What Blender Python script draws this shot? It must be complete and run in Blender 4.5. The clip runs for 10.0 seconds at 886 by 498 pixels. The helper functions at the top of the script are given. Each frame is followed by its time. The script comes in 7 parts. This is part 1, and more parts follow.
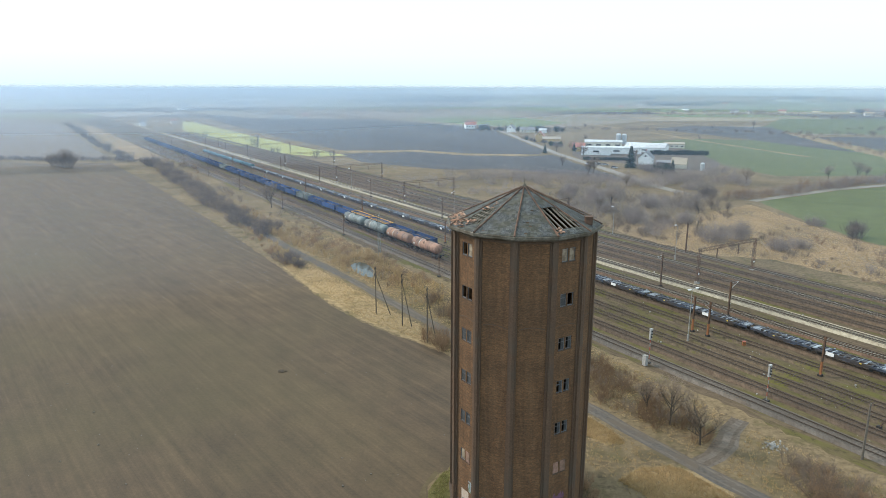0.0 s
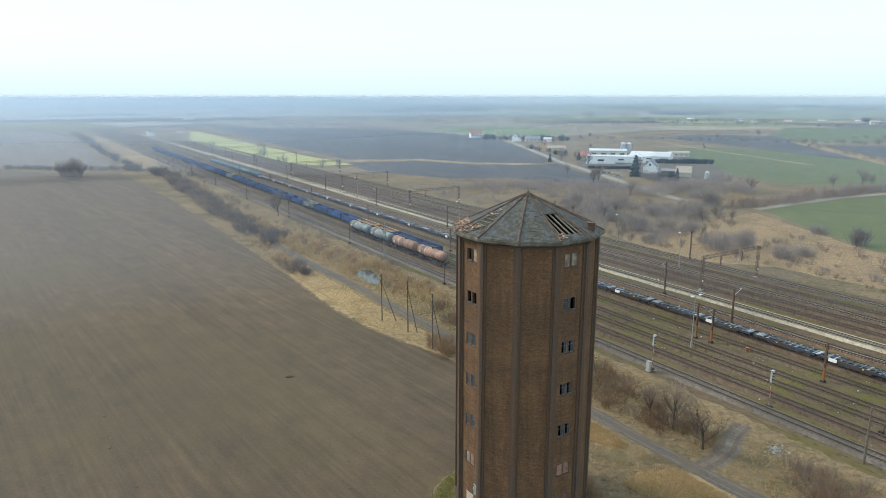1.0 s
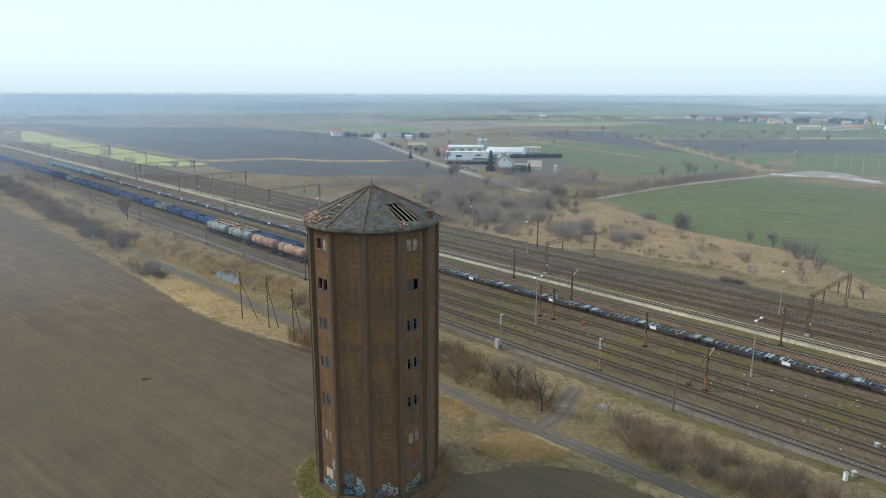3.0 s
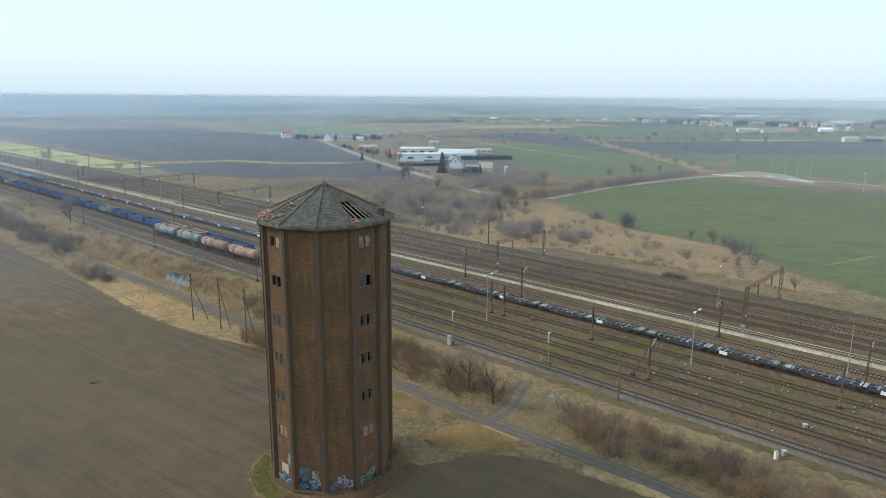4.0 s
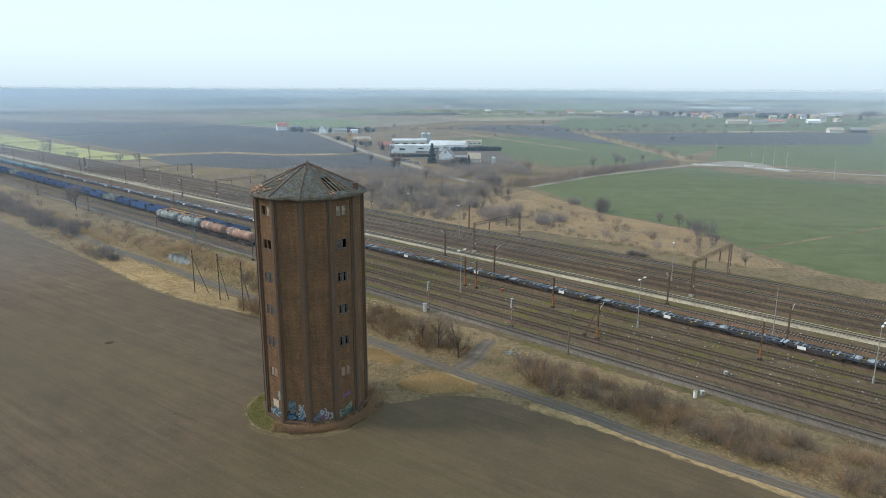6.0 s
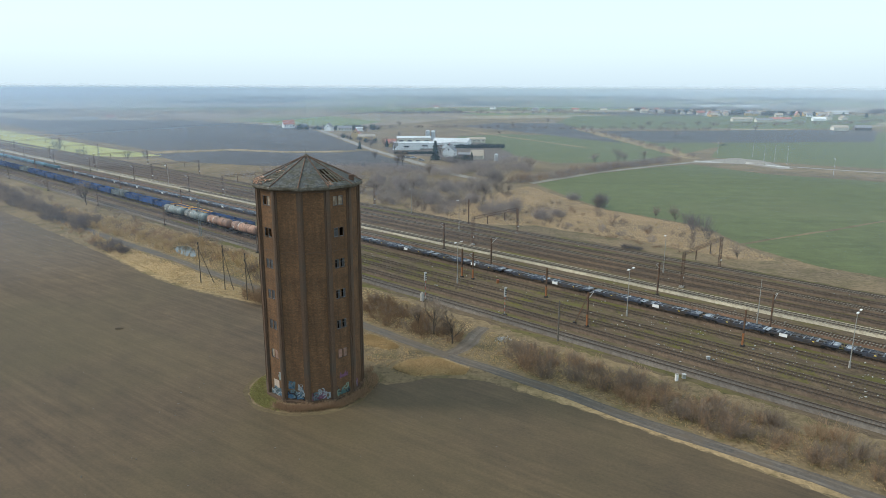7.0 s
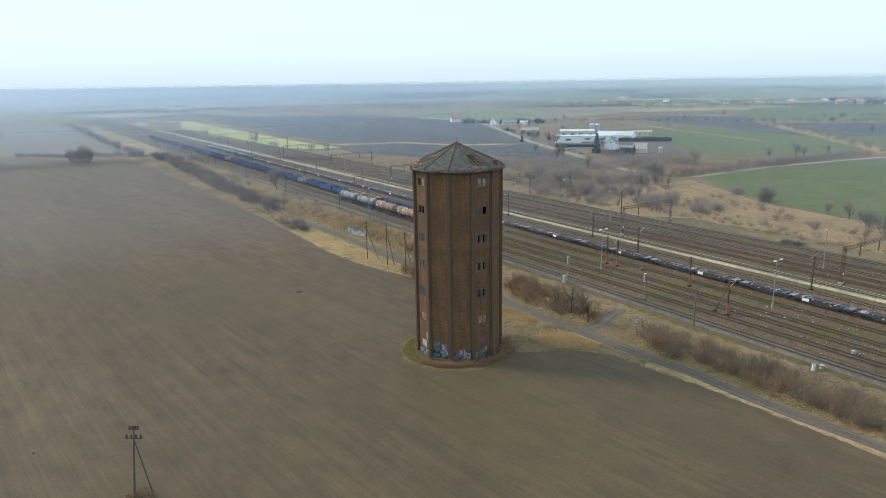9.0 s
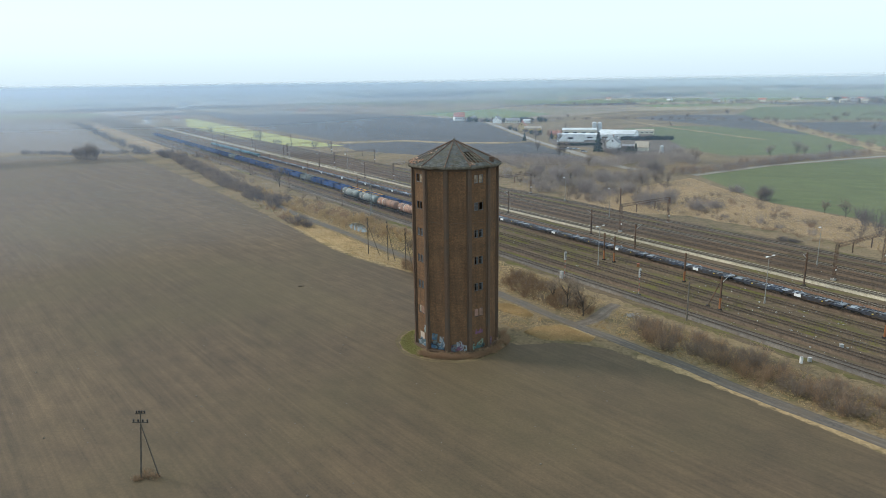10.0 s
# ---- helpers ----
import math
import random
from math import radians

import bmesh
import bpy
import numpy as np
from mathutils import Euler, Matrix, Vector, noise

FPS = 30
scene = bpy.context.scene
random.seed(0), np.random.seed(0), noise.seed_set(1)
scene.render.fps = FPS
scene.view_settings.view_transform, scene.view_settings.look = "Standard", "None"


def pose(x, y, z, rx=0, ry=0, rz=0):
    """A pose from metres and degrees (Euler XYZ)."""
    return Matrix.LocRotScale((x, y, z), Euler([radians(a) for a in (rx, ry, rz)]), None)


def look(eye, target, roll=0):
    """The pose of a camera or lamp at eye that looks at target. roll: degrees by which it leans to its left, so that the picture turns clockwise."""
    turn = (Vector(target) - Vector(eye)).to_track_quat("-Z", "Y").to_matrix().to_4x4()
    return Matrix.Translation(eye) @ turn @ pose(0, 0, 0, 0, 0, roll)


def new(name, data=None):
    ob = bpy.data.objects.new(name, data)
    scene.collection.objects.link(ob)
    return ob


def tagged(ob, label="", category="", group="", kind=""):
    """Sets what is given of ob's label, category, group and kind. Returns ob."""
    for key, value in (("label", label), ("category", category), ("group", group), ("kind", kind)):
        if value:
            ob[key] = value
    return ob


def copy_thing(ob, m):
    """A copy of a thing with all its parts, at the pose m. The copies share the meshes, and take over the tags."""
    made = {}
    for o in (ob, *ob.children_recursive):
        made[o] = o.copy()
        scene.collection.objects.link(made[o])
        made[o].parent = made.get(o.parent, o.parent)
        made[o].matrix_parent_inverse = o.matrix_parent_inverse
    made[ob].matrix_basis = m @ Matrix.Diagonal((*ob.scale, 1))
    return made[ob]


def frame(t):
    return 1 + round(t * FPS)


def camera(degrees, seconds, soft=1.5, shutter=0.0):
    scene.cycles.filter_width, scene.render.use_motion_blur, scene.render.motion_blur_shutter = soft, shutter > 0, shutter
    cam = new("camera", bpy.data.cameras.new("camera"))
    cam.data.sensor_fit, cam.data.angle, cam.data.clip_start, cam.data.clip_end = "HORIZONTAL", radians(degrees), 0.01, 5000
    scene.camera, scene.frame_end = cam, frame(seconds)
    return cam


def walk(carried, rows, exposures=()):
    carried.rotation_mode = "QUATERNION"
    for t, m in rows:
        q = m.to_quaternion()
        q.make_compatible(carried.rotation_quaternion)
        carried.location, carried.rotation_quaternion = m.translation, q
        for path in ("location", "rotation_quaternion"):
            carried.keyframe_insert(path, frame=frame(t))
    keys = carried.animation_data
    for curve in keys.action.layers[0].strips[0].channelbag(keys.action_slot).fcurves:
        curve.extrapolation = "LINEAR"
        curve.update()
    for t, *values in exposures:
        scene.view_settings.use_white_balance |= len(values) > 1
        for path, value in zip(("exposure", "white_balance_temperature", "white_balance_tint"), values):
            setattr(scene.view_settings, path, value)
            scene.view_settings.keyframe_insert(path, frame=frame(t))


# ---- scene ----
from mathutils.geometry import delaunay_2d_cdt

cam = camera(66.6, 10.0, soft=0.85)
PATH = [
    (0, (-4.255, -73.779, 48.380), (-4.374, -71.838, 47.913), 0.12),
    (0.5, (-4.217, -74.106, 48.334), (-4.347, -72.162, 47.879), -0.02),
    (1, (-4.143, -75.404, 48.376), (-4.278, -73.458, 47.935), 0.00),
    (1.5, (-3.733, -77.188, 48.340), (-3.869, -75.241, 47.905), -0.24),
    (2, (-3.167, -78.794, 48.447), (-3.300, -76.848, 48.006), -0.34),
    (2.5, (-2.294, -79.901, 48.360), (-2.296, -77.951, 47.914), -0.11),
    (3, (-1.831, -81.475, 48.551), (-1.578, -79.542, 48.104), 0.16),
    (3.2, (-1.915, -81.777, 48.400), (-1.584, -79.855, 47.956), 0.32),
    (4.3, (-2.020, -84.836, 48.354), (-1.628, -82.925, 47.914), 0.42),
    (4.5, (-1.899, -85.388, 48.509), (-1.508, -83.477, 48.066), 0.39),
    (5, (-1.804, -87.057, 48.357), (-1.411, -85.147, 47.913), 0.37),
    (5.5, (-1.677, -88.484, 48.229), (-1.282, -86.575, 47.782), 0.32),
    (6, (-0.570, -100.718, 48.294), (-0.172, -98.813, 47.835), 0.26),
    (6.2, (-0.673, -101.371, 48.223), (-0.274, -99.466, 47.763), 0.28),
    (7.3, (0.868, -108.071, 48.010), (1.222, -106.159, 47.544), 0.08),
    (7.5, (0.890, -108.687, 48.192), (1.213, -106.770, 47.725), -0.06),
    (8, (2.311, -114.942, 48.040), (2.443, -113.004, 47.566), -0.43),
    (8.5, (2.647, -116.867, 48.013), (2.627, -114.925, 47.536), -0.65),
    (9, (3.577, -118.631, 47.926), (3.477, -116.691, 47.449), -0.93),
    (9.5, (4.308, -120.075, 48.165), (4.197, -118.137, 47.683), -1.00),
    (10, (4.838, -121.782, 47.970), (4.727, -119.844, 47.489), -0.84),
]

BLEND = [(5.6, 0.10), (5.7, 0.36), (5.8, 0.64), (5.9, 0.90)]


def mixed(a, b, f):
    return tuple(p + (q - p) * f for p, q in zip(a, b))


def path_rows():
    rows = {t: (eye, target, roll) for t, eye, target, roll in PATH}
    a, b = rows[5.5], rows[6]
    for t, f in BLEND:
        rows[t] = (mixed(a[0], b[0], f), mixed(a[1], b[1], f), a[2] + (b[2] - a[2]) * f)
    return [(t, look(*rows[t])) for t in sorted(rows)]


walk(cam, path_rows(), exposures=[(0.0, 0.29), (1.0, 0.20), (2.5, 0.03), (4.5, 0.00), (10.0, 0.06)])

# ---------------------------------------------------------------- light
SUN_AZ = radians(-74)          # from +y towards +x: the sun stands far left, behind the tower
SUN_EL = radians(36)
sun_dir = Vector((math.sin(SUN_AZ) * math.cos(SUN_EL), math.cos(SUN_AZ) * math.cos(SUN_EL), math.sin(SUN_EL)))

world = bpy.data.worlds.new("sky")
scene.world = world
world.use_nodes = True
wn, wl = world.node_tree.nodes, world.node_tree.links
wn.clear()
sky = wn.new("ShaderNodeTexSky")
sky.sky_type = "NISHITA"
sky.sun_disc = False
sky.sun_elevation = SUN_EL
sky.sun_rotation = SUN_AZ
sky.air_density, sky.dust_density, sky.ozone_density = 1.0, 1.0, 3.0
bg_sky = wn.new("ShaderNodeBackground")
bg_sky.inputs["Strength"].default_value = 0.018
bg_veil = wn.new("ShaderNodeBackground")
bg_veil.inputs["Color"].default_value = (0.755, 0.93, 0.995, 1)
bg_veil.inputs["Strength"].default_value = 1.0
w_add = wn.new("ShaderNodeAddShader")
w_out = wn.new("ShaderNodeOutputWorld")
wl.new(sky.outputs[0], bg_sky.inputs["Color"])
wl.new(bg_sky.outputs[0], w_add.inputs[0])
wl.new(bg_veil.outputs[0], w_add.inputs[1])
wl.new(w_add.outputs[0], w_out.inputs["Surface"])

sun = new("sun", bpy.data.lights.new("sun", "SUN"))
sun.data.energy = 2.6
sun.data.angle = radians(12)
sun.data.color = (1.0, 0.91, 0.80)
sun.matrix_world = look(sun_dir * 300, (0, 0, 0))

# ---------------------------------------------------------------- geometry helpers


class Geo:
    """Gathers corners and faces of one mesh."""

    def __init__(self):
        self.v, self.f = [], []

    def add(self, verts, faces):
        o = len(self.v)
        self.v += [tuple(p) for p in verts]
        self.f += [tuple(i + o for i in q) for q in faces]
        return self

    def merge(self, other, m):
        return self.add([m @ Vector(p) for p in other.v], other.f)

    def box(self, c, s, m=None):
        x, y, z = c
        a, b, d = s[0] / 2, s[1] / 2, s[2] / 2
        p = [Vector((x + i * a, y + j * b, z + k * d)) for k in (-1, 1) for j in (-1, 1) for i in (-1, 1)]
        if m is not None:
            p = [m @ q for q in p]
        return self.add(p, [(0, 2, 3, 1), (4, 5, 7, 6), (0, 1, 5, 4), (2, 6, 7, 3), (0, 4, 6, 2), (1, 3, 7, 5)])

    def beam(self, a, b, w, h=None):
        """A square bar from a to b."""
        a, b = Vector(a), Vector(b)
        q = (b - a).to_track_quat("Z", "Y").to_matrix().to_4x4()
        n = (b - a).length
        return self.box((0, 0, n / 2), (w, h or w, n), Matrix.Translation(a) @ q)

    def tube(self, a, b, ra, rb, n=8, caps=True):
        a, b = Vector(a), Vector(b)
        q = (b - a).to_track_quat("Z", "Y").to_matrix()
        ring = [q @ Vector((math.cos(6.28318 * i / n), math.sin(6.28318 * i / n), 0)) for i in range(n)]
        p = [a + ra * r for r in ring] + [b + rb * r for r in ring]
        f = [(i, (i + 1) % n, n + (i + 1) % n, n + i) for i in range(n)]
        if caps:
            f += [tuple(range(n - 1, -1, -1)), tuple(range(n, 2 * n))]
        return self.add(p, f)

    def lathe(self, rings, n=16, m=None):
        """rings: (radius, height along z)."""
        p = [Vector((r * math.cos(6.28318 * i / n), r * math.sin(6.28318 * i / n), z)) for r, z in rings for i in range(n)]
        if m is not None:
            p = [m @ q for q in p]
        f = [(k * n + i, k * n + (i + 1) % n, (k + 1) * n + (i + 1) % n, (k + 1) * n + i) for k in range(len(rings) - 1) for i in range(n)]
        f += [tuple(range(n - 1, -1, -1)), tuple((len(rings) - 1) * n + i for i in range(n))]
        return self.add(p, f)

    def prism(self, outline, z0, z1):
        n = len(outline)
        p = [(x, y, z0) for x, y in outline] + [(x, y, z1) for x, y in outline]
        return self.add(p, [(i, (i + 1) % n, n + (i + 1) % n, n + i) for i in range(n)] + [tuple(range(n - 1, -1, -1)), tuple(range(n, 2 * n))])

    def mesh(self, name, smooth=False):
        me = bpy.data.meshes.new(name)
        me.from_pydata(self.v, [], self.f)
        if smooth:
            me.polygons.foreach_set("use_smooth", [True] * len(me.polygons))
        me.update()
        return me


def part(name, geo, material, parent=None, label="", m=None, smooth=False):
    me = geo if isinstance(geo, bpy.types.Mesh) else geo.mesh(name, smooth)
    if not me.materials:
        me.materials.append(material)
    ob = new(name, me)
    ob.parent = parent
    if m is not None:
        ob.matrix_basis = m
    if label:
        ob["label"] = label
    return ob


def thing(name, label, category, group="", kind="", m=None):
    ob = new(name)
    ob.empty_display_size = 0.3
    if m is not None:
        ob.matrix_basis = m
    return tagged(ob, label, category, group, kind)


# ---------------------------------------------------------------- materials


def base_material(name, rough=0.9, metal=0.0, spec=0.3):
    ma = bpy.data.materials.new(name)
    ma.use_nodes = True
    n = ma.node_tree.nodes
    b = n["Principled BSDF"]
    b.inputs["Roughness"].default_value = rough
    b.inputs["Metallic"].default_value = metal
    b.inputs["Specular IOR Level"].default_value = spec
    return ma, n, ma.node_tree.links, b


def coords(n, l, turn=0.0, scale=(1, 1, 1)):
    tc = n.new("ShaderNodeTexCoord")
    rot, mp = n.new("ShaderNodeMapping"), n.new("ShaderNodeMapping")
    rot.inputs["Rotation"].default_value = (0, 0, turn)
    mp.inputs["Scale"].default_value = scale
    l.new(tc.outputs["Object"], rot.inputs["Vector"])
    l.new(rot.outputs[0], mp.inputs["Vector"])
    return mp.outputs[0]


def noise_node(n, l, vec, scale, detail=4, rough=0.6):
    t = n.new("ShaderNodeTexNoise")
    t.inputs["Scale"].default_value = scale
    t.inputs["Detail"].default_value = detail
    t.inputs["Roughness"].default_value = rough
    l.new(vec, t.inputs["Vector"])
    return t.outputs["Fac"]


def ramp_node(n, l, fac, stops):
    r = n.new("ShaderNodeValToRGB")
    e = r.color_ramp.elements
    while len(e) < len(stops):
        e.new(0.5)
    for k, (p, c) in zip(e, stops):
        k.position, k.color = p, (*c, 1)
    l.new(fac, r.inputs[0])
    return r.outputs[0]


def mix_node(n, l, fac, a, b, mode="MIX"):
    m = n.new("ShaderNodeMix")
    m.data_type, m.blend_type = "RGBA", mode
    if isinstance(fac, float):
        m.inputs[0].default_value = fac
    else:
        l.new(fac, m.inputs[0])
    for k, v in ((6, a), (7, b)):
        if isinstance(v, tuple):
            m.inputs[k].default_value = (*v, 1)
        else:
            l.new(v, m.inputs[k])
    return m.outputs[2]


def bump_node(n, l, b, height, strength, distance):
    u = n.new("ShaderNodeBump")
    u.inputs["Strength"].default_value = strength
    u.inputs["Distance"].default_value = distance
    l.new(height, u.inputs["Height"])
    l.new(u.outputs[0], b.inputs["Normal"])


def surface(name, c1, c2, c3=None, big=0.3, small=6.0, rough=0.9, metal=0.0, spec=0.3, bump=0.3, dist=0.02, vary=0.0, turn=0.0, stretch=(1, 1, 1), thin=0.0, island=0.0):
    """A surface whose colour wanders between c1 and c2 at a small scale and towards c3 at a big one."""
    ma, n, l, b = base_material(name, rough, metal, spec)
    vec = coords(n, l, turn, stretch)
    fine, wide = noise_node(n, l, vec, small, 5, 0.65), noise_node(n, l, vec, big, 4, 0.55)
    col = ramp_node(n, l, fine, [(0.32, c1), (0.68, c2)])
    if c3:
        mask = ramp_node(n, l, wide, [(0.42, (0, 0, 0)), (0.62, (1, 1, 1))])
        col = mix_node(n, l, mask, col, c3)
    if vary:
        info = n.new("ShaderNodeObjectInfo")
        hsv = n.new("ShaderNodeHueSaturation")
        rng = n.new("ShaderNodeMapRange")
        rng.inputs[3].default_value, rng.inputs[4].default_value = 1 - vary, 1 + vary
        l.new(info.outputs["Random"], rng.inputs[0])
        l.new(rng.outputs[0], hsv.inputs["Value"])
        l.new(col, hsv.inputs["Color"])
        col = hsv.outputs[0]
    if island:
        geo, hsv, rng_i = n.new("ShaderNodeNewGeometry"), n.new("ShaderNodeHueSaturation"), n.new("ShaderNodeMapRange")
        rng_i.inputs[3].default_value, rng_i.inputs[4].default_value = 1 - island, 1 + island
        l.new(geo.outputs["Random Per Island"], rng_i.inputs[0])
        l.new(rng_i.outputs[0], hsv.inputs["Value"])
        l.new(col, hsv.inputs["Color"])
        col = hsv.outputs[0]
    l.new(col, b.inputs["Base Color"])
    if bump:
        bump_node(n, l, b, fine, bump, dist)
    if thin:
        # blades and twigs: part of the light passes through
        tr, mx = n.new("ShaderNodeBsdfTranslucent"), n.new("ShaderNodeMixShader")
        mx.inputs[0].default_value = thin
        l.new(col, tr.inputs["Color"])
        l.new(b.outputs[0], mx.inputs[1])
        l.new(tr.outputs[0], mx.inputs[2])
        l.new(mx.outputs[0], n["Material Output"].inputs["Surface"])
    return ma


def field_material(name, soil_a, soil_b, green, turn, green_low=0.45, green_high=0.75, rough=0.8, spec=0.4, far=1.0, rows_in=0.5):
    """Drilled or ploughed soil: fine rows along one way, mottled damp and dry spots, patches of young green."""
    ma, n, l, b = base_material(name, rough, 0.0, spec)
    rows = noise_node(n, l, coords(n, l, turn, (0.016 / far, 0.95 / far, 1)), 1.0, 4, 0.75)
    bands = noise_node(n, l, coords(n, l, turn, (0.006 / far, 0.05 / far, 1)), 1.0, 4, 0.6)
    patch = noise_node(n, l, coords(n, l), 0.017 / far, 6, 0.62)
    mottle = noise_node(n, l, coords(n, l, turn, (0.6, 1.0, 1)), 0.22 / far, 7, 0.70)
    grain = noise_node(n, l, coords(n, l), 2.3, 6, 0.80)
    soil = mix_node(n, l, mottle, soil_a, soil_b)
    soil = mix_node(n, l, 1.0, soil, ramp_node(n, l, mottle, [(0.34, (0.84, 0.84, 0.86)), (0.66, (1.16, 1.15, 1.12))]), "MULTIPLY")
    k, kb = 0.20 * rows_in, 0.05 + 0.10 * rows_in
    m0 = mix_node(n, l, 1.0, soil, ramp_node(n, l, rows, [(0.32, (1 - k, 1 - k, 1 - k)), (0.68, (1 + k, 1 + k, 1 + k * 0.9))]), "MULTIPLY")
    m1 = mix_node(n, l, 1.0, m0, ramp_node(n, l, bands, [(0.32, (1 - kb, 1 - kb, 1 - 0.9 * kb)), (0.68, (1 + kb, 1 + 0.9 * kb, 1 + 0.6 * kb))]), "MULTIPLY")
    m2 = mix_node(n, l, ramp_node(n, l, patch, [(green_low, (0, 0, 0)), (green_high, (1, 1, 1))]), m1, green)
    m3 = mix_node(n, l, 1.0, m2, ramp_node(n, l, grain, [(0.25, (0.70, 0.70, 0.70)), (0.75, (1.28, 1.28, 1.27))]), "MULTIPLY")
    l.new(m3, b.inputs["Base Color"])
    bump_node(n, l, b, grain, 0.5, 0.06)
    return ma


def ground_material(name, c1, c2, patch, dark, size=1.0, turn=0.0, stretch=(1, 1, 1), cover=0.50):
    """Open ground: grain between c1 and c2, blotches of a second growth, and ragged dark clumps."""
    ma, n, l, b = base_material(name, 0.95, 0.0, 0.15)
    vec = coords(n, l, turn, stretch)
    grain = noise_node(n, l, vec, 1.1 * size, 7, 0.72)
    blotch = noise_node(n, l, vec, 0.16 * size, 6, 0.68)
    clump = noise_node(n, l, coords(n, l, turn, (0.5 + 0.5 * stretch[0], 1, 1)), 0.75 * size, 5, 0.75)
    wide = noise_node(n, l, vec, 0.03 * size, 4, 0.6)
    col = ramp_node(n, l, grain, [(0.30, c1), (0.70, c2)])
    col = mix_node(n, l, ramp_node(n, l, blotch, [(cover, (0, 0, 0)), (cover + 0.13, (0.9, 0.9, 0.9))]), col, patch)
    col = mix_node(n, l, ramp_node(n, l, clump, [(0.51, (0, 0, 0)), (0.68, (0.85, 0.85, 0.85))]), col, dark)
    col = mix_node(n, l, 1.0, col, ramp_node(n, l, wide, [(0.30, (0.70, 0.73, 0.76)), (0.70, (1.24, 1.20, 1.14))]), "MULTIPLY")
    l.new(col, b.inputs["Base Color"])
    bump_node(n, l, b, grain, 0.6, 0.10)
    return ma


def brick_material():
    ma, n, l, b = base_material("brown brick", 0.88, 0.0, 0.25)
    tc = n.new("ShaderNodeTexCoord")
    # courses run round the shaft: each face maps its own width and height
    br = n.new("ShaderNodeTexBrick")
    br.inputs["Scale"].default_value = 1.0
    br.inputs["Brick Width"].default_value = 0.26
    br.inputs["Row Height"].default_value = 0.077
    br.inputs["Mortar Size"].default_value = 0.008
    br.inputs["Color1"].default_value = (0.204, 0.116, 0.064, 1)
    br.inputs["Color2"].default_value = (0.126, 0.072, 0.043, 1)
    br.inputs["Mortar"].default_value = (0.12, 0.090, 0.064, 1)
    uv = n.new("ShaderNodeUVMap")
    l.new(uv.outputs[0], br.inputs["Vector"])
    vec = coords(n, l)
    streak = noise_node(n, l, coords(n, l, 0, (0.9, 0.10, 0.9)), 1.0, 5, 0.6)
    wide = noise_node(n, l, vec, 0.22, 5, 0.6)
    fine = noise_node(n, l, vec, 2.6, 5, 0.7)
    col = mix_node(n, l, 1.0, br.outputs["Color"], ramp_node(n, l, streak, [(0.3, (0.72, 0.70, 0.70)), (0.7, (1.18, 1.16, 1.10))]), "MULTIPLY")
    col = mix_node(n, l, 1.0, col, ramp_node(n, l, wide, [(0.3, (0.70, 0.72, 0.75)), (0.7, (1.22, 1.17, 1.08))]), "MULTIPLY")
    col = mix_node(n, l, 1.0, col, ramp_node(n, l, fine, [(0.25, (0.86, 0.86, 0.86)), (0.75, (1.14, 1.14, 1.14))]), "MULTIPLY")
    course = noise_node(n, l, coords(n, l, 0, (0.30, 3.2, 0.30)), 1.0, 4, 0.8)
    col = mix_node(n, l, 1.0, col, ramp_node(n, l, course, [(0.28, (0.84, 0.83, 0.82)), (0.72, (1.15, 1.15, 1.13))]), "MULTIPLY")
    speck = noise_node(n, l, vec, 7.0, 3, 0.8)
    col = mix_node(n, l, 1.0, col, ramp_node(n, l, speck, [(0.30, (0.80, 0.80, 0.80)), (0.70, (1.20, 1.19, 1.17))]), "MULTIPLY")
    l.new(col, b.inputs["Base Color"])
    bump_node(n, l, b, br.outputs["Fac"], -0.4, 0.006)
    return ma


ROW_TURN = radians(47.5)      # the drilled rows of the big field run this way
TRK_TURN = radians(54.0)      # and the railway this way

M_BRICK = brick_material()
M_PIER = surface("soot-dark brick pier", (0.086, 0.054, 0.037), (0.140, 0.089, 0.059), (0.096, 0.072, 0.055), 0.3, 5, 0.9, bump=0.4)
M_CONC = surface("weathered concrete", (0.085, 0.076, 0.062), (0.205, 0.188, 0.158), (0.080, 0.068, 0.050), 0.9, 3.5, 0.9, bump=0.6)
M_SLATE = surface("grey slate shingle", (0.030, 0.033, 0.036), (0.142, 0.147, 0.147), (0.082, 0.080, 0.066), 0.9, 11.0, 0.9, spec=0.2, bump=0.9, dist=0.04, island=0.30)
M_RIDGE = surface("rust-red ridge tile", (0.060, 0.045, 0.038), (0.115, 0.070, 0.052), (0.16, 0.095, 0.068), 0.9, 6, 0.9, bump=0.4)
M_DEBRIS = surface("broken orange roof tile", (0.34, 0.175, 0.11), (0.48, 0.29, 0.20), (0.26, 0.20, 0.16), 1.0, 5, 0.9, island=0.35)
M_RAFTER = surface("grey bare rafter wood", (0.14, 0.125, 0.10), (0.24, 0.22, 0.185), None, 0.5, 6, 0.9)
# near-black base colour stands for the shade inside the shaft
M_DARK = surface("inner shade painted near-black", (0.022, 0.020, 0.018), (0.036, 0.032, 0.028), None, 0.5, 3, 0.95)
M_WFRAME = surface("blue-grey window frame", (0.11, 0.115, 0.125), (0.18, 0.185, 0.195), None, 0.5, 6, 0.7)
M_WPANE = surface("dusty grey pane", (0.035, 0.038, 0.042), (0.075, 0.080, 0.086), None, 1.0, 4, 0.35, spec=0.5)
M_WBOARD = surface("pale window board", (0.26, 0.21, 0.15), (0.40, 0.34, 0.26), (0.16, 0.12, 0.09), 1.0, 3, 0.9)
M_WINFILL = surface("pink brick infill", (0.24, 0.14, 0.105), (0.36, 0.225, 0.18), (0.18, 0.12, 0.09), 1.4, 4, 0.9)
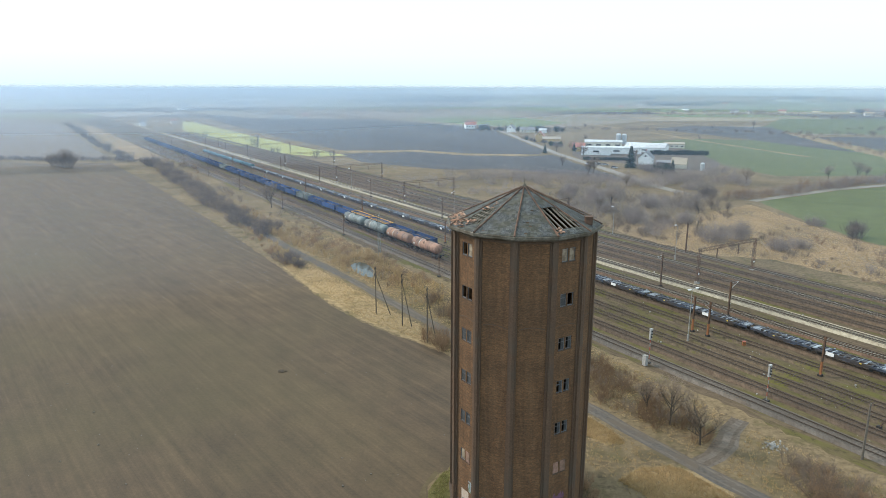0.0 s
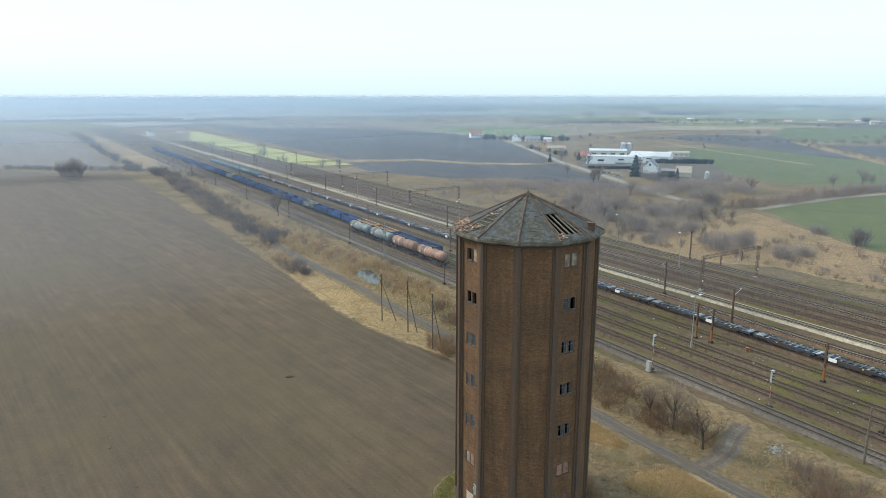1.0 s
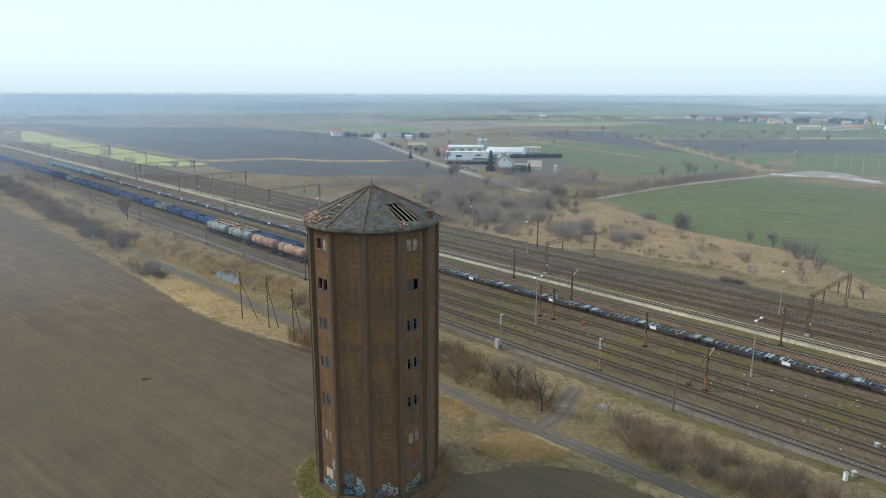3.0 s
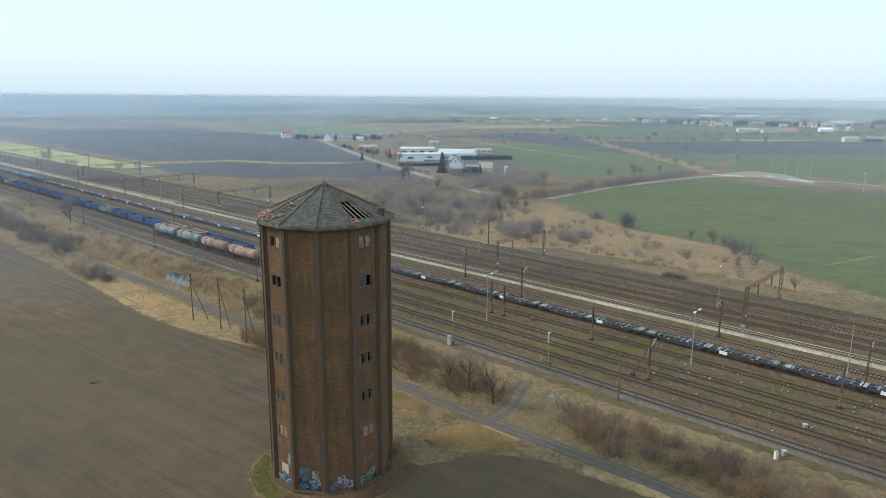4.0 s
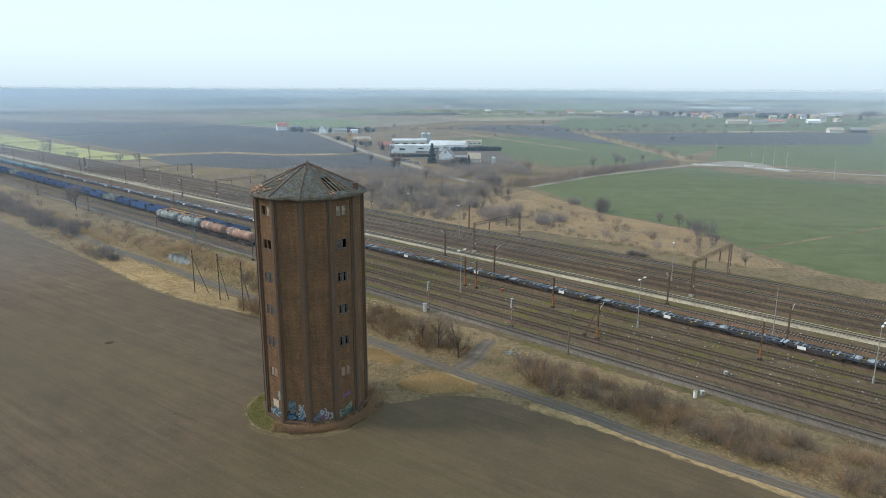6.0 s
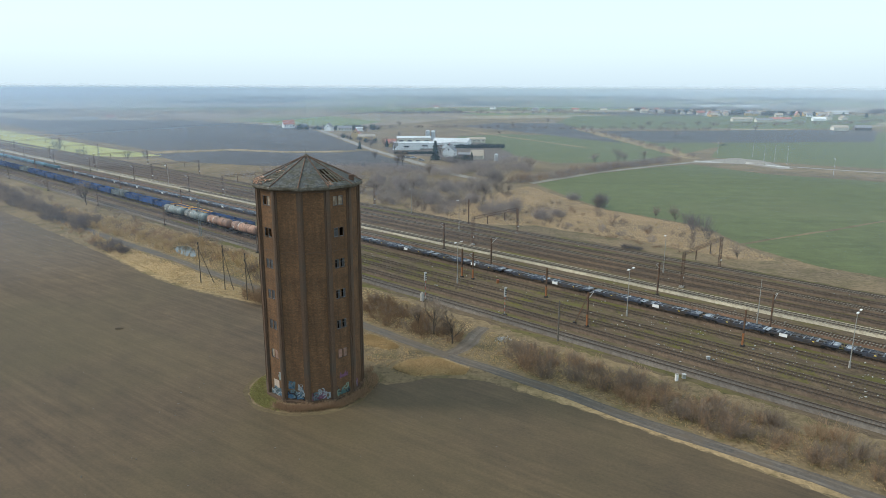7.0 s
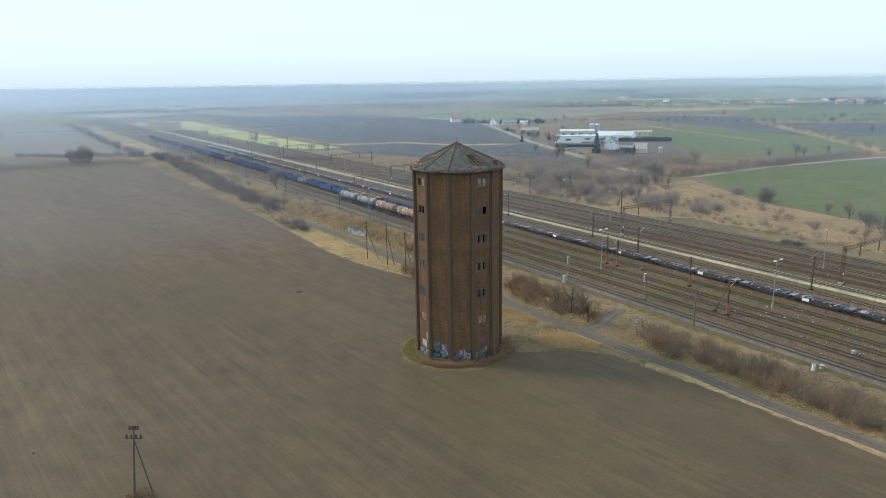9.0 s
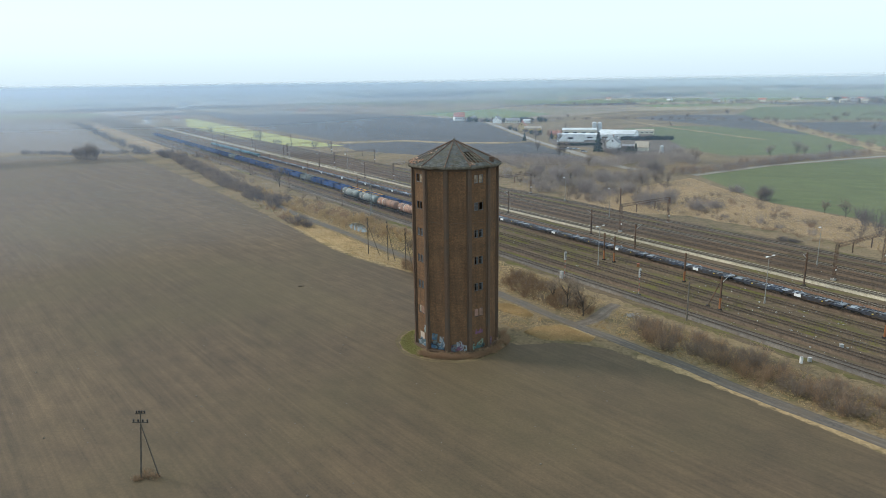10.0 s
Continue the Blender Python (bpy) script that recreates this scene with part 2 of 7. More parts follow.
M_PLASTER = surface("pale broken render", (0.38, 0.30, 0.24), (0.5, 0.42, 0.35), None, 1.0, 3, 0.9)

M_GROUND = ground_material("dry winter grass", (0.114, 0.085, 0.051), (0.252, 0.188, 0.114), (0.118, 0.098, 0.050), (0.078, 0.058, 0.038))
M_STRAW = ground_material("pale straw grass", (0.205, 0.146, 0.079), (0.385, 0.282, 0.162), (0.175, 0.128, 0.066), (0.125, 0.092, 0.052))
M_WASTE = ground_material("brown tussock grass", (0.165, 0.116, 0.070), (0.365, 0.268, 0.164), (0.165, 0.116, 0.072), (0.085, 0.060, 0.041), 1.4, cover=0.54)
M_RIM_SOIL = ground_material("pale trodden soil", (0.100, 0.078, 0.046), (0.150, 0.118, 0.072), (0.110, 0.090, 0.050), (0.085, 0.066, 0.040))
M_RUT = surface("dark trodden earth", (0.075, 0.060, 0.047), (0.135, 0.108, 0.084), None, 0.3, 2.2, 0.95)
M_GRASS = ground_material("green-brown rough grass", (0.085, 0.085, 0.029), (0.165, 0.142, 0.058), (0.110, 0.092, 0.040), (0.058, 0.050, 0.024), 1.6)
M_YARD = ground_material("mossy cinder yard", (0.067, 0.049, 0.034), (0.160, 0.119, 0.081), (0.100, 0.094, 0.028), (0.042, 0.032, 0.024), 1.2, TRK_TURN, (0.22, 1, 1), 0.47)
M_BALLAST = ground_material("brown track ballast", (0.066, 0.046, 0.033), (0.155, 0.113, 0.083), (0.124, 0.090, 0.064), (0.052, 0.039, 0.031), 1.6, TRK_TURN, (0.16, 1, 1))
M_BALLAST_P = ground_material("pale fresh ballast", (0.26, 0.225, 0.168), (0.44, 0.39, 0.305), (0.31, 0.265, 0.20), (0.15, 0.12, 0.09), 1.8, TRK_TURN, (0.16, 1, 1))
M_BALLAST_G = ground_material("grey ballast", (0.095, 0.082, 0.072), (0.180, 0.156, 0.138), (0.13, 0.105, 0.085), (0.085, 0.068, 0.056), 1.6, TRK_TURN, (0.16, 1, 1))
M_BALLAST_R = ground_material("rust-red track ballast", (0.085, 0.052, 0.036), (0.190, 0.120, 0.086), (0.150, 0.098, 0.070), (0.068, 0.045, 0.035), 1.6, TRK_TURN, (0.16, 1, 1))
M_RAIL = surface("rusty rail steel", (0.055, 0.042, 0.034), (0.098, 0.074, 0.058), None, 0.5, 3, 0.6, 0.2)
M_SLEEP_W = surface("dark timber sleeper", (0.055, 0.040, 0.030), (0.105, 0.078, 0.060), None, 1, 4, 0.9)
M_SLEEP_G = surface("dusty grey sleeper", (0.075, 0.062, 0.052), (0.13, 0.112, 0.098), None, 1, 4, 0.9)
M_SLEEP_C = surface("pale concrete sleeper", (0.150, 0.130, 0.105), (0.240, 0.215, 0.178), None, 1, 4, 0.9)
M_PATH = surface("grey cinder lane", (0.060, 0.054, 0.049), (0.120, 0.107, 0.096), (0.110, 0.088, 0.068), 0.3, 2.2, 0.92, spec=0.3, bump=0.4, dist=0.03)
M_ROAD = surface("pale country road", (0.20, 0.175, 0.145), (0.29, 0.262, 0.225), None, 0.1, 1.0, 0.9)
M_SLAB = surface("bright concrete yard", (0.40, 0.39, 0.37), (0.58, 0.57, 0.54), (0.3, 0.28, 0.25), 0.15, 1.0, 0.8)
M_LITTER = surface("grey-white litter", (0.17, 0.17, 0.165), (0.46, 0.46, 0.44), None, 1, 0.3, 0.8, island=0.35)
M_WATER = surface("still pond water", (0.030, 0.034, 0.030), (0.045, 0.052, 0.046), None, 0.2, 0.6, 0.05, spec=0.22, bump=0.05)

M_FIELD = field_material("drilled brown field", (0.062, 0.042, 0.0245), (0.102, 0.069, 0.0400), (0.079, 0.0600, 0.0280), ROW_TURN, 0.45, 0.76, rows_in=1.2)
M_FIELD_L = field_material("pale grey-brown field", (0.100, 0.080, 0.068), (0.150, 0.122, 0.104), (0.120, 0.102, 0.080), ROW_TURN, far=2)
M_FIELD_D = field_material("dark ploughed field", (0.030, 0.029, 0.033), (0.082, 0.077, 0.080), (0.092, 0.080, 0.070), TRK_TURN, 0.5, 0.8, far=3, rough=0.8, spec=0.25, rows_in=1.3)
M_FIELD_G = field_material("green winter wheat", (0.078, 0.097, 0.033), (0.098, 0.114, 0.042), (0.108, 0.114, 0.048), radians(17), 0.5, 0.85, far=1.5, rough=0.8, spec=0.2, rows_in=0.35)
M_FIELD_Y = field_material("yellow-green catch crop", (0.26, 0.262, 0.070), (0.34, 0.338, 0.098), (0.27, 0.262, 0.085), TRK_TURN, far=3)

M_TWIG = surface("grey-brown bare twig", (0.190, 0.148, 0.118), (0.295, 0.238, 0.195), None, 0.8, 3, 0.95, spec=0.1, bump=0, vary=0.25, thin=0.3)
M_TWIG_R = surface("russet bare twig", (0.240, 0.160, 0.104), (0.365, 0.255, 0.170), None, 0.8, 3, 0.95, spec=0.1, bump=0, vary=0.25, thin=0.45)
M_TWIG_L = surface("pale grey bare twig", (0.225, 0.192, 0.178), (0.345, 0.300, 0.280), None, 0.8, 3, 0.95, spec=0.1, bump=0, vary=0.25, thin=0.4)
M_TWIG_D = surface("dark bare twig", (0.135, 0.116, 0.112), (0.205, 0.180, 0.172), None, 0.8, 3, 0.95, spec=0.1, bump=0, vary=0.2, thin=0.2)
M_BARK = surface("dark bark", (0.06, 0.05, 0.04), (0.11, 0.095, 0.08), None, 0.8, 6, 0.95)
M_REED = surface("straw-yellow reed", (0.36, 0.265, 0.145), (0.54, 0.40, 0.225), None, 0.5, 2, 0.95, spec=0.1, bump=0, vary=0.2, thin=0.5)
M_TUFT = surface("pale dry grass blade", (0.48, 0.355, 0.20), (0.66, 0.50, 0.295), (0.42, 0.31, 0.165), 0.12, 2, 0.95, spec=0.1, bump=0, thin=0.5)
M_TUFT_G = surface("green grass blade", (0.20, 0.205, 0.075), (0.32, 0.30, 0.13), None, 0.2, 2, 0.95, spec=0.1, bump=0, thin=0.5)
M_WOODLAND = surface("far leafless woodland", (0.080, 0.082, 0.072), (0.130, 0.125, 0.108), None, 0.01, 0.05, 0.95, spec=0.1, bump=0)
M_FIR = surface("dark fir needle", (0.018, 0.035, 0.022), (0.04, 0.065, 0.04), None, 0.8, 4, 0.9, spec=0.2, bump=0, vary=0.2)

M_STEEL_D = surface("dark rusted mast steel", (0.070, 0.053, 0.043), (0.125, 0.093, 0.075), (0.16, 0.09, 0.056), 0.5, 3, 0.85, 0.1)
M_RUST = surface("orange rust steel", (0.20, 0.085, 0.04), (0.30, 0.13, 0.06), None, 0.6, 5, 0.9)
M_STEEL_L = surface("galvanised grey steel", (0.36, 0.36, 0.36), (0.48, 0.48, 0.48), None, 0.5, 4, 0.5, 0.3)
M_WHITE = surface("white paint", (0.68, 0.69, 0.70), (0.80, 0.80, 0.80), None, 0.4, 3, 0.6)
M_RED = surface("signal red paint", (0.28, 0.075, 0.05), (0.38, 0.115, 0.08), None, 0.5, 4, 0.6)
M_WOOD_P = surface("grey weathered pole wood", (0.080, 0.066, 0.053), (0.14, 0.118, 0.096), None, 0.5, 5, 0.9)
M_CPOST_D = surface("brown-grey stained concrete", (0.105, 0.092, 0.078), (0.17, 0.15, 0.13), None, 0.5, 4, 0.9)
M_CPOST = surface("grey concrete post", (0.24, 0.235, 0.22), (0.33, 0.32, 0.30), None, 0.5, 4, 0.9)

M_BLUE = surface("faded wagon blue", (0.012, 0.046, 0.150), (0.030, 0.092, 0.265), (0.030, 0.052, 0.110), 0.35, 2.4, 0.65, bump=0.1, vary=0.35)
M_ORANGE = surface("orange-yellow rim paint", (0.60, 0.30, 0.05), (0.72, 0.40, 0.09), None, 0.5, 3, 0.7)
M_LOAD = surface("brown bulk load", (0.12, 0.085, 0.06), (0.2, 0.15, 0.11), None, 0.5, 3, 0.95)
M_UNDER = surface("black running gear", (0.022, 0.022, 0.024), (0.05, 0.047, 0.045), None, 0.5, 4, 0.8)
M_TANK_O = surface("rusty orange tank", (0.26, 0.145, 0.10), (0.40, 0.235, 0.165), (0.12, 0.075, 0.058), 0.30, 1.6, 0.65, bump=0.1)
M_TANK_B = surface("rust-brown tank", (0.13, 0.080, 0.060), (0.24, 0.150, 0.110), (0.30, 0.16, 0.10), 0.30, 1.6, 0.65, bump=0.1)
M_BAND = surface("dulled white band paint", (0.42, 0.41, 0.39), (0.58, 0.57, 0.54), (0.30, 0.26, 0.22), 0.8, 3, 0.7, bump=0.1)
M_TANK_G = surface("grey-green tank", (0.13, 0.160, 0.160), (0.22, 0.26, 0.262), (0.075, 0.078, 0.072), 0.3, 1.6, 0.55, bump=0.1)
M_TEAL = surface("teal flat load", (0.045, 0.12, 0.16), (0.085, 0.18, 0.22), None, 0.3, 2, 0.6, vary=0.3)
M_FLAT = surface("blue-black flat wagon steel", (0.020, 0.028, 0.046), (0.075, 0.095, 0.135), (0.055, 0.047, 0.043), 0.35, 2.5, 0.65, bump=0.1)
M_FLAT_L = surface("scuffed light grey deck steel", (0.13, 0.155, 0.19), (0.34, 0.375, 0.42), (0.07, 0.075, 0.085), 0.8, 2.2, 0.6, bump=0.1, vary=0.3)
M_YELLOW = surface("yellow marking paint", (0.62, 0.46, 0.08), (0.72, 0.56, 0.14), None, 0.5, 4, 0.7)

M_WALL_W = surface("white hall cladding", (0.78, 0.80, 0.82), (0.86, 0.88, 0.89), None, 0.2, 1, 0.7)
M_ROOF_L = surface("light metal roof", (0.56, 0.59, 0.62), (0.66, 0.69, 0.72), (0.46, 0.48, 0.50), 0.1, 1, 0.5, spec=0.5)
M_ROOF_R = surface("red tile roof", (0.36, 0.13, 0.09), (0.46, 0.20, 0.15), None, 0.3, 2, 0.85)
M_ROOF_G = surface("grey tile roof", (0.19, 0.19, 0.20), (0.27, 0.27, 0.28), None, 0.3, 2, 0.85)
M_ROOF_B = surface("tan fibre roof", (0.34, 0.29, 0.22), (0.44, 0.38, 0.30), None, 0.3, 2, 0.9)
M_WALL_C = surface("cream render", (0.58, 0.54, 0.44), (0.68, 0.64, 0.54), None, 0.2, 1, 0.9)
M_WALL_O = surface("ochre render", (0.52, 0.36, 0.14), (0.60, 0.43, 0.19), None, 0.2, 1, 0.9)
M_GLASS = surface("dark window glass", (0.03, 0.035, 0.045), (0.05, 0.055, 0.065), None, 0.5, 1, 0.1, spec=0.6, bump=0)
M_SILO = surface("zinc silo sheet", (0.40, 0.43, 0.46), (0.52, 0.55, 0.57), None, 0.2, 2, 0.4, 0.5)
M_CAR = surface("car paint", (0.48, 0.50, 0.53), (0.55, 0.57, 0.60), None, 0.3, 1, 0.3, spec=0.6, bump=0, vary=0.6)

# ---------------------------------------------------------------- ground and fields
rng = random.Random(7)


def outline(points, step=12.0, wobble=0.5, closed=True):
    """A plan outline cut into short steps whose corners stray a little."""
    out = []
    n = len(points)
    for i in range(n if closed else n - 1):
        a, b = Vector((*points[i], 0)), Vector((*points[(i + 1) % n], 0))
        k = max(1, int((b - a).length / step))
        for j in range(k):
            p = a.lerp(b, j / k)
            out.append((p.x + rng.uniform(-wobble, wobble), p.y + rng.uniform(-wobble, wobble)))
    if not closed:
        out.append(tuple(points[-1]))
    return out


def sheet(name, points, z, material, label, step=12.0, wobble=0.5):
    """A piece of land as one flat mesh."""
    pts = outline(points, step, wobble)
    n = len(pts)
    vs, _, fs, *_ = delaunay_2d_cdt([Vector(p) for p in pts], [(i, (i + 1) % n) for i in range(n)], [], 2, 0.001)
    me = bpy.data.meshes.new(name)
    me.from_pydata([(v.x, v.y, z) for v in vs], [], fs)
    me.update()
    me.materials.append(material)
    return tagged(new(name, me), label, name.rstrip("_0123456789").replace("_", " "), kind="structure")


def ribbon(name, points, width, z, material, label, wobble=0.15, step=4.0):
    pts = [Vector((*p, 0)) for p in outline(points, step, 0.0, closed=False)]
    g = Geo()
    row = []
    for i, p in enumerate(pts):
        d = (pts[min(i + 1, len(pts) - 1)] - pts[max(i - 1, 0)]).normalized()
        s = Vector((-d.y, d.x, 0))
        w1, w2 = width / 2 + rng.uniform(-wobble, wobble), width / 2 + rng.uniform(-wobble, wobble)
        row.append(((p + s * w1), (p - s * w2)))
    vs = []
    for a, b in row:
        vs += [(a.x, a.y, z), (b.x, b.y, z)]
    g.add(vs, [(2 * i + 1, 2 * i + 3, 2 * i + 2, 2 * i) for i in range(len(row) - 1)])
    return tagged(part(name, g, material), label, name.rstrip("_0123456789").replace("_", " "), kind="structure")


g = Geo()
g.add([(4700 * math.cos(6.28318 * i / 96), 4700 * math.sin(6.28318 * i / 96), 0) for i in range(96)], [tuple(range(96))])
tagged(part("ground", g, M_GROUND), "flat plain of dry brown winter grass", "ground", kind="structure")

# the big drilled field in which the tower stands
sheet("field_1", [(-331, 355), (-283, 343), (-248, 353), (-218, 315), (-152.1, 230), (-99.8, 158.5), (-59.6, 101.7), (-41.2, 74), (-30.5, 60.8), (-19.8, 51.1),
                  (-10.1, 43), (0.5, 27.2), (5.2, 11.9), (8, 1.8), (11.7, -3.3), (18.4, -1.8), (24.6, -3), (28.9, -5.2), (32.4, -9.3), (39.2, -16.6), (44.8, -23.4), (53.4, -34.5),
                  (67.8, -53.7), (124.9, -124.8), (82.3, -258), (-180.2, -285), (-376, -100.7), (-480, 166.5)], 0.004, M_FIELD,
      "large drilled brown field with faint rows", 1.6, 0.32)

sheet("field_2", [(-262, 374), (-337, 377), (-463, 399), (-852, 627), (-860, 850), (-590, 830), (-500, 706), (-380, 541), (-296, 424)], 0.004, M_FIELD_L, "pale grey-brown field beyond the hedge", 20, 1.0)
sheet("field_3", [(-118.1, 454), (-246, 646), (-361, 842), (-458, 1013), (-170.9, 967), (-43, 820), (8.3, 699), (26.7, 577), (42.3, 460), (35.5, 433), (-19.1, 436), (-61.7, 463)], 0.005, M_FIELD_D,
      "dark freshly ploughed field beyond the railway", 15, 1.2)
sheet("field_4", [(-111.6, 421), (-58.6, 444), (-17.1, 419), (24.7, 415), (46.1, 429), (58, 362), (66, 328), (74, 286), (62, 296), (37, 314), (7, 337), (-24, 332), (-38, 337), (-84.8, 370)], 0.005, M_FIELD_D, "dark ploughed field beside the railway", 12, 1.2)
sheet("field_5", [(-436, 880), (-415, 868), (-330, 735), (-246, 612), (-146, 468), (-104, 412), (-122, 404), (-151, 419), (-204, 480), (-262, 545), (-350, 690)], 0.008, M_FIELD_Y, "bright yellow-green crop strip", 20, 1.5)
sheet("field_6", [(115.3, 225), (167.4, 262), (215, 285), (246, 296), (262, 241), (318, 183), (442, 64.8), (438, -210), (296, -147), (189.1, -23.8), (150.5, 34.4), (138.8, 51.1), (134.5, 76.5), (138.7, 108.8), (119.3, 147.4), (116.1, 180.2)], 0.005, M_FIELD_G,
      "smooth green field of winter wheat", 2.5, 0.5)
sheet("field_7", [(141.4, 448), (149.3, 357), (160.8, 316), (228, 320), (369, 439), (342, 551), (205, 602), (147.6, 571)], 0.005, M_FIELD_G, "green meadow behind the farm", 12, 1.0)
sheet("field_8", [(370, 451), (285, 335), (324, 278), (451, 166.9), (606, 90.6), (824, 406), (665, 580), (502, 592)], 0.005, M_FIELD_G, "wide green wheat field towards the village", 15, 1.5)
sheet("grass_patch_1", [(-0.8 + 9.9 * math.cos(a * 0.2618), -1.1 + 9.9 * math.sin(a * 0.2618)) for a in range(24)], 0.014, M_GROUND,
      "ring of rough brown grass round the tower foot", 1.2, 0.35)
sheet("grass_patch_8", [(-0.8 + 9.5 * math.cos(radians(a)), -1.1 + 9.5 * math.sin(radians(a))) for a in range(140, 236, 12)] + [(-0.8 + 6.5 * math.cos(radians(a)), -1.1 + 6.5 * math.sin(radians(a))) for a in range(235, 139, -19)], 0.019, M_GRASS,
      "fresh green grass at the tower foot", 1.0, 0.3)
sheet("grass_patch_2", [(8, 2.8), (12.4, -2.7), (18.4, -1.2), (24.7, -2.4), (28, -0.6), (21.7, 7), (17.4, 13.6), (12.1, 21.2), (8.3, 28.4), (2.4, 26.2), (5.2, 12.9)], 0.010, M_GROUND, "trampled brown grass between tower and lane", 0.9, 0.38)
sheet("grass_patch_9", [(13.4, 3.6), (16.2, 6.4), (20.4, 7.4), (24.6, 5.6), (27.2, 2.2), (25.4, -1.6), (21.4, -0.8), (16.8, -0.6)], 0.015, M_STRAW, "mound of pale dry grass beside the field", 0.9, 0.45)
sheet("grass_patch_10", [(8.6, 20.6), (11.4, 21.0), (14.8, 16.4), (16.0, 12.8), (13.4, 12.4), (10.2, 15.2), (8.2, 18.0)], 0.015, M_STRAW, "mound of pale dry grass beside the lane", 0.9, 0.45)
sheet("grass_patch_3", [(-59.6, 102.8), (-41.2, 75.1), (-30.5, 61.8), (-19.8, 51.6), (-12.1, 45.6), (-14.9, 55.9), (-23.7, 67.1), (-40.2, 89.7), (-55.8, 110.2)], 0.009, M_STRAW, "strip of pale dry grass beside the field", 0.9, 0.38)
sheet("grass_patch_4", [(32.3, -8.8), (39.2, -16.1), (44.8, -22.9), (53.4, -34), (67.8, -53.2), (69.8, -50.6), (56.4, -32.5), (46.8, -20.4), (39.1, -12.3), (33.3, -6.2)], 0.009, M_STRAW, "pale grass margin along the lane", 0.9, 0.38)
sheet("grass_patch_5", [(49.4, 130.1), (79.6, 120.2), (105.3, 88.7), (121.8, 61.4), (131.9, 59.4), (132.5, 76.5), (135.7, 109.8), (117.2, 147.3), (113, 180.1), (108.8, 217), (87.6, 199), (72.7, 176.4), (58.4, 178.1), (39.9, 169.8)], 0.003, M_WASTE, "hummocky straw-coloured waste land", 2, 0.9)

sheet("grass_patch_7", [(-500, 770), (-492, 727), (-404, 604), (-318, 482), (-262, 392), (-238, 356), (-222, 372), (-262, 440), (-322, 530), (-406, 652), (-470, 760)], 0.003, M_WASTE, "straw-brown waste strip beside the far railway", 6, 1.5)
sheet("bare_field", [(-760, 1150), (-694, 1100), (-610, 1000), (-568, 1060), (-543, 1142), (-604, 1236), (-734, 1200)], 0.009, M_ROAD, "pale bare field catching the light", 20, 3.0)
ribbon("grass_rim", [(-0.8 + 10.3 * math.cos(radians(a)), -1.1 + 10.3 * math.sin(radians(a))) for a in range(150, 391, 10)], 0.6, 0.019, M_RIM_SOIL, "pale trodden rim round the grass ring", 0.22, 1.0)
# far patchwork of fields out to the plain's edge
FAR_MATS = []
for i, (a, b, c) in enumerate([((0.105, 0.145, 0.055), (0.150, 0.190, 0.078), (0.17, 0.175, 0.085)), ((0.17, 0.135, 0.105), (0.25, 0.205, 0.16), (0.18, 0.175, 0.10)),
                               ((0.040, 0.040, 0.044), (0.075, 0.072, 0.075), (0.10, 0.095, 0.075)), ((0.22, 0.18, 0.115), (0.30, 0.25, 0.165), (0.20, 0.19, 0.115))]):
    FAR_MATS.append(field_material("distant field %s" % "abcd"[i], a, b, c, radians(20 * i), far=6, rough=0.9, spec=0.2))
frng = random.Random(21)
far_turn = Matrix.Rotation(radians(7), 4, "Z")
y = 500.0
k = 9
while y < 3300:
    deep = frng.uniform(45, 95) * (1 + (y - 480) / 900)
    x = -2600.0
    while x < 2800:
        wide = frng.uniform(160, 420) * (1 + (y - 480) / 1500)
        if not (y < 600 and abs(x + wide / 2) < 520) and frng.random() > 0.12:
            c = [(x + 6, y + 5), (x + wide - 6, y + 5 + frng.uniform(-8, 8)), (x + wide - 6 + frng.uniform(-20, 20), y + deep - 5), (x + 6, y + deep - 5)]
            c = [tuple((far_turn @ Vector((px, py, 0)))[:2]) for px, py in c]
            if all(not (-600 < px < 140 and 380 < py < 930) for px, py in c):
                mi = frng.choice([0, 0, 0, 1, 1, 2, 2, 3])
                sheet("field_%d" % k, c, 0.002, FAR_MATS[mi], "distant flat field on the hazy plain", 60, 3.0)
                k += 1
        x += wide
    y += deep

sheet("field_%d" % k, [(195, 760), (262, 835), (357, 813), (312, 634), (283, 465), (264, 521), (246, 607), (222, 690)], 0.006, M_FIELD_D, "dark ploughed wedge between two grassy banks", 20, 1.5)
sheet("field_%d" % (k + 1), [(330, 690), (690, 640), (1100, 1000), (1000, 1050), (470, 1060), (340, 800)], 0.004, M_FIELD_G, "wide green wheat field before the village", 25, 3.0)
sheet("field_%d" % (k + 2), [(318, 640), (690, 618), (600, 520), (520, 445), (312, 470)], 0.007, M_FIELD_D, "dark strip of ploughed land before the village", 25, 3.0)
sheet("field_%d" % (k + 3), [(-28, 790), (-168, 1040), (-330, 940), (-600, 1250), (-350, 1500), (30, 1480), (260, 1000), (140, 840), (60, 760)], 0.004, FAR_MATS[1], "broad brown field beyond the road", 25, 3.0)
sheet("field_%d" % (k + 4), [(-5, 800), (-140, 1010), (40, 1090), (110, 900), (60, 790)], 0.006, FAR_MATS[0], "green strip of winter crop beyond the road", 25, 3.0)
ribbon("grass_bank_1", [(27, 425), (-20, 428), (-61, 454), (-115, 437)], 9, 0.012, M_STRAW, "pale straw strip between the dark fields", 2.5, 6)
ribbon("grass_bank_2", [(330, 705), (317, 613), (303, 520), (289, 440), (279, 375), (268, 330)], 15, 0.013, M_STRAW, "straw-coloured old railway bank", 3.0, 8)
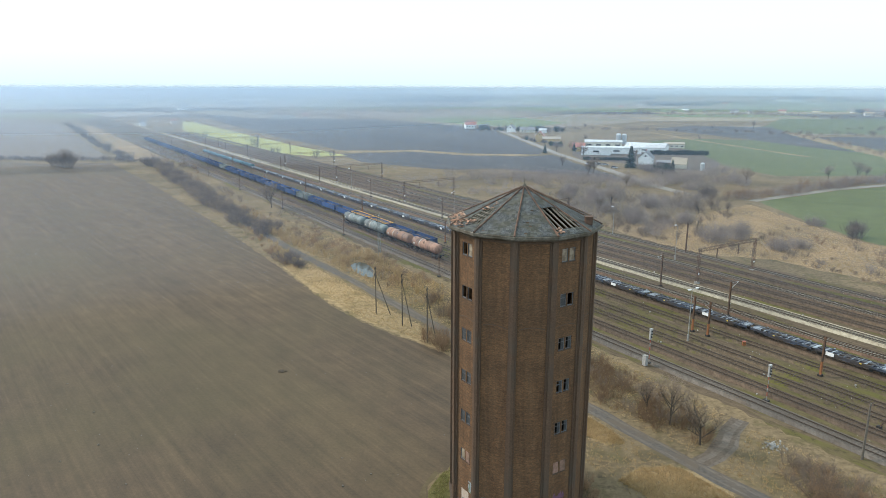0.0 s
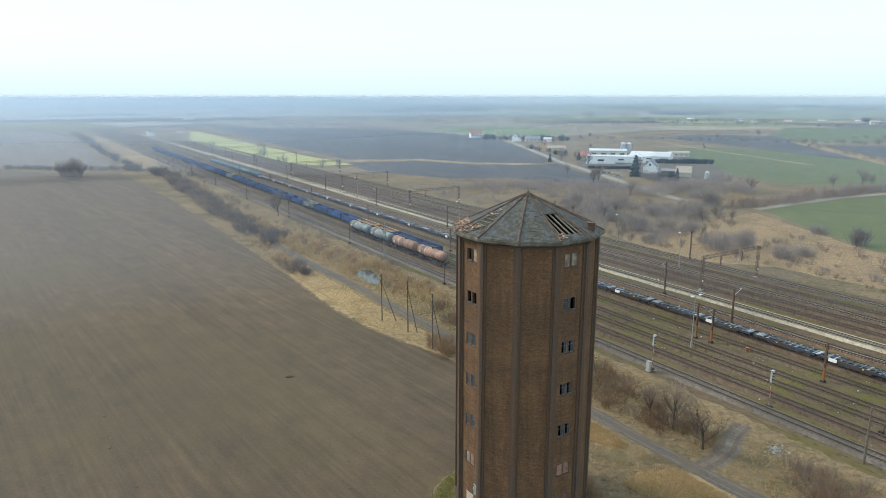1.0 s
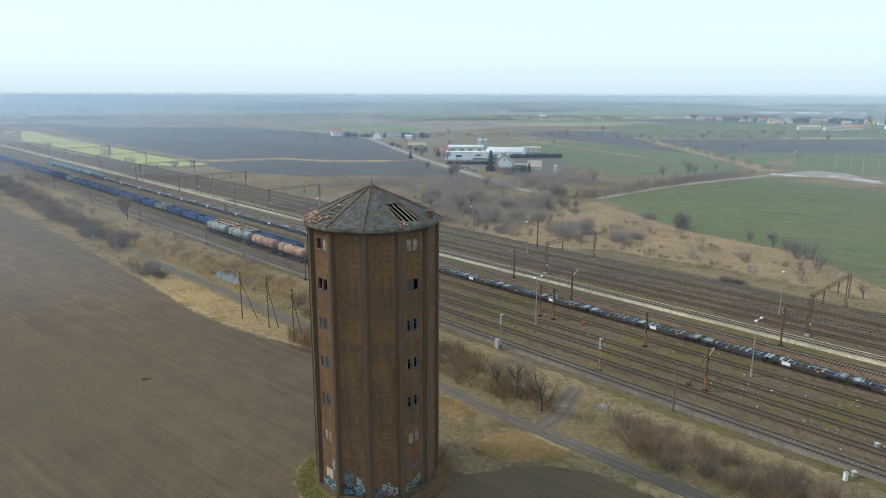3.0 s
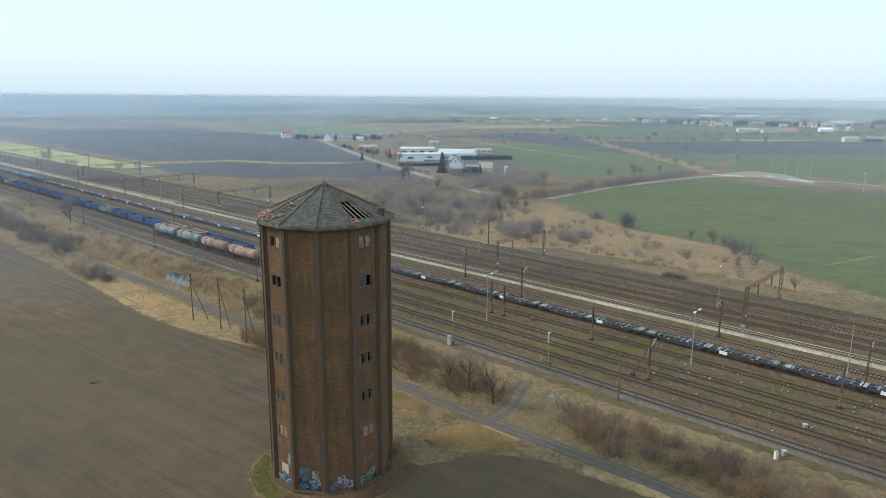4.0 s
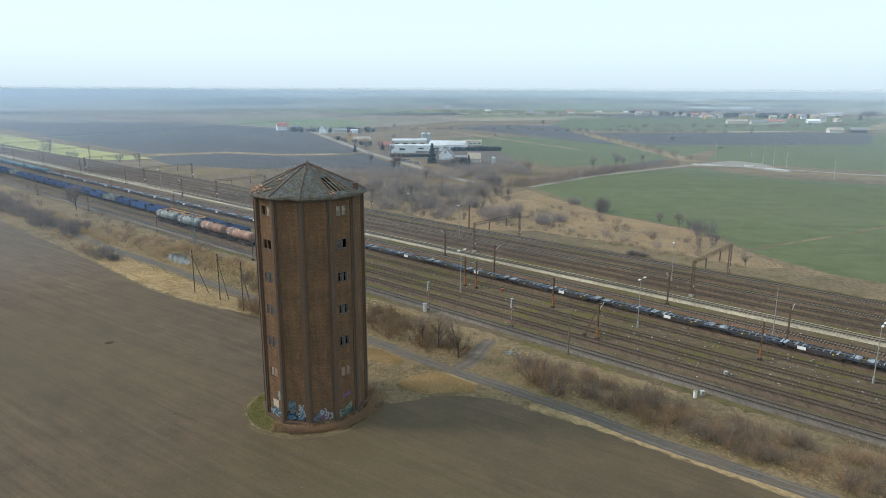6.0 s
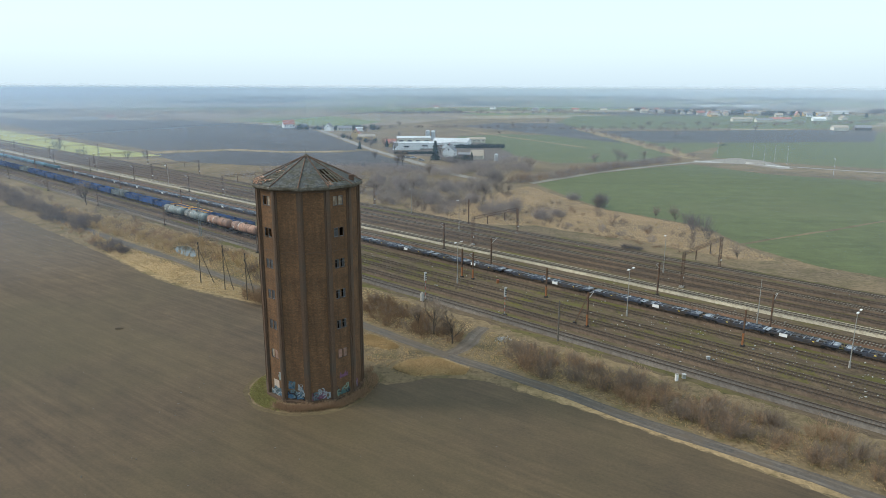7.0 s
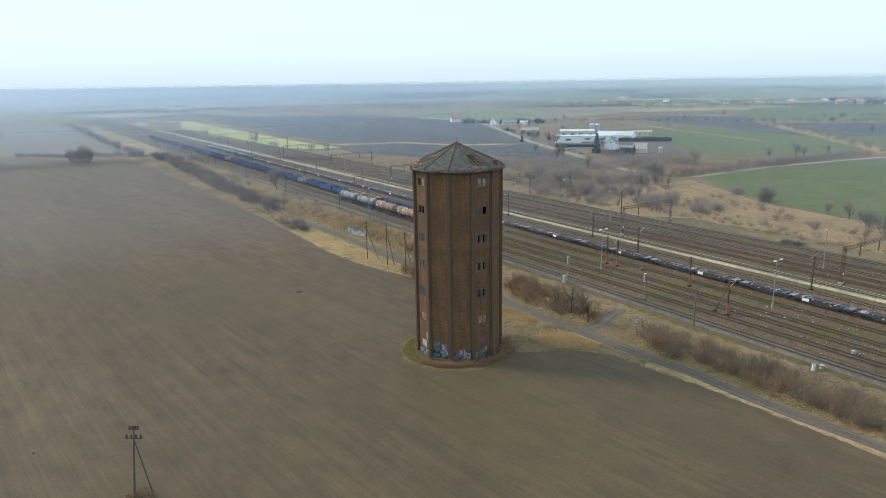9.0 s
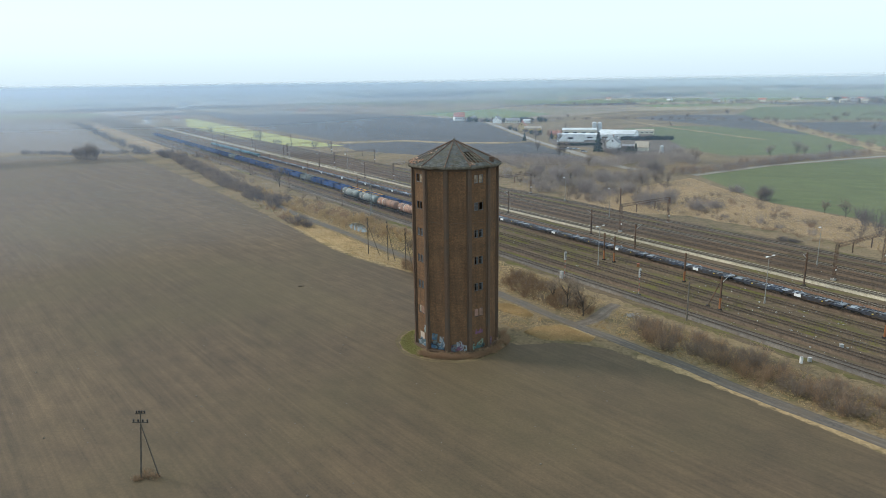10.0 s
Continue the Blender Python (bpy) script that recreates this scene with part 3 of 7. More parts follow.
ribbon("grass_bank_3", [(63, 1071), (128, 888), (175, 716), (199, 562), (217, 487), (228, 430)], 5, 0.013, M_STRAW, "pale grassy track across the fields", 1.2, 10)

# woods and a glowing painted-haze backdrop along the horizon
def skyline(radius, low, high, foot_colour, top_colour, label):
    """Glowing backdrop at the plain's edge; haze is painted as emission, paler upwards."""
    ma = bpy.data.materials.new("painted far haze")
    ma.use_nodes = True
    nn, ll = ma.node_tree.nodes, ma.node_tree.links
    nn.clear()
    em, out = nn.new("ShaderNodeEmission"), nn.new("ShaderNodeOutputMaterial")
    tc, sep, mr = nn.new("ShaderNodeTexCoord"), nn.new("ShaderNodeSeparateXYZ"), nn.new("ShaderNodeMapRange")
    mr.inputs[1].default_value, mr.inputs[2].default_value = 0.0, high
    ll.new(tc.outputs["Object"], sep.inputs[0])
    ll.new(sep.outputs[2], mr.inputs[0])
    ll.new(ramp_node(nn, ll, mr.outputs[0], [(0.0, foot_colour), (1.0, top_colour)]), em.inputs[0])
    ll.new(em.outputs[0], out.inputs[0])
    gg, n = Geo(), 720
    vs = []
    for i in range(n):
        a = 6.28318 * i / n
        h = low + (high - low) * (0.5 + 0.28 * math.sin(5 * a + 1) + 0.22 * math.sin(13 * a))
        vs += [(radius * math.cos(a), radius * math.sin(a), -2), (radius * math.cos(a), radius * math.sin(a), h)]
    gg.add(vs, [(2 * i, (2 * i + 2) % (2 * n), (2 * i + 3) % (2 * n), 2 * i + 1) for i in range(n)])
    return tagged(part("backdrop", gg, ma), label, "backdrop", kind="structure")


skyline(4600, 50, 54, (0.36, 0.48, 0.56), (0.86, 0.97, 1.0), "glowing backdrop ring painted as horizon haze")


def far_wood(radius, seed, share, high):
    """Broken belts of far woodland: a bumpy crown line, many small lobes deep, with wide gaps."""
    r = random.Random(seed)
    gg, n = Geo(), 1400
    a, left, on, h = 0.0, 0, False, high
    for i in range(n):
        if left <= 0:
            on = r.random() < share
            left = r.randint(8, 60)
        left -= 1
        a = 0.2 + 2.6 * i / n
        if on:
            h = min(high, max(0.45 * high, h + r.uniform(-0.22, 0.22) * high))
            w = radius * 2.6 / n * 0.9
            p = Vector((radius * math.cos(a), radius * math.sin(a), 0))
            gg.lathe([(w * 0.5, 0.0), (w, h * 0.45), (w * 0.8, h * 0.8), (w * 0.2, h)], 5, Matrix.Translation(p * (1 + r.uniform(-0.004, 0.004))))
    return tagged(part("far_wood", gg, M_WOODLAND), "belt of far leafless woodland in haze", "woodland", kind="stuff")


for args in ((1900, 5, 0.16, 8), (2350, 8, 0.22, 10), (2900, 9, 0.30, 12), (3500, 11, 0.30, 15)):
    far_wood(*args)


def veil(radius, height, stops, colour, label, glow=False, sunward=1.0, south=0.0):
    """A thin round sheet standing in for haze: part clear, part lit like mist, or glowing. stops: (share of its height,
    opacity).
    """
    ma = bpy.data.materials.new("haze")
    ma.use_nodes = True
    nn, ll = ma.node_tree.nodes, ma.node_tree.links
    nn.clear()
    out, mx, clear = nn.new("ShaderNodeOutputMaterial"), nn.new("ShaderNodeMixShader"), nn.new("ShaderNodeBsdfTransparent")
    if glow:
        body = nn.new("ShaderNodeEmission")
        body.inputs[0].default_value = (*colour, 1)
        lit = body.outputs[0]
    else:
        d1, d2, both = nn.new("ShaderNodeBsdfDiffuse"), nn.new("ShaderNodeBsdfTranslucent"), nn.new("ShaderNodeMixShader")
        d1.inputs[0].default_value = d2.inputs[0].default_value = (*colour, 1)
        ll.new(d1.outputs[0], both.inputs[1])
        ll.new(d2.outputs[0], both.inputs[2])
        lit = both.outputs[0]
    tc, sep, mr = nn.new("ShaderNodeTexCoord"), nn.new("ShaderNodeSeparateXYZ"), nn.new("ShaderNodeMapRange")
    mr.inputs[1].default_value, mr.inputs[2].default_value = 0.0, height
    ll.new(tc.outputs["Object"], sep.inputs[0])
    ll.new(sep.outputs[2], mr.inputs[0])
    # opacity raised on the sunward side, to imitate brighter haze there
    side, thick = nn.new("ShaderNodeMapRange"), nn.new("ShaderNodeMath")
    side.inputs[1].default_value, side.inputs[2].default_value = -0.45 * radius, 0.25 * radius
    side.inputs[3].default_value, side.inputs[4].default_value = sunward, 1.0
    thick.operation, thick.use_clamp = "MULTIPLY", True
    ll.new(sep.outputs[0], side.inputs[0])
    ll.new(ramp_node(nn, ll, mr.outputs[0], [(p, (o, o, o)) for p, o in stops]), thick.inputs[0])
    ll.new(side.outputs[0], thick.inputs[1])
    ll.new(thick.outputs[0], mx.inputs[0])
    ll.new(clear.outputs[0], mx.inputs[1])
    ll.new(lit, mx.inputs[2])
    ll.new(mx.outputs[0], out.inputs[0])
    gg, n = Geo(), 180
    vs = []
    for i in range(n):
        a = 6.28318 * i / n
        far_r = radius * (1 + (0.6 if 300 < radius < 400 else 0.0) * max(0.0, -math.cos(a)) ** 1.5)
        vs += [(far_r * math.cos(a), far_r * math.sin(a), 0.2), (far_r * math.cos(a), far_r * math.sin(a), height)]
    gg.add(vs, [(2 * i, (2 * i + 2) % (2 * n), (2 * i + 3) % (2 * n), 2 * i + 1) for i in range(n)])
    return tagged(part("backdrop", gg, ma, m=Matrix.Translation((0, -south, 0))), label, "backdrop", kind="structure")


# added sheets imitate distance haze; the outermost one emits its colour
veil(330, 49.2, [(0.0, 0.02), (0.08, 0.05), (0.30, 0.10), (0.5, 0.165), (0.62, 0.215), (0.70, 0.26), (0.78, 0.315), (0.86, 0.37), (0.92, 0.40), (0.965, 0.39), (0.985, 0.2), (1.0, 0.0)], (0.62, 0.78, 1.0), "translucent sheet standing in for ground haze", sunward=2.2)
veil(150, 49.2, [(0.0, 0.0), (0.08, 0.025), (0.25, 0.055), (0.4, 0.075), (0.6, 0.09), (0.92, 0.10), (0.965, 0.09), (0.985, 0.04), (1.0, 0.0)], (0.58, 0.73, 1.0), "faint bluish sheet standing in for near haze", sunward=1.05, south=60)
veil(1650, 56.0, [(0.0, 0.26), (0.27, 0.36), (0.54, 0.50), (0.72, 0.65), (0.83, 0.72), (0.855, 0.66), (0.88, 0.42), (0.93, 0.14), (1.0, 0.0)], (0.74, 0.87, 1.0), "pale translucent sheet standing in for far haze", sunward=1.15)
veil(4650, 430, [(0.0, 0.85), (0.1, 0.85), (0.3, 0.6), (0.6, 0.22), (1.0, 0.0)], (0.64, 0.80, 0.92), "glowing blue sheet standing in for low sky haze", True)

# ---------------------------------------------------------------- lanes, roads, pond
LANE_1 = [(-108.9, 191.2), (-89.1, 159.9), (-67.5, 129.9), (-51.9, 109.3), (-38.2, 91.8), (-21.7, 69.2), (-11, 54.9), (1.5, 38.6), (11.2, 25.3), (17, 17.2), (23.7, 8), (29.5, 0.9), (37.2, -8.7), (47.7, -23.4), (59.3, -37.5), (86.9, -73.8)]
ribbon("lane_1", LANE_1, 2.7, 0.024, M_PATH,
       "grey cinder lane between field and railway", 0.25)
for side in (-0.72, 0.72):
    ribbon("wheel_track", [(x + side * 0.81, y + side * 0.59) for x, y in LANE_1[4:]], 0.55, 0.029, M_BALLAST_G, "pale worn wheel track of the cinder lane", 0.14)
LANE_2 = [(24.2, 8.2), (27.2, 10.4), (29.8, 13.6), (31.8, 17.4), (34.6, 21)]
ribbon("lane_2", LANE_2, 2.9, 0.017, M_BALLAST_G, "worn grey dirt ramp up to the railway", 0.5)
for side in (-0.8, 0.8):
    ribbon("lane_2", [(x + side * 0.8, y - side * 0.6) for x, y in LANE_2], 0.8, 0.022, M_RUT, "dark wheel rut of the dirt ramp", 0.22)
sheet("grass_patch_6", [(16.4, 10.2), (18.6, 11.2), (20.9, 11.6), (23.2, 9.6), (22.2, 8.6), (19.6, 9.0), (17.2, 8.4)], 0.019, M_RIM_SOIL, "pale worn turning patch beside the lane", 0.8, 0.35)
ribbon("lane_3", [(132.6, 79.7), (154.5, 86.6), (180.8, 94.7), (248, 118.2), (453, 190.2)], 1.7, 0.014, M_GROUND, "worn dirt lane through the green field", 0.4)
ribbon("road_1", [(-170.9, 967), (-92.9, 883), (-26.4, 798), (12.8, 713), (32, 574), (50.4, 436), (69.9, 341), (81, 275), (88.8, 250)], 6.0, 0.02, M_ROAD, "pale country road to the farm", 0.3, 10)
ribbon("road_2", [(113.3, 227), (167.5, 266), (215, 290), (250, 306), (283, 297), (322, 249), (427, 154.7), (556, 66.8)], 4.5, 0.014, M_ROAD, "pale farm road beside the green field", 0.4, 8)
sheet("farm_yard", [(60, 420), (63, 396), (92, 372), (108, 340), (130, 336), (150, 380), (160, 470), (150, 520), (72, 520), (62, 450)], 0.009, M_RUT, "dark trodden earth yard of the farm", 8, 1.0)
ribbon("road_4", [(-59.8, 929), (-172.9, 1066), (-286, 1160)], 6, 0.014, M_ROAD, "pale road in the far fields", 0.5, 20)
sheet("pavement_1", [(255, 312), (300, 330), (309, 311), (296, 262), (288, 262), (281, 293), (264, 301)], 0.02, M_ROAD, "pale gravelled loading yard", 6, 0.8)
sheet("pavement_2", [(261, 318), (275, 306), (271, 299), (258, 311)], 0.03, M_SLAB, "bright concrete slab of the loading yard", 4, 0.4)
sheet("pavement_3", [(285, 296), (296, 268), (300, 270), (292, 297)], 0.03, M_SLAB, "bright concrete slab of the loading yard", 4, 0.4)
sheet("puddle", [(73.2, 0.6), (74.6, 0.4), (76.0, -1.4), (75.8, -2.4), (74.4, -1.8), (73.0, -0.4)], 0.012, M_WATER, "shallow puddle reflecting sky among the sidings", 0.8, 0.15)
pond_pts = [(-41.4, 107.0), (-39.2, 109.8), (-36.6, 107.6), (-34.0, 101.8), (-31.9, 95.2), (-33.2, 93.6), (-36.4, 96.4), (-39.4, 101.0)]
sheet("water", pond_pts, 0.014, M_WATER, "small still pond reflecting the pale sky", 1.5, 0.3)

# ---------------------------------------------------------------- railway
TH = radians(-54.0)
U2, N2 = Vector((math.cos(TH), math.sin(TH), 0)), Vector((-math.sin(TH), math.cos(TH), 0))
RAILWAY = Matrix(((U2.x, N2.x, 0, 0), (U2.y, N2.y, 0, 0), (0, 0, 1, 0), (0, 0, 0, 1)))   # x along the line, y across it


def at(u, n, z=0.0, turn=0.0):
    return RAILWAY @ Matrix.Translation((u, n, z)) @ Matrix.Rotation(radians(turn), 4, "Z")


g = Geo()
edge_a = [(-1120 + 1.5 * i, 42.8 + rng.uniform(-0.6, 0.6) + 0.5 * math.sin(i * 0.13)) for i in range(880)]
edge_b = [(-1120 + 1.5 * i, 125 - 38 * max(0.0, min(1.0, (-690 - (-1120 + 1.5 * i)) / 160)) + rng.uniform(-0.7, 0.7) + 0.8 * math.sin(i * 0.07)) for i in range(880)]
g.add([RAILWAY @ Vector((u, n, 0.006)) for u, n in edge_a] + [RAILWAY @ Vector((u, n, 0.006)) for u, n in edge_b],
      [(i, i + 1, 880 + i + 1, 880 + i) for i in range(879)])
tagged(part("railway_yard", g, M_YARD), "broad mossy cinder bed of a railway yard", "railway yard", kind="structure")

RAIL_Z = 0.46


def railway_track(n, ballast, sleeper, label, height=0.26, u0=-760, u1=190, rails=True, width=3.2, near=(-230, 150)):
    """Ballast bank, sleepers and two rails; built along x in the line's own axes."""
    th = thing("railway_track", label, "railway track", "parallel tracks", "structure", at(0, n))
    gb = Geo()
    steps = 160
    prof = [(-width / 2 - 0.5, 0.0), (-width / 2, height), (width / 2, height), (width / 2 + 0.5, 0.0)]
    vs = []
    for i in range(steps + 1):
        u = u0 + (u1 - u0) * i / steps
        for py, pz in prof:
            vs.append((u, py + (rng.uniform(-0.18, 0.18) if pz == 0 else 0), pz + 0.008))
    gb.add(vs, [(4 * i + j, 4 * i + 4 + j, 4 * i + 5 + j, 4 * i + 1 + j) for i in range(steps) for j in range(3)])
    part("ballast", gb, ballast, th)
    gs = Geo()
    u = near[0]
    while u < near[1]:
        gs.box((u, rng.uniform(-0.04, 0.04), height + (0.07 if sleeper is M_SLEEP_C else -0.035)), (0.26, 2.5, 0.12))
        u += 0.62
    tagged(part("sleepers", gs, sleeper, th), kind="stuff")
    if rails:
        for s in (-0.75, 0.75):
            gr = Geo()
            gr.box(((u0 + u1) / 2, s, height + 0.17), (u1 - u0, 0.14, 0.03))
            gr.box(((u0 + u1) / 2, s, height + 0.235), (u1 - u0, 0.07, 0.11))
            part("rail", gr, M_RAIL, th)
    return th


TRACKS = [(47.2, M_BALLAST_G, M_SLEEP_G, "grey-ballasted running track beside the dry verge"), (52.9, M_BALLAST, M_SLEEP_W, "brown siding with the tank wagons"),
          (58.4, M_YARD, M_SLEEP_W, "overgrown siding with the blue wagons"), (62.8, M_YARD, M_SLEEP_W, "mossy overgrown siding"), (69.5, M_YARD, M_SLEEP_W, "brown mossy siding beside the flat wagons"),
          (75.3, M_BALLAST, M_SLEEP_W, "siding under the flat wagons"), (83.8, M_BALLAST_R, M_SLEEP_C, "rust-brown track on concrete sleepers"), (92.0, M_BALLAST_P, M_SLEEP_C, "main track on pale fresh ballast"),
          (98.6, M_BALLAST, M_SLEEP_W, "dark brown yard track"), (103.6, M_BALLAST, M_SLEEP_W, "dark brown yard track"), (108.2, M_BALLAST, M_SLEEP_C, "yard track on pale sleepers"),
          (113.6, M_BALLAST, M_SLEEP_W, "dark brown yard track"), (120.4, M_BALLAST, M_SLEEP_C, "outermost track on pale sleepers")]
for n, bal, slp, lab in TRACKS:
    railway_track(n, bal, slp, lab, height=0.12 if bal is M_YARD else 0.26, u0=-1090 if n < 80 else -900 if n < 95 else -720, width=4.3 if bal is M_BALLAST_P else 3.2)

# ---------------------------------------------------------------- the water tower
SIDES = 12
R_WALL, R_EAVE = 8.08, 8.58
Z_EAVE, Z_APEX = 33.95, 37.86
PHI0 = -8.9                                   # a corner points this way, in degrees from -y towards +x
FACE_W = 2 * R_WALL * math.sin(math.pi / SIDES)
APO = R_WALL * math.cos(math.pi / SIDES)
tower = thing("water_tower", "tall derelict twelve-sided brown brick water tower with broken roof", "water tower", m=Matrix.Translation((0.12, 0, 0)))
WROWS = [31.7, 26.9, 22.05, 17.2, 12.3, 7.5]


def face_matrix(phi):
    """x to the right along the face as seen from outside, y up, z outwards; the origin at the foot of the face's middle."""
    p = radians(phi)
    tx, nx = Vector((math.cos(p), math.sin(p), 0)), Vector((math.sin(p), -math.cos(p), 0))
    m = Matrix.Identity(4)
    for r in range(3):
        m[r][0], m[r][1], m[r][2] = tx[r], (0, 0, 1)[r], nx[r]
    return Matrix.Translation(nx * (APO - 0.12)) @ m


def holed_panel(w0, w1, h0, h1, holes, zf, zb):
    """A wall slab from x w0..w1, y h0..h1, front at z zf and back at zb, with oblong holes (x0, x1, y0, y1) through it."""
    gg = Geo()
    xs = sorted({w0, w1, *[h[0] for h in holes], *[h[1] for h in holes]})
    ys = sorted({h0, h1, *[h[2] for h in holes], *[h[3] for h in holes]})
    def solid(i, j):
        if not (0 <= i < len(xs) - 1 and 0 <= j < len(ys) - 1):
            return False
        cx, cy = (xs[i] + xs[i + 1]) / 2, (ys[j] + ys[j + 1]) / 2
        return not any(a < cx < b and c < cy < d for a, b, c, d in holes)
    for i in range(len(xs) - 1):
        for j in range(len(ys) - 1):
            if not solid(i, j):
                continue
            a, b, c, d = xs[i], xs[i + 1], ys[j], ys[j + 1]
            gg.add([(a, c, zf), (b, c, zf), (b, d, zf), (a, d, zf)], [(0, 1, 2, 3)])
            gg.add([(a, c, zb), (b, c, zb), (b, d, zb), (a, d, zb)], [(3, 2, 1, 0)])
            for ok, p, q in ((solid(i - 1, j), (a, c), (a, d)), (solid(i + 1, j), (b, d), (b, c)), (solid(i, j - 1), (b, c), (a, c)), (solid(i, j + 1), (a, d), (b, d))):
                if not ok:
                    gg.add([(*p, zf), (*q, zf), (*q, zb), (*p, zb)], [(0, 1, 2, 3)])
    return gg


def add_face_uv(ob):
    """Metres along the face and up it, for the brick courses."""
    me = ob.data
    uv = me.uv_layers.new(name="UVMap")
    for lp in me.loops:
        co = me.vertices[lp.vertex_index].co
        uv.data[lp.index].uv = (co.x + co.z, co.y)


def window_holes(lower):
    hs = []
    for zc in WROWS:
        for a, b in ((-0.92, -0.08), (0.08, 0.92)):
            hs.append((a, b, zc - 0.70, zc + 0.70))
    if lower:
        hs.append((-0.75, 0.75, 0.3, 3.1))
    return hs


def face_window(fm, zc, style, parent):
    """Two lights with a frame each; style says what fills them: 'b' board, 'g' dusty pane, 'o' open, 'p' infill, 'h' half-open casement."""
    win = part("window", Geo().box((0, zc - 0.735, -0.19), (1.95, 0.07, 0.10)), M_PIER, parent, "double window", fm)
    for side, st in zip((-1, 1), style):
        x0 = 0.50 * side
        gf = Geo()
        for sx in (-0.385, 0.385):
            gf.box((x0 + sx, zc, -0.30), (0.07, 1.40, 0.08))
        for sy in (-0.665, 0.665):
            gf.box((x0, zc + sy, -0.30), (0.70, 0.07, 0.08))
        if st in "gh":
            gf.box((x0, zc + 0.22, -0.30), (0.70, 0.045, 0.06))
        part("window_frame", gf, M_WFRAME, win)
        if st == "b":
            part("board", Geo().box((x0, zc, -0.34), (0.72, 1.28, 0.03)), M_WBOARD, win)
        elif st == "g":
            part("pane", Geo().box((x0, zc, -0.31), (0.72, 1.28, 0.012)), M_WPANE, win)
        elif st == "h":
            part("pane", Geo().box((x0 + 0.17, zc, -0.31), (0.36, 1.28, 0.012)), M_WPANE, win)
        elif st == "p":
            part("infill", Geo().box((x0, zc, -0.25), (0.72, 1.28, 0.10)), M_WINFILL, win)


STYLES_R = ["bb", "go", "hh", "hh", "hh", "pp"]
STYLES_L = ["ob", "oo", "gg", "gg", "gg", "bp"]
for k in range(SIDES):
    phi = PHI0 + 15 + 30 * k
    fm = face_matrix(phi)
    glazed = k % 3 == 1
    hw = FACE_W / 2
    holes = window_holes(k == 10) if glazed else []
    wall = part("wall", holed_panel(-hw + 0.10, hw - 0.10, 0.0, Z_EAVE - 0.5, holes, -0.20, -0.62), M_BRICK, tower, m=fm)
    add_face_uv(wall)
    if glazed:
        for zc, st in zip(WROWS, STYLES_L if k == 10 else STYLES_R):
            face_window(fm, zc, st, tower)
    # flat arch of projecting bricks across the panel, and the frieze under the eaves
    ga = Geo()
    for i in range(10):
        a0, a1 = -1.35 + 0.27 * i, -1.35 + 0.27 * (i + 1)
        r0, r1 = 0.22 * (1 - (a0 / 1.35) ** 2), 0.22 * (1 - (a1 / 1.35) ** 2)
        ga.add([(a0, 23.9 + r0, -0.17), (a1, 23.9 + r1, -0.17), (a1, 24.0 + r1, -0.17), (a0, 24.0 + r0, -0.17),
                (a0, 23.9 + r0, -0.21), (a1, 23.9 + r1, -0.21), (a1, 24.0 + r1, -0.21), (a0, 24.0 + r0, -0.21)], [(0, 1, 2, 3), (4, 5, 1, 0), (3, 2, 6, 7)])
    part("arch_course", ga, M_PIER, tower, m=fm)
    part("frieze", Geo().box((0, Z_EAVE - 0.68, -0.13), (FACE_W - 0.1, 0.36, 0.12)), M_PIER, tower, m=fm)
    # stepped pier on the corner to the right of this face
    c = radians(PHI0 + 30 + 30 * k)
    cm = Matrix.Identity(4)
    tx, nx = Vector((math.cos(c), math.sin(c), 0)), Vector((math.sin(c), -math.cos(c), 0))
    for r in range(3):
        cm[r][0], cm[r][1], cm[r][2] = tx[r], nx[r], (0, 0, 1)[r]
    t15 = math.tan(math.pi / SIDES)
    gp = Geo()
    for half, outw in ((0.30, 0.06), (0.46, -0.17)):
        o = R_WALL + outw
        gp.prism([(-half, o - half * t15), (0, o), (half, o - half * t15), (half, o - half * t15 - 0.5), (0, o - 0.5), (-half, o - half * t15 - 0.5)][::-1], 0.0, Z_EAVE - 0.5 - (0.0 if half < 0.4 else 0.012))
    part("pier", gp, M_PIER, tower, m=cm)

# unseen floors added inside, so that no daylight crosses the shaft
for i, zf in enumerate((4.4, 10.0, 19.6, 29.2)):
    part("floor_slab", Geo().prism([(7.0 * math.cos(radians(30 * a - PHI0)), 7.0 * math.sin(radians(30 * a - PHI0))) for a in range(12)], zf, zf + 0.25), M_DARK, tower)
gt = Geo()
gt.lathe([(3.6, 29.5), (3.6, 31.2)], 24)
part("cistern", gt, M_DARK, tower)


def ring_point(r, k, z):
    a = radians(PHI0 + 30 * k)
    return Vector((r * math.sin(a), -r * math.cos(a), z))


# eaves cornice
gc = Geo()
prof = [(7.7, Z_EAVE - 0.52), (8.34, Z_EAVE - 0.50), (8.6, Z_EAVE - 0.30), (8.6, Z_EAVE - 0.02), (8.46, Z_EAVE + 0.03), (7.4, Z_EAVE - 0.02)]
vs = [ring_point(r, k, z) for k in range(SIDES) for r, z in prof]
n = len(prof)
gc.add(vs, [(k * n + i, ((k + 1) % SIDES) * n + i, ((k + 1) % SIDES) * n + (i + 1) % n, k * n + (i + 1) % n) for k in range(SIDES) for i in range(n)])
part("cornice", gc, M_CONC, tower, "weathered pale concrete cornice")


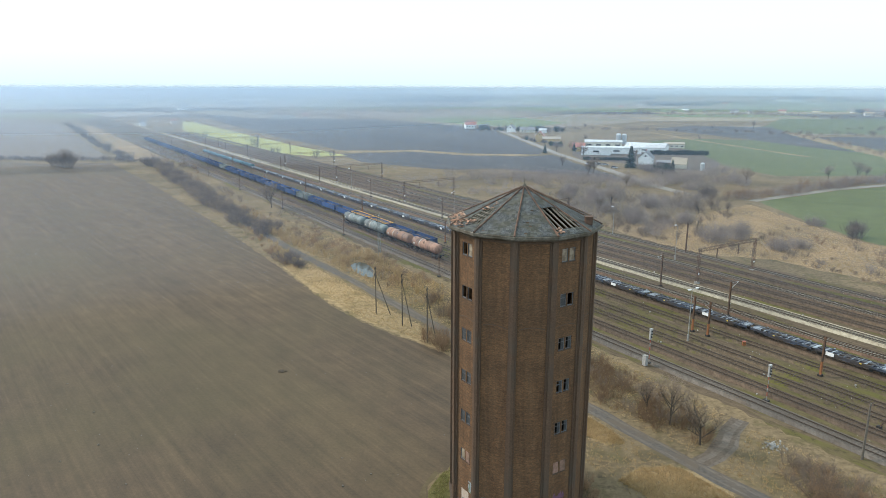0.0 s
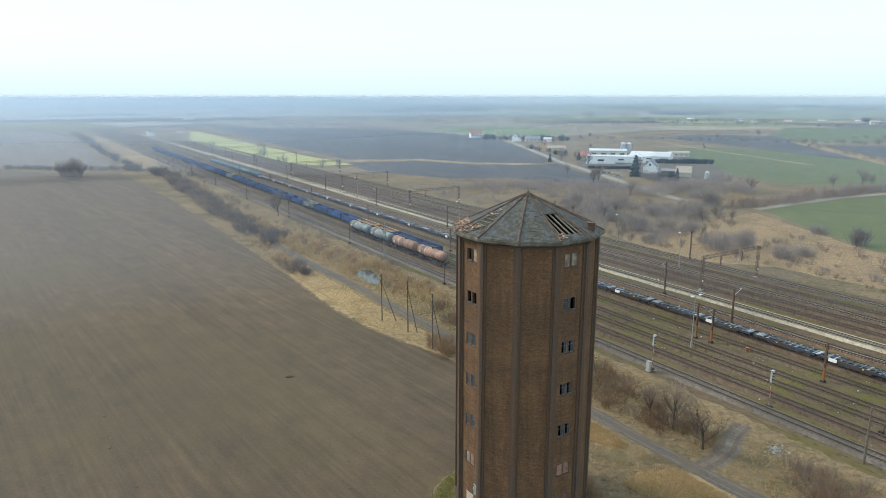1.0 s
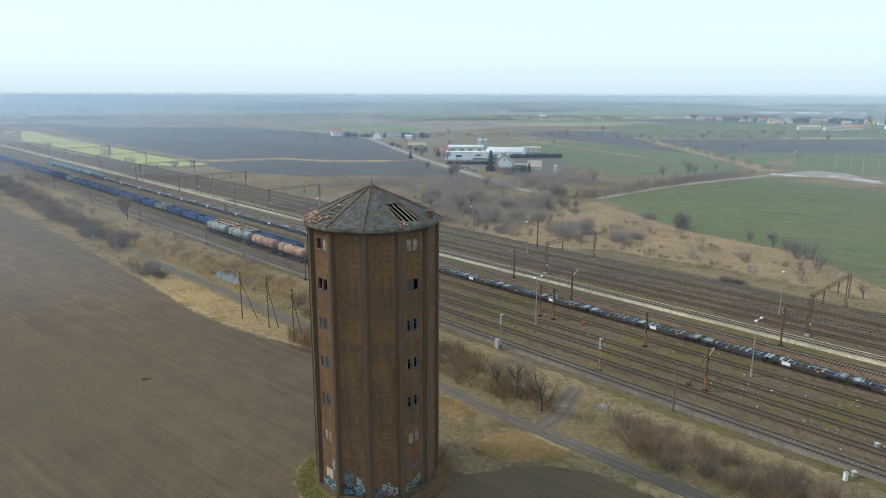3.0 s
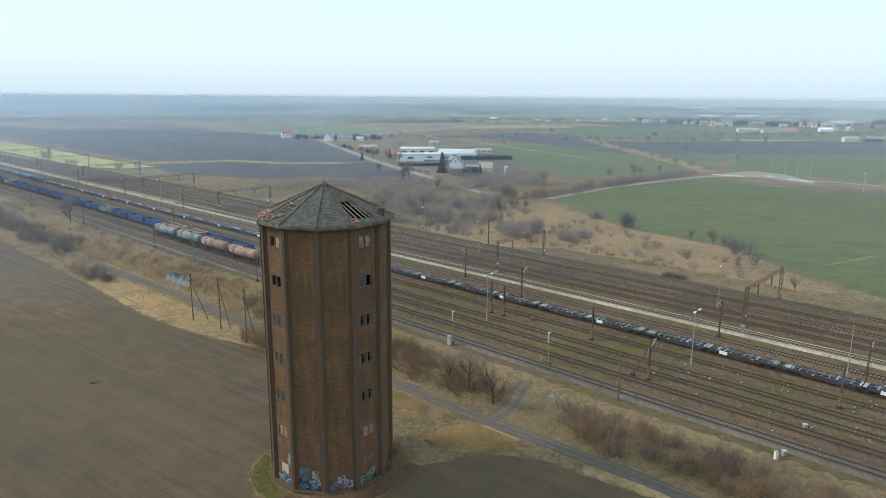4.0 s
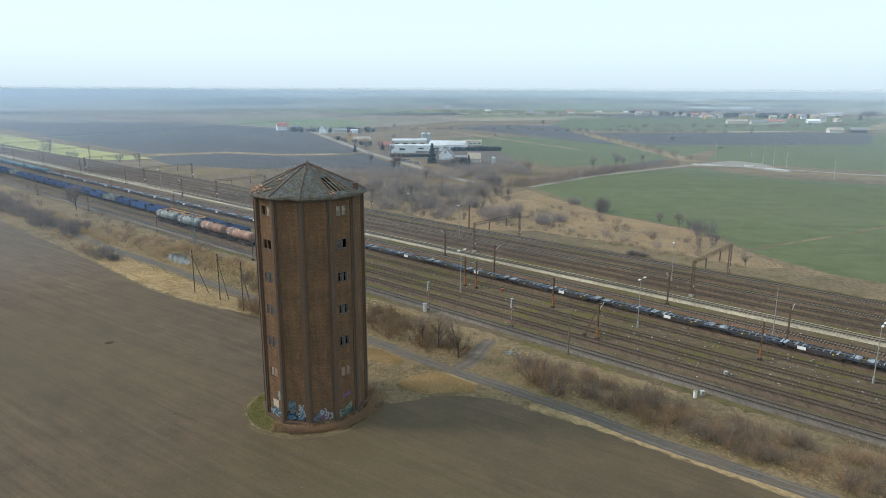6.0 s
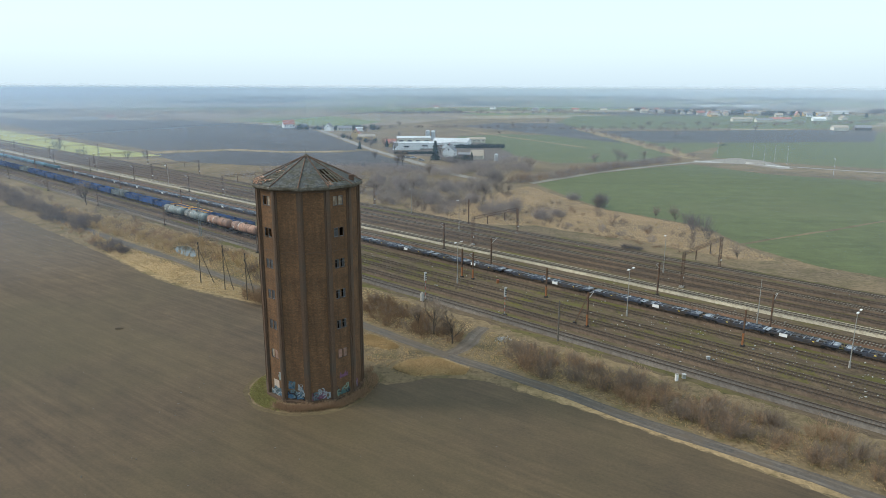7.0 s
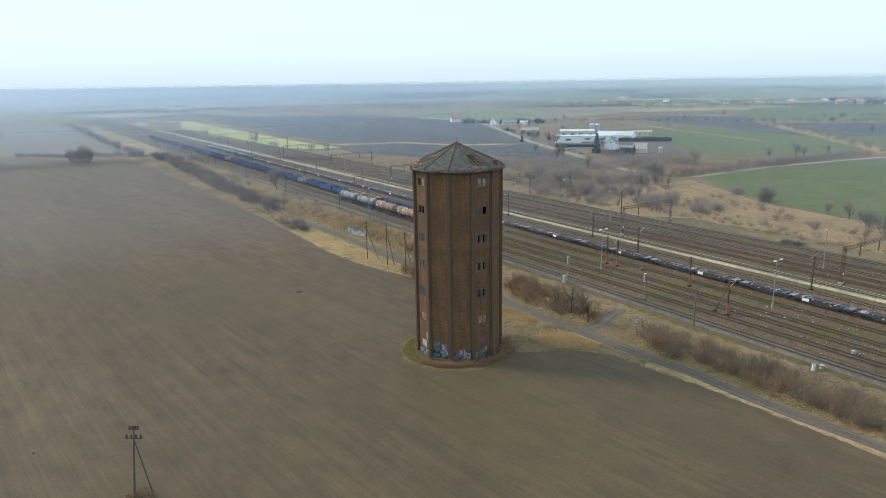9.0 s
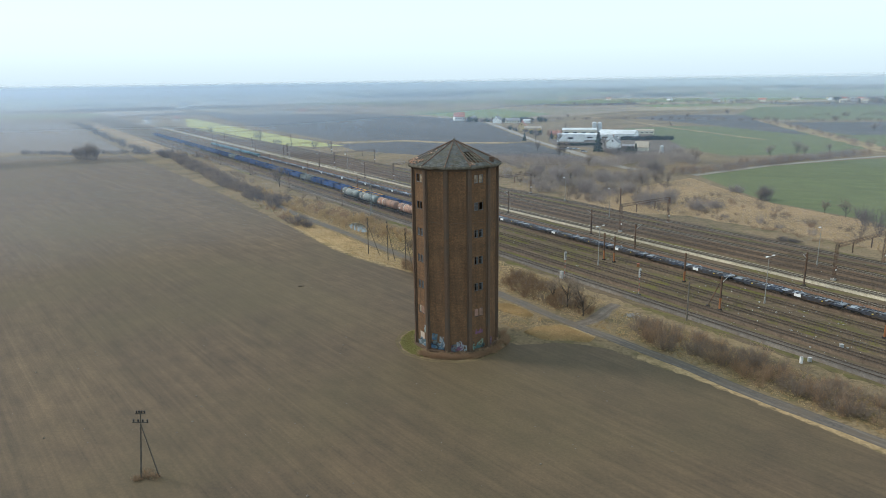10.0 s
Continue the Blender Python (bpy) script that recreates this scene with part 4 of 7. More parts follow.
def roof_patch(k, cells, lift=0.0, thick=0.07):
    """Pieces of roof face k; cells: (v0, v1, s0, s1) with v from eaves to apex and s from -1 to 1 across."""
    a, b, top = ring_point(R_EAVE - 0.1, k, Z_EAVE + 0.06), ring_point(R_EAVE - 0.1, k + 1, Z_EAVE + 0.06), Vector((0, 0, Z_APEX))
    nrm = (b - a).cross(top - a).normalized()
    def pt(v, s, h):
        return (a.lerp(top, v)).lerp(b.lerp(top, v), (s + 1) / 2) + nrm * (h + lift)
    gg = Geo()
    for v0, v1, s0, s1 in cells:
        q = [(v0, s0), (v0, s1), (v1, s1), (v1, s0)]
        gg.add([pt(v, s, 0) for v, s in q] + [pt(v, s, -thick) for v, s in q], [(0, 1, 2, 3), (7, 6, 5, 4), (0, 4, 5, 1), (1, 5, 6, 2), (2, 6, 7, 3), (3, 7, 4, 0)])
    return gg, pt


rr = random.Random(11)
BROKEN = {1: (0.09, 0.53, -0.86, 0.86), 10: (0.16, 0.46, -0.6, 0.62)}     # face: v0, v1, s0, s1 of the hole
for k in range(SIDES):
    cells = []
    rows = 30
    for i in range(rows):
        v0, v1 = i / rows, (i + 1) / rows
        spans = [(-1, 1)]
        if k in BROKEN:
            h = BROKEN[k]
            if h[0] <= (v0 + v1) / 2 <= h[1]:
                e = rr.uniform(-0.06, 0.06)
                spans = [(-1, h[2] + e), (h[3] - e, 1)]
        cells += [(v0, v1, s0, s1) for s0, s1 in spans]
    # each course of shingles overlaps the one below
    gg = Geo()
    for i, (v0, v1, s0, s1) in enumerate(cells):
        wide_m = FACE_W * (1 - v0) * (s1 - s0) / 2
        pieces = max(1, int(wide_m / 0.30))
        shift = rr.uniform(0, 0.5)
        for j in range(pieces):
            if rr.random() < 0.014:
                continue
            a0 = s0 + (s1 - s0) * max(0, j - shift * (j > 0)) / pieces
            a1 = s0 + (s1 - s0) * (1 if j == pieces - 1 else (j + 1 - shift) / pieces)
            slip = rr.uniform(-0.005, 0.003)
            one, pt = roof_patch(k, [(v0 + slip, v1 + 0.010, a0 + 0.003, a1 - 0.003)], rr.uniform(0.0, 0.028), 0.025)
            gg.add(one.v, one.f)
    one, pt = roof_patch(k, cells, -0.05, 0.04)
    part("roof_boarding", one, M_PIER, tower)
    slope = part("roof_slope", gg, M_SLATE, tower)
    # hip ridge on the corner k
    a, top = ring_point(R_EAVE - 0.05, k, Z_EAVE + 0.08), Vector((0, 0, Z_APEX + 0.05))
    gh = Geo()
    gh.lathe([(0.07 + 0.055 * rr.random(), (top - a).length * i / 34) for i in range(35)], 7, Matrix.Translation(a) @ (top - a).to_track_quat("Z", "Y").to_matrix().to_4x4())
    part("hip_ridge", gh, M_RIDGE, tower)
    if k in BROKEN:
        v0, v1, s0, s1 = BROKEN[k]
        one, pt = roof_patch(k, [])
        for i in range(5):
            s = s0 + (s1 - s0) * (i + 0.5) / 5
            # rafters run straight up the slope: keep the distance from the middle line
            p, q = pt(v0 - 0.02, s, -0.12), pt(v1 + 0.02, max(-0.98, min(0.98, s * (1 - v0) / (1 - v1))), -0.12)
            part("rafter", Geo().beam(p, q, 0.085, 0.14), M_RAFTER, tower, "bare grey rafter in the broken roof")
        for v in ((v0,) if k == 1 else (v0, v0 + 0.07, v0 + 0.14, v0 + 0.21, v1)):
            part("batten", Geo().beam(pt(v, s0 - 0.05, -0.02), pt(v, s1 + 0.05, -0.02), 0.10, 0.08), M_RAFTER, tower)

# loose tiles on the broken slopes
gd = Geo()
for k, area, cnt in ((10, (0.02, 0.2, -0.95, 0.3), 46), (9, (0.02, 0.20, -0.9, 0.95), 90), (8, (0.02, 0.26, -0.9, 0.9), 50), (1, (0.04, 0.13, -0.95, -0.55), 14), (10, (0.4, 0.6, -0.8, 0.2), 14)):
    one, pt = roof_patch(k, [])
    for i in range(cnt):
        v, s = rr.uniform(area[0], area[1]), rr.uniform(area[2], area[3])
        p = pt(v, s, 0.05 + rr.random() * 0.07)
        gd.box((0, 0, 0), (0.36 * rr.uniform(0.6, 1), 0.22 * rr.uniform(0.6, 1), 0.04), Matrix.Translation(p) @ Euler((rr.uniform(-0.45, 0.45), rr.uniform(-0.45, 0.45), rr.uniform(0, 3))).to_matrix().to_4x4())
tagged(part("loose_tiles", gd, M_DEBRIS, tower, "heap of broken orange roof tiles"), kind="stuff")
one, pt = roof_patch(2, [])
p = pt(0.10, -0.1, 0)
part("vent_box", Geo().box((p.x, p.y, p.z + 0.32), (0.75, 0.75, 0.85)).box((p.x, p.y, p.z + 0.77), (0.9, 0.9, 0.08)), M_RIDGE, tower, "small brown roof vent")
part("finial", Geo().lathe([(0.34, Z_APEX - 0.08), (0.24, Z_APEX + 0.12), (0.10, Z_APEX + 0.26), (0.035, Z_APEX + 0.30), (0.025, Z_APEX + 0.95)], 10), M_CONC, tower, "concrete cap with a thin iron spike")
# plinth
part("plinth", Geo().prism([tuple(ring_point(R_WALL + 0.16, -a, 0)[:2]) for a in range(12)], -0.3, 0.42), M_PIER, tower)

# sprayed paint round the foot: plain patches of colour
M_SPRAY = [surface("sprayed blue", (0.020, 0.065, 0.14), (0.055, 0.145, 0.24), (0.15, 0.19, 0.22), 1.3, 2.6, 0.7, bump=0), surface("sprayed pale turquoise", (0.06, 0.12, 0.13), (0.17, 0.23, 0.25), (0.04, 0.07, 0.10), 1.5, 2.5, 0.7, bump=0),
           surface("sprayed violet", (0.10, 0.05, 0.085), (0.19, 0.095, 0.16), None, 1.5, 2.5, 0.7, bump=0), surface("sprayed pink and black", (0.04, 0.025, 0.04), (0.30, 0.115, 0.18), (0.07, 0.06, 0.09), 1.4, 2.2, 0.7, bump=0),
           surface("sprayed grey-teal", (0.035, 0.085, 0.085), (0.085, 0.16, 0.16), None, 1.5, 2.5, 0.7, bump=0), surface("sprayed pale green", (0.13, 0.20, 0.15), (0.20, 0.27, 0.21), None, 1.5, 2.5, 0.7, bump=0)]


def spray(k, x0, x1, y0, y1, ground_ma, inks, seed):
    """A sprayed piece: a ragged ground of colour with looping strokes of other paint over it."""
    r = random.Random(seed)
    fm = face_matrix(PHI0 + 15 + 30 * k)
    n = 30
    gg = Geo()
    up, dn, hu = [], [], 0.6
    for i in range(n + 1):
        hu = max(0.35, min(1.0, hu + r.uniform(-0.22, 0.22)))
        x = x0 + (x1 - x0) * i / n
        up.append((x, y0 + hu * (y1 - y0)))
        dn.append((x, y0 + r.uniform(0, 0.12) * (y1 - y0)))
    gg.add([(x, y, -0.194) for x, y in dn + up], [(i, i + 1, n + 2 + i, n + 1 + i) for i in range(n)])
    piece = part("spray_paint", gg, ground_ma, tower, "sprayed patch of paint", fm)
    for j, ink in enumerate(inks):
        for c in range(5):
            gs = Geo()
            px, py = r.uniform(x0, x1), r.uniform(y0, y0 + 0.7 * (y1 - y0))
            a, w = r.uniform(0, 6.28), r.uniform(0.05, 0.12)
            pts = []
            for i in range(12):
                pts.append((px, py, a))
                a += r.uniform(-0.2, 0.75)
                px = min(x1, max(x0, px + 0.13 * math.cos(a)))
                py = min(y1, max(y0, py + 0.15 * math.sin(a)))
            vs = []
            z = -0.190 + 0.0015 * (5 * j + c) / 5
            for px, py, a in pts:
                vs += [(px - w * math.sin(a), py + w * math.cos(a), z), (px + w * math.sin(a), py - w * math.cos(a), z)]
            gs.add(vs, [(2 * i, 2 * i + 1, 2 * i + 3, 2 * i + 2) for i in range(11)])
            part("spray_stroke", gs, ink, piece, "looping stroke of spray paint", Matrix.Translation((0, 0, 0.002 * j)))


INK_W = surface("sprayed white", (0.17, 0.20, 0.23), (0.34, 0.38, 0.40), None, 1.5, 2.5, 0.7, bump=0)
INK_K = surface("sprayed black", (0.016, 0.016, 0.020), (0.035, 0.034, 0.04), None, 1.5, 2.5, 0.7, bump=0)
for args in ((11, -1.40, 1.35, 0.5, 2.5, M_SPRAY[0], (INK_W, M_SPRAY[1], INK_K), 1), (11, -1.25, -0.15, 2.2, 3.5, M_SPRAY[0], (M_SPRAY[1],), 2), (11, 0.4, 1.2, 2.2, 3.1, M_SPRAY[1], (INK_W,), 12),
             (10, -1.4, 1.4, 0.5, 1.9, M_SPRAY[1], (M_SPRAY[0], INK_K, INK_W), 3), (10, 0.75, 1.2, 3.2, 4.6, M_SPRAY[5], (INK_W,), 4),
             (0, -1.35, -0.45, 0.5, 1.7, INK_K, (M_SPRAY[3], M_SPRAY[1]), 5), (0, -0.35, 0.8, 0.5, 2.3, M_SPRAY[2], (M_SPRAY[3], INK_W), 6), (0, 0.95, 1.4, 0.5, 1.5, M_SPRAY[4], (INK_W,), 9),
             (1, -1.3, 1.25, 0.5, 2.2, M_SPRAY[4], (INK_K, M_SPRAY[5]), 7), (1, -0.8, 0.9, 3.3, 5.0, M_SPRAY[2], (), 8), (2, -1.3, -0.3, 0.5, 1.9, INK_K, (INK_W, M_SPRAY[2]), 10)):
    spray(*args)
part("doorway_render", Geo().box((0, 1.7, -0.34), (1.5, 2.8, 0.2)), M_PLASTER, tower, "pale patched doorway", face_matrix(PHI0 + 15 + 300))

# ---------------------------------------------------------------- rolling stock
def bogie(parent, x, wheelbase=1.8):
    gb = Geo().box((x, 0, RAIL_Z + 0.62), (0.5, 2.0, 0.22))
    for s in (-1.0, 1.0):
        gb.box((x, s, RAIL_Z + 0.55), (wheelbase + 0.6, 0.16, 0.26))
    bo = part("bogie", gb, M_UNDER, parent)
    for dx in (-wheelbase / 2, wheelbase / 2):
        for s in (-0.78, 0.78):
            part("wheel", Geo().tube((x + dx, s - 0.06, RAIL_Z + 0.46), (x + dx, s + 0.06, RAIL_Z + 0.46), 0.46, 0.46, 14), M_UNDER, bo)


def buffers(parent, half):
    for e in (-1, 1):
        for s in (-0.87, 0.87):
            part("buffer", Geo().tube((e * (half - 0.55), s, RAIL_Z + 1.05), (e * half, s, RAIL_Z + 1.05), 0.13, 0.2, 10), M_UNDER, parent)


def tank_wagon(paint, label):
    th = thing("tank_wagon", label, "tank wagon", "tank wagons on the siding")
    half = 7.9
    gu = Geo().box((0, 0, RAIL_Z + 1.05), (14.6, 0.5, 0.3)).box((7.2, 0, RAIL_Z + 1.05), (0.3, 2.5, 0.35)).box((-7.2, 0, RAIL_Z + 1.05), (0.3, 2.5, 0.35))
    for x in (-4.6, -1.6, 1.6, 4.6):
        gu.box((x, 0, RAIL_Z + 1.3), (0.35, 2.2, 0.4))
    part("underframe", gu, M_UNDER, th)
    turn = Matrix.Translation((0, 0, RAIL_Z + 2.75)) @ Matrix.Rotation(radians(90), 4, "Y")
    R = 1.48
    shell = Geo().lathe([(0.25, -7.0), (0.8, -6.93), (1.2, -6.74), (1.42, -6.45), (R, -6.1), (R, 6.1), (1.42, 6.45), (1.2, 6.74), (0.8, 6.93), (0.25, 7.0)], 28, turn)
    tk = part("tank", shell, paint, th, smooth=True)
    for x in (-3.9, 3.9):
        part("band", Geo().lathe([(R + 0.02, x - 0.07), (R + 0.02, x + 0.07)], 28, turn), M_UNDER, tk)
    part("band", Geo().lathe([(R + 0.025, -2.35), (R + 0.025, -1.95)], 28, turn), M_BAND, tk, "dulled pale band")
    part("plate", Geo().box((-5.0, -1.50, RAIL_Z + 2.55), (0.9, 0.06, 0.6)), M_BAND, tk, "pale lettered panel, too worn to read")
    part("manhole", Geo().lathe([(0.38, 4.15), (0.38, 4.55), (0.2, 4.62)], 14, Matrix.Translation((0.4, 0, RAIL_Z))), M_UNDER, tk)
    gw = Geo().box((0, 0.42, RAIL_Z + 4.30), (9.0, 0.35, 0.04)).box((0, 0.62, RAIL_Z + 4.6), (9.0, 0.03, 0.03))
    for i in range(7):
        gw.box((-4.5 + 1.5 * i, 0.62, RAIL_Z + 4.42), (0.03, 0.03, 0.4))
    part("walkway", gw, M_UNDER, tk)
    gl = Geo()
    for s in (-0.2, 0.2):
        gl.beam((0.4 + s, -1.55, RAIL_Z + 1.1), (0.4 + s, -1.2, RAIL_Z + 4.1), 0.05)
    for i in range(8):
        z = 1.3 + 0.36 * i
        gl.box((0.4, -1.56 + 0.04 * i, RAIL_Z + z), (0.42, 0.04, 0.04))
    part("ladder", gl, M_UNDER, th)
    for e in (-5.2, 5.2):
        bogie(th, e)
    buffers(th, half)
    return th


first = tank_wagon(M_TANK_O, "rust-streaked orange tank wagon with a pale band")
first.matrix_basis = at(-108.2, 52.9)
brown = tank_wagon(M_TANK_B, "rust-brown tank wagon with a dulled pale band")
brown.matrix_basis = at(-124.5, 52.9)
grey = tank_wagon(M_TANK_G, "grey-green tank wagon with dark streaks on a siding")
grey.matrix_basis = at(-140.8, 52.9)
copy_thing(grey, at(-157.1, 52.9))


def gondola(rim, label, load, paint=None):
    paint = paint or M_BLUE
    th = thing("gondola_wagon", label, "open wagon", "long train of open wagons")
    L, W, z0, z1 = 12.9, 2.9, RAIL_Z + 1.1, RAIL_Z + 2.95
    part("floor_frame", Geo().box((0, 0, z0 - 0.05), (L, W - 0.3, 0.3)), M_UNDER, th)
    for s in (-1, 1):
        gs = Geo().box((0, s * W / 2, (z0 + z1) / 2), (L, 0.07, z1 - z0))
        for i in range(10):
            gs.box((-L / 2 + 0.25 + i * (L - 0.5) / 9, s * (W / 2 + 0.07), (z0 + z1) / 2), (0.16, 0.12, z1 - z0 - 0.1))
        part("side_wall", gs, paint, th)
    for e in (-1, 1):
        ge = Geo().box((e * L / 2, 0, (z0 + z1) / 2), (0.07, W, z1 - z0))
        for s in (-0.9, 0.0, 0.9):
            ge.box((e * (L / 2 + 0.07), s, (z0 + z1) / 2), (0.12, 0.14, z1 - z0 - 0.1))
        part("end_wall", ge, paint, th)
    gr = Geo()
    for s in (-1, 1):
        gr.box((0, s * W / 2, z1 + 0.05), (L + 0.1, 0.2, 0.12)).box((s * L / 2, 0, z1 + 0.05), (0.2, W - 0.2, 0.12))
    part("top_rim", gr, rim, th)
    gl = Geo()
    nx, ny = 12, 4
    lr = random.Random(load)
    hgt = [[(z0 + 0.5 + (0.8 if load % 2 else 0.3) + 0.25 * lr.random()) for j in range(ny + 1)] for i in range(nx + 1)]
    gl.add([(-L / 2 + 0.06 + (L - 0.12) * i / nx, -W / 2 + 0.06 + (W - 0.12) * j / ny, hgt[i][j]) for i in range(nx + 1) for j in range(ny + 1)],
           [(i * (ny + 1) + j, (i + 1) * (ny + 1) + j, (i + 1) * (ny + 1) + j + 1, i * (ny + 1) + j + 1) for i in range(nx) for j in range(ny)])
    part("bulk_load", gl, M_LOAD, th)
    for e in (-4.5, 4.5):
        bogie(th, e)
    buffers(th, 7.0)
    return th


TRAIN_U = -119.9
M_RIM = surface("scuffed dark wagon rim", (0.020, 0.040, 0.095), (0.06, 0.085, 0.15), (0.10, 0.085, 0.075), 0.4, 3, 0.75, bump=0.1)
blue_wagon = gondola(M_RIM, "faded blue open wagon with a low brown load", 2)
blue_wagon.matrix_basis = at(TRAIN_U, 58.4)
orange_wagon = gondola(M_ORANGE, "blue open wagon with a bright orange top rim", 3)
orange_wagon.matrix_basis = at(TRAIN_U - 14.3 * 2, 58.4)
pale_wagon = gondola(M_TANK_G, "grey-green open wagon among the blue ones", 4, M_TANK_G)
pale_wagon.matrix_basis = at(TRAIN_U - 14.3 * 7, 58.4)
for i in range(1, 35):
    if i not in (2, 7):
        copy_thing(orange_wagon if i == 3 else pale_wagon if i == 16 else blue_wagon, at(TRAIN_U - 14.3 * i, 58.4))


def flat_wagon():
    """A bare two-part container wagon: side sills, cross bars, bogies."""
    th = thing("flat_wagon", "bare blue-black container flat wagon with grey cross bars", "flat wagon", "train of empty flat wagons")
    z = RAIL_Z + 1.05
    for part_x in (-6.6, 6.6):
        gs = Geo()
        for s in (-1.25, 1.25):
            gs.box((part_x, s, z - 0.1), (12.4, 0.16, 0.42))
            gs.box((part_x, s, z - 0.42), (6.5, 0.12, 0.3))
        gs.box((part_x, 0, z - 0.05), (12.4, 0.5, 0.28))
        part("side_sill", gs, M_FLAT, th)
        for i in range(11):
            x = part_x - 5.9 + i * 1.18
            part("cross_bar", Geo().box((x, 0, z + 0.02), ((0.14, 0.34, 0.2)[i % 3], 2.6, 0.16)), M_FLAT_L if i % 4 else M_FLAT, th)
        part("brake_pipe", Geo().beam((part_x - 5.5, 0.7, z + 0.02), (part_x + 5.0, 0.62, z + 0.02), 0.12), M_FLAT_L, th)
        for i in (0, 3, 5):
            x = part_x - 5.9 + i * 1.97
            part("diagonal_bar", Geo().beam((x, -1.1, z), (x + 1.9, 1.1, z), 0.12), M_FLAT, th)
        for x in (-4.1, 4.6):
            for s in (-1.3, 1.3):
                part("container_spigot", Geo().box((part_x + x, s, z + 0.18), (0.28, 0.18, 0.22)), M_FLAT_L, th)
    for x in (-12.2, 0.0, 12.2):
        part("end_platform", Geo().box((x, 0, z + 0.06), (1.1 if x else 0.6, 2.3, 0.08)), M_FLAT_L, th)
    for e in (-10.9, 0.0, 10.9):
        bogie(th, e)
    part("plate", Geo().box((3.1, -1.40, z - 0.12), (1.5, 0.03, 0.65)), M_WHITE, th, "white placard")
    for x in (-7.8, 8.4):
        part("marking", Geo().box((x, -1.345, z - 0.06), (0.35, 0.02, 0.2)), M_YELLOW, th, "yellow marking")
    buffers(th, 13.1)
    return th


flat = flat_wagon()
flat.matrix_basis = at(-31.2, 75.3)
for i in range(-12, 6):
    if i:
        copy_thing(flat, at(-31.2 + 26.4 * i, 75.3))
for i in range(6):
    th = thing("covered_flat_wagon", "teal-sheeted flat wagon at the train's far end", "flat wagon", "teal wagons", m=at(-358 - 20 * i, 75.3))
    part("deck", Geo().box((0, 0, RAIL_Z + 1.0), (18.4, 2.7, 0.35)), M_FLAT, th)
    for j in range(3):
        part("load_cover", Geo().box((-6.1 + 6.1 * j, 0, RAIL_Z + 1.6), (5.4, 2.6, 0.85)).box((-6.1 + 6.1 * j, 0, RAIL_Z + 2.1), (5.0, 1.6, 0.25)), M_TEAL, th)
    for e in (-7, 7):
        bogie(th, e)

# ---------------------------------------------------------------- masts, lamps, signals, poles
def lattice(gg, x, y, z0, z1, w):
    """Four corner angles with zigzag bracing."""
    for i in (-1, 1):
        for j in (-1, 1):
            gg.box((x + i * w / 2, y + j * w / 2, (z0 + z1) / 2), (0.075, 0.075, z1 - z0))
    n = max(3, int((z1 - z0) / (w * 1.4)))
    for k in range(n):
        a, b = z0 + (z1 - z0) * k / n, z0 + (z1 - z0) * (k + 1) / n
        s = 1 if k % 2 else -1
        for j in (-1, 1):
            gg.beam((x - s * w / 2, y + j * w / 2, a), (x + s * w / 2, y + j * w / 2, b), 0.05)
            gg.beam((x + j * w / 2, y - s * w / 2, a), (x + j * w / 2, y + s * w / 2, b), 0.05)
    return gg


def gantry(u, n0, n1, h, label, hang=2):
    th = thing("catenary_gantry", label, "gantry", "railway gantries", m=at(u, 0))
    for n in (n0, n1):
        part("column", lattice(Geo(), 0, n, 0, h, 0.55), M_STEEL_D, th)
        part("footing", Geo().box((0, n, 0.2), (1.0, 1.0, 0.5)), M_CPOST, th)
        part("sign_plate", Geo().box((0.3, n, 2.6), (0.05, 0.55, 0.4)), M_WHITE, th)
    gb = Geo()
    for z in (h - 0.75, h):
        for s in (-0.25, 0.25):
            gb.box((s, (n0 + n1) / 2, z), (0.07, n1 - n0, 0.08))
    k = int((n1 - n0) / 0.9)
    for i in range(k):
        a, b = n0 + (n1 - n0) * i / k, n0 + (n1 - n0) * (i + 1) / k
        for s in (-0.25, 0.25):
            gb.beam((s, a, h - 0.75 if i % 2 else h), (s, b, h if i % 2 else h - 0.75), 0.04)
    part("truss", gb, M_STEEL_D, th)
    for i in range(hang):
        nn = n0 + (n1 - n0) * (i + 0.8) / (hang + 0.6)
        part("hanger", Geo().box((0, nn, h - 2.0), (0.22, 0.22, 2.6)).box((0, nn + 0.6, h - 3.0), (0.06, 1.3, 0.06)), M_STEEL_D, th)
    return th


gantry(20.8, 96.3, 120.4, 9.0, "dark lattice steel catenary gantry over the yard")
gantry(-47.0, 96.0, 119.2, 9.0, "dark lattice steel catenary gantry over the yard")
for u, b in ((-125, 124), (-196, 120), (-268, 121), (-346, 127), (-423, 126), (-500, 126)):
    gantry(u, 94.5, b, 8.7, "distant lattice catenary gantry over the yard")


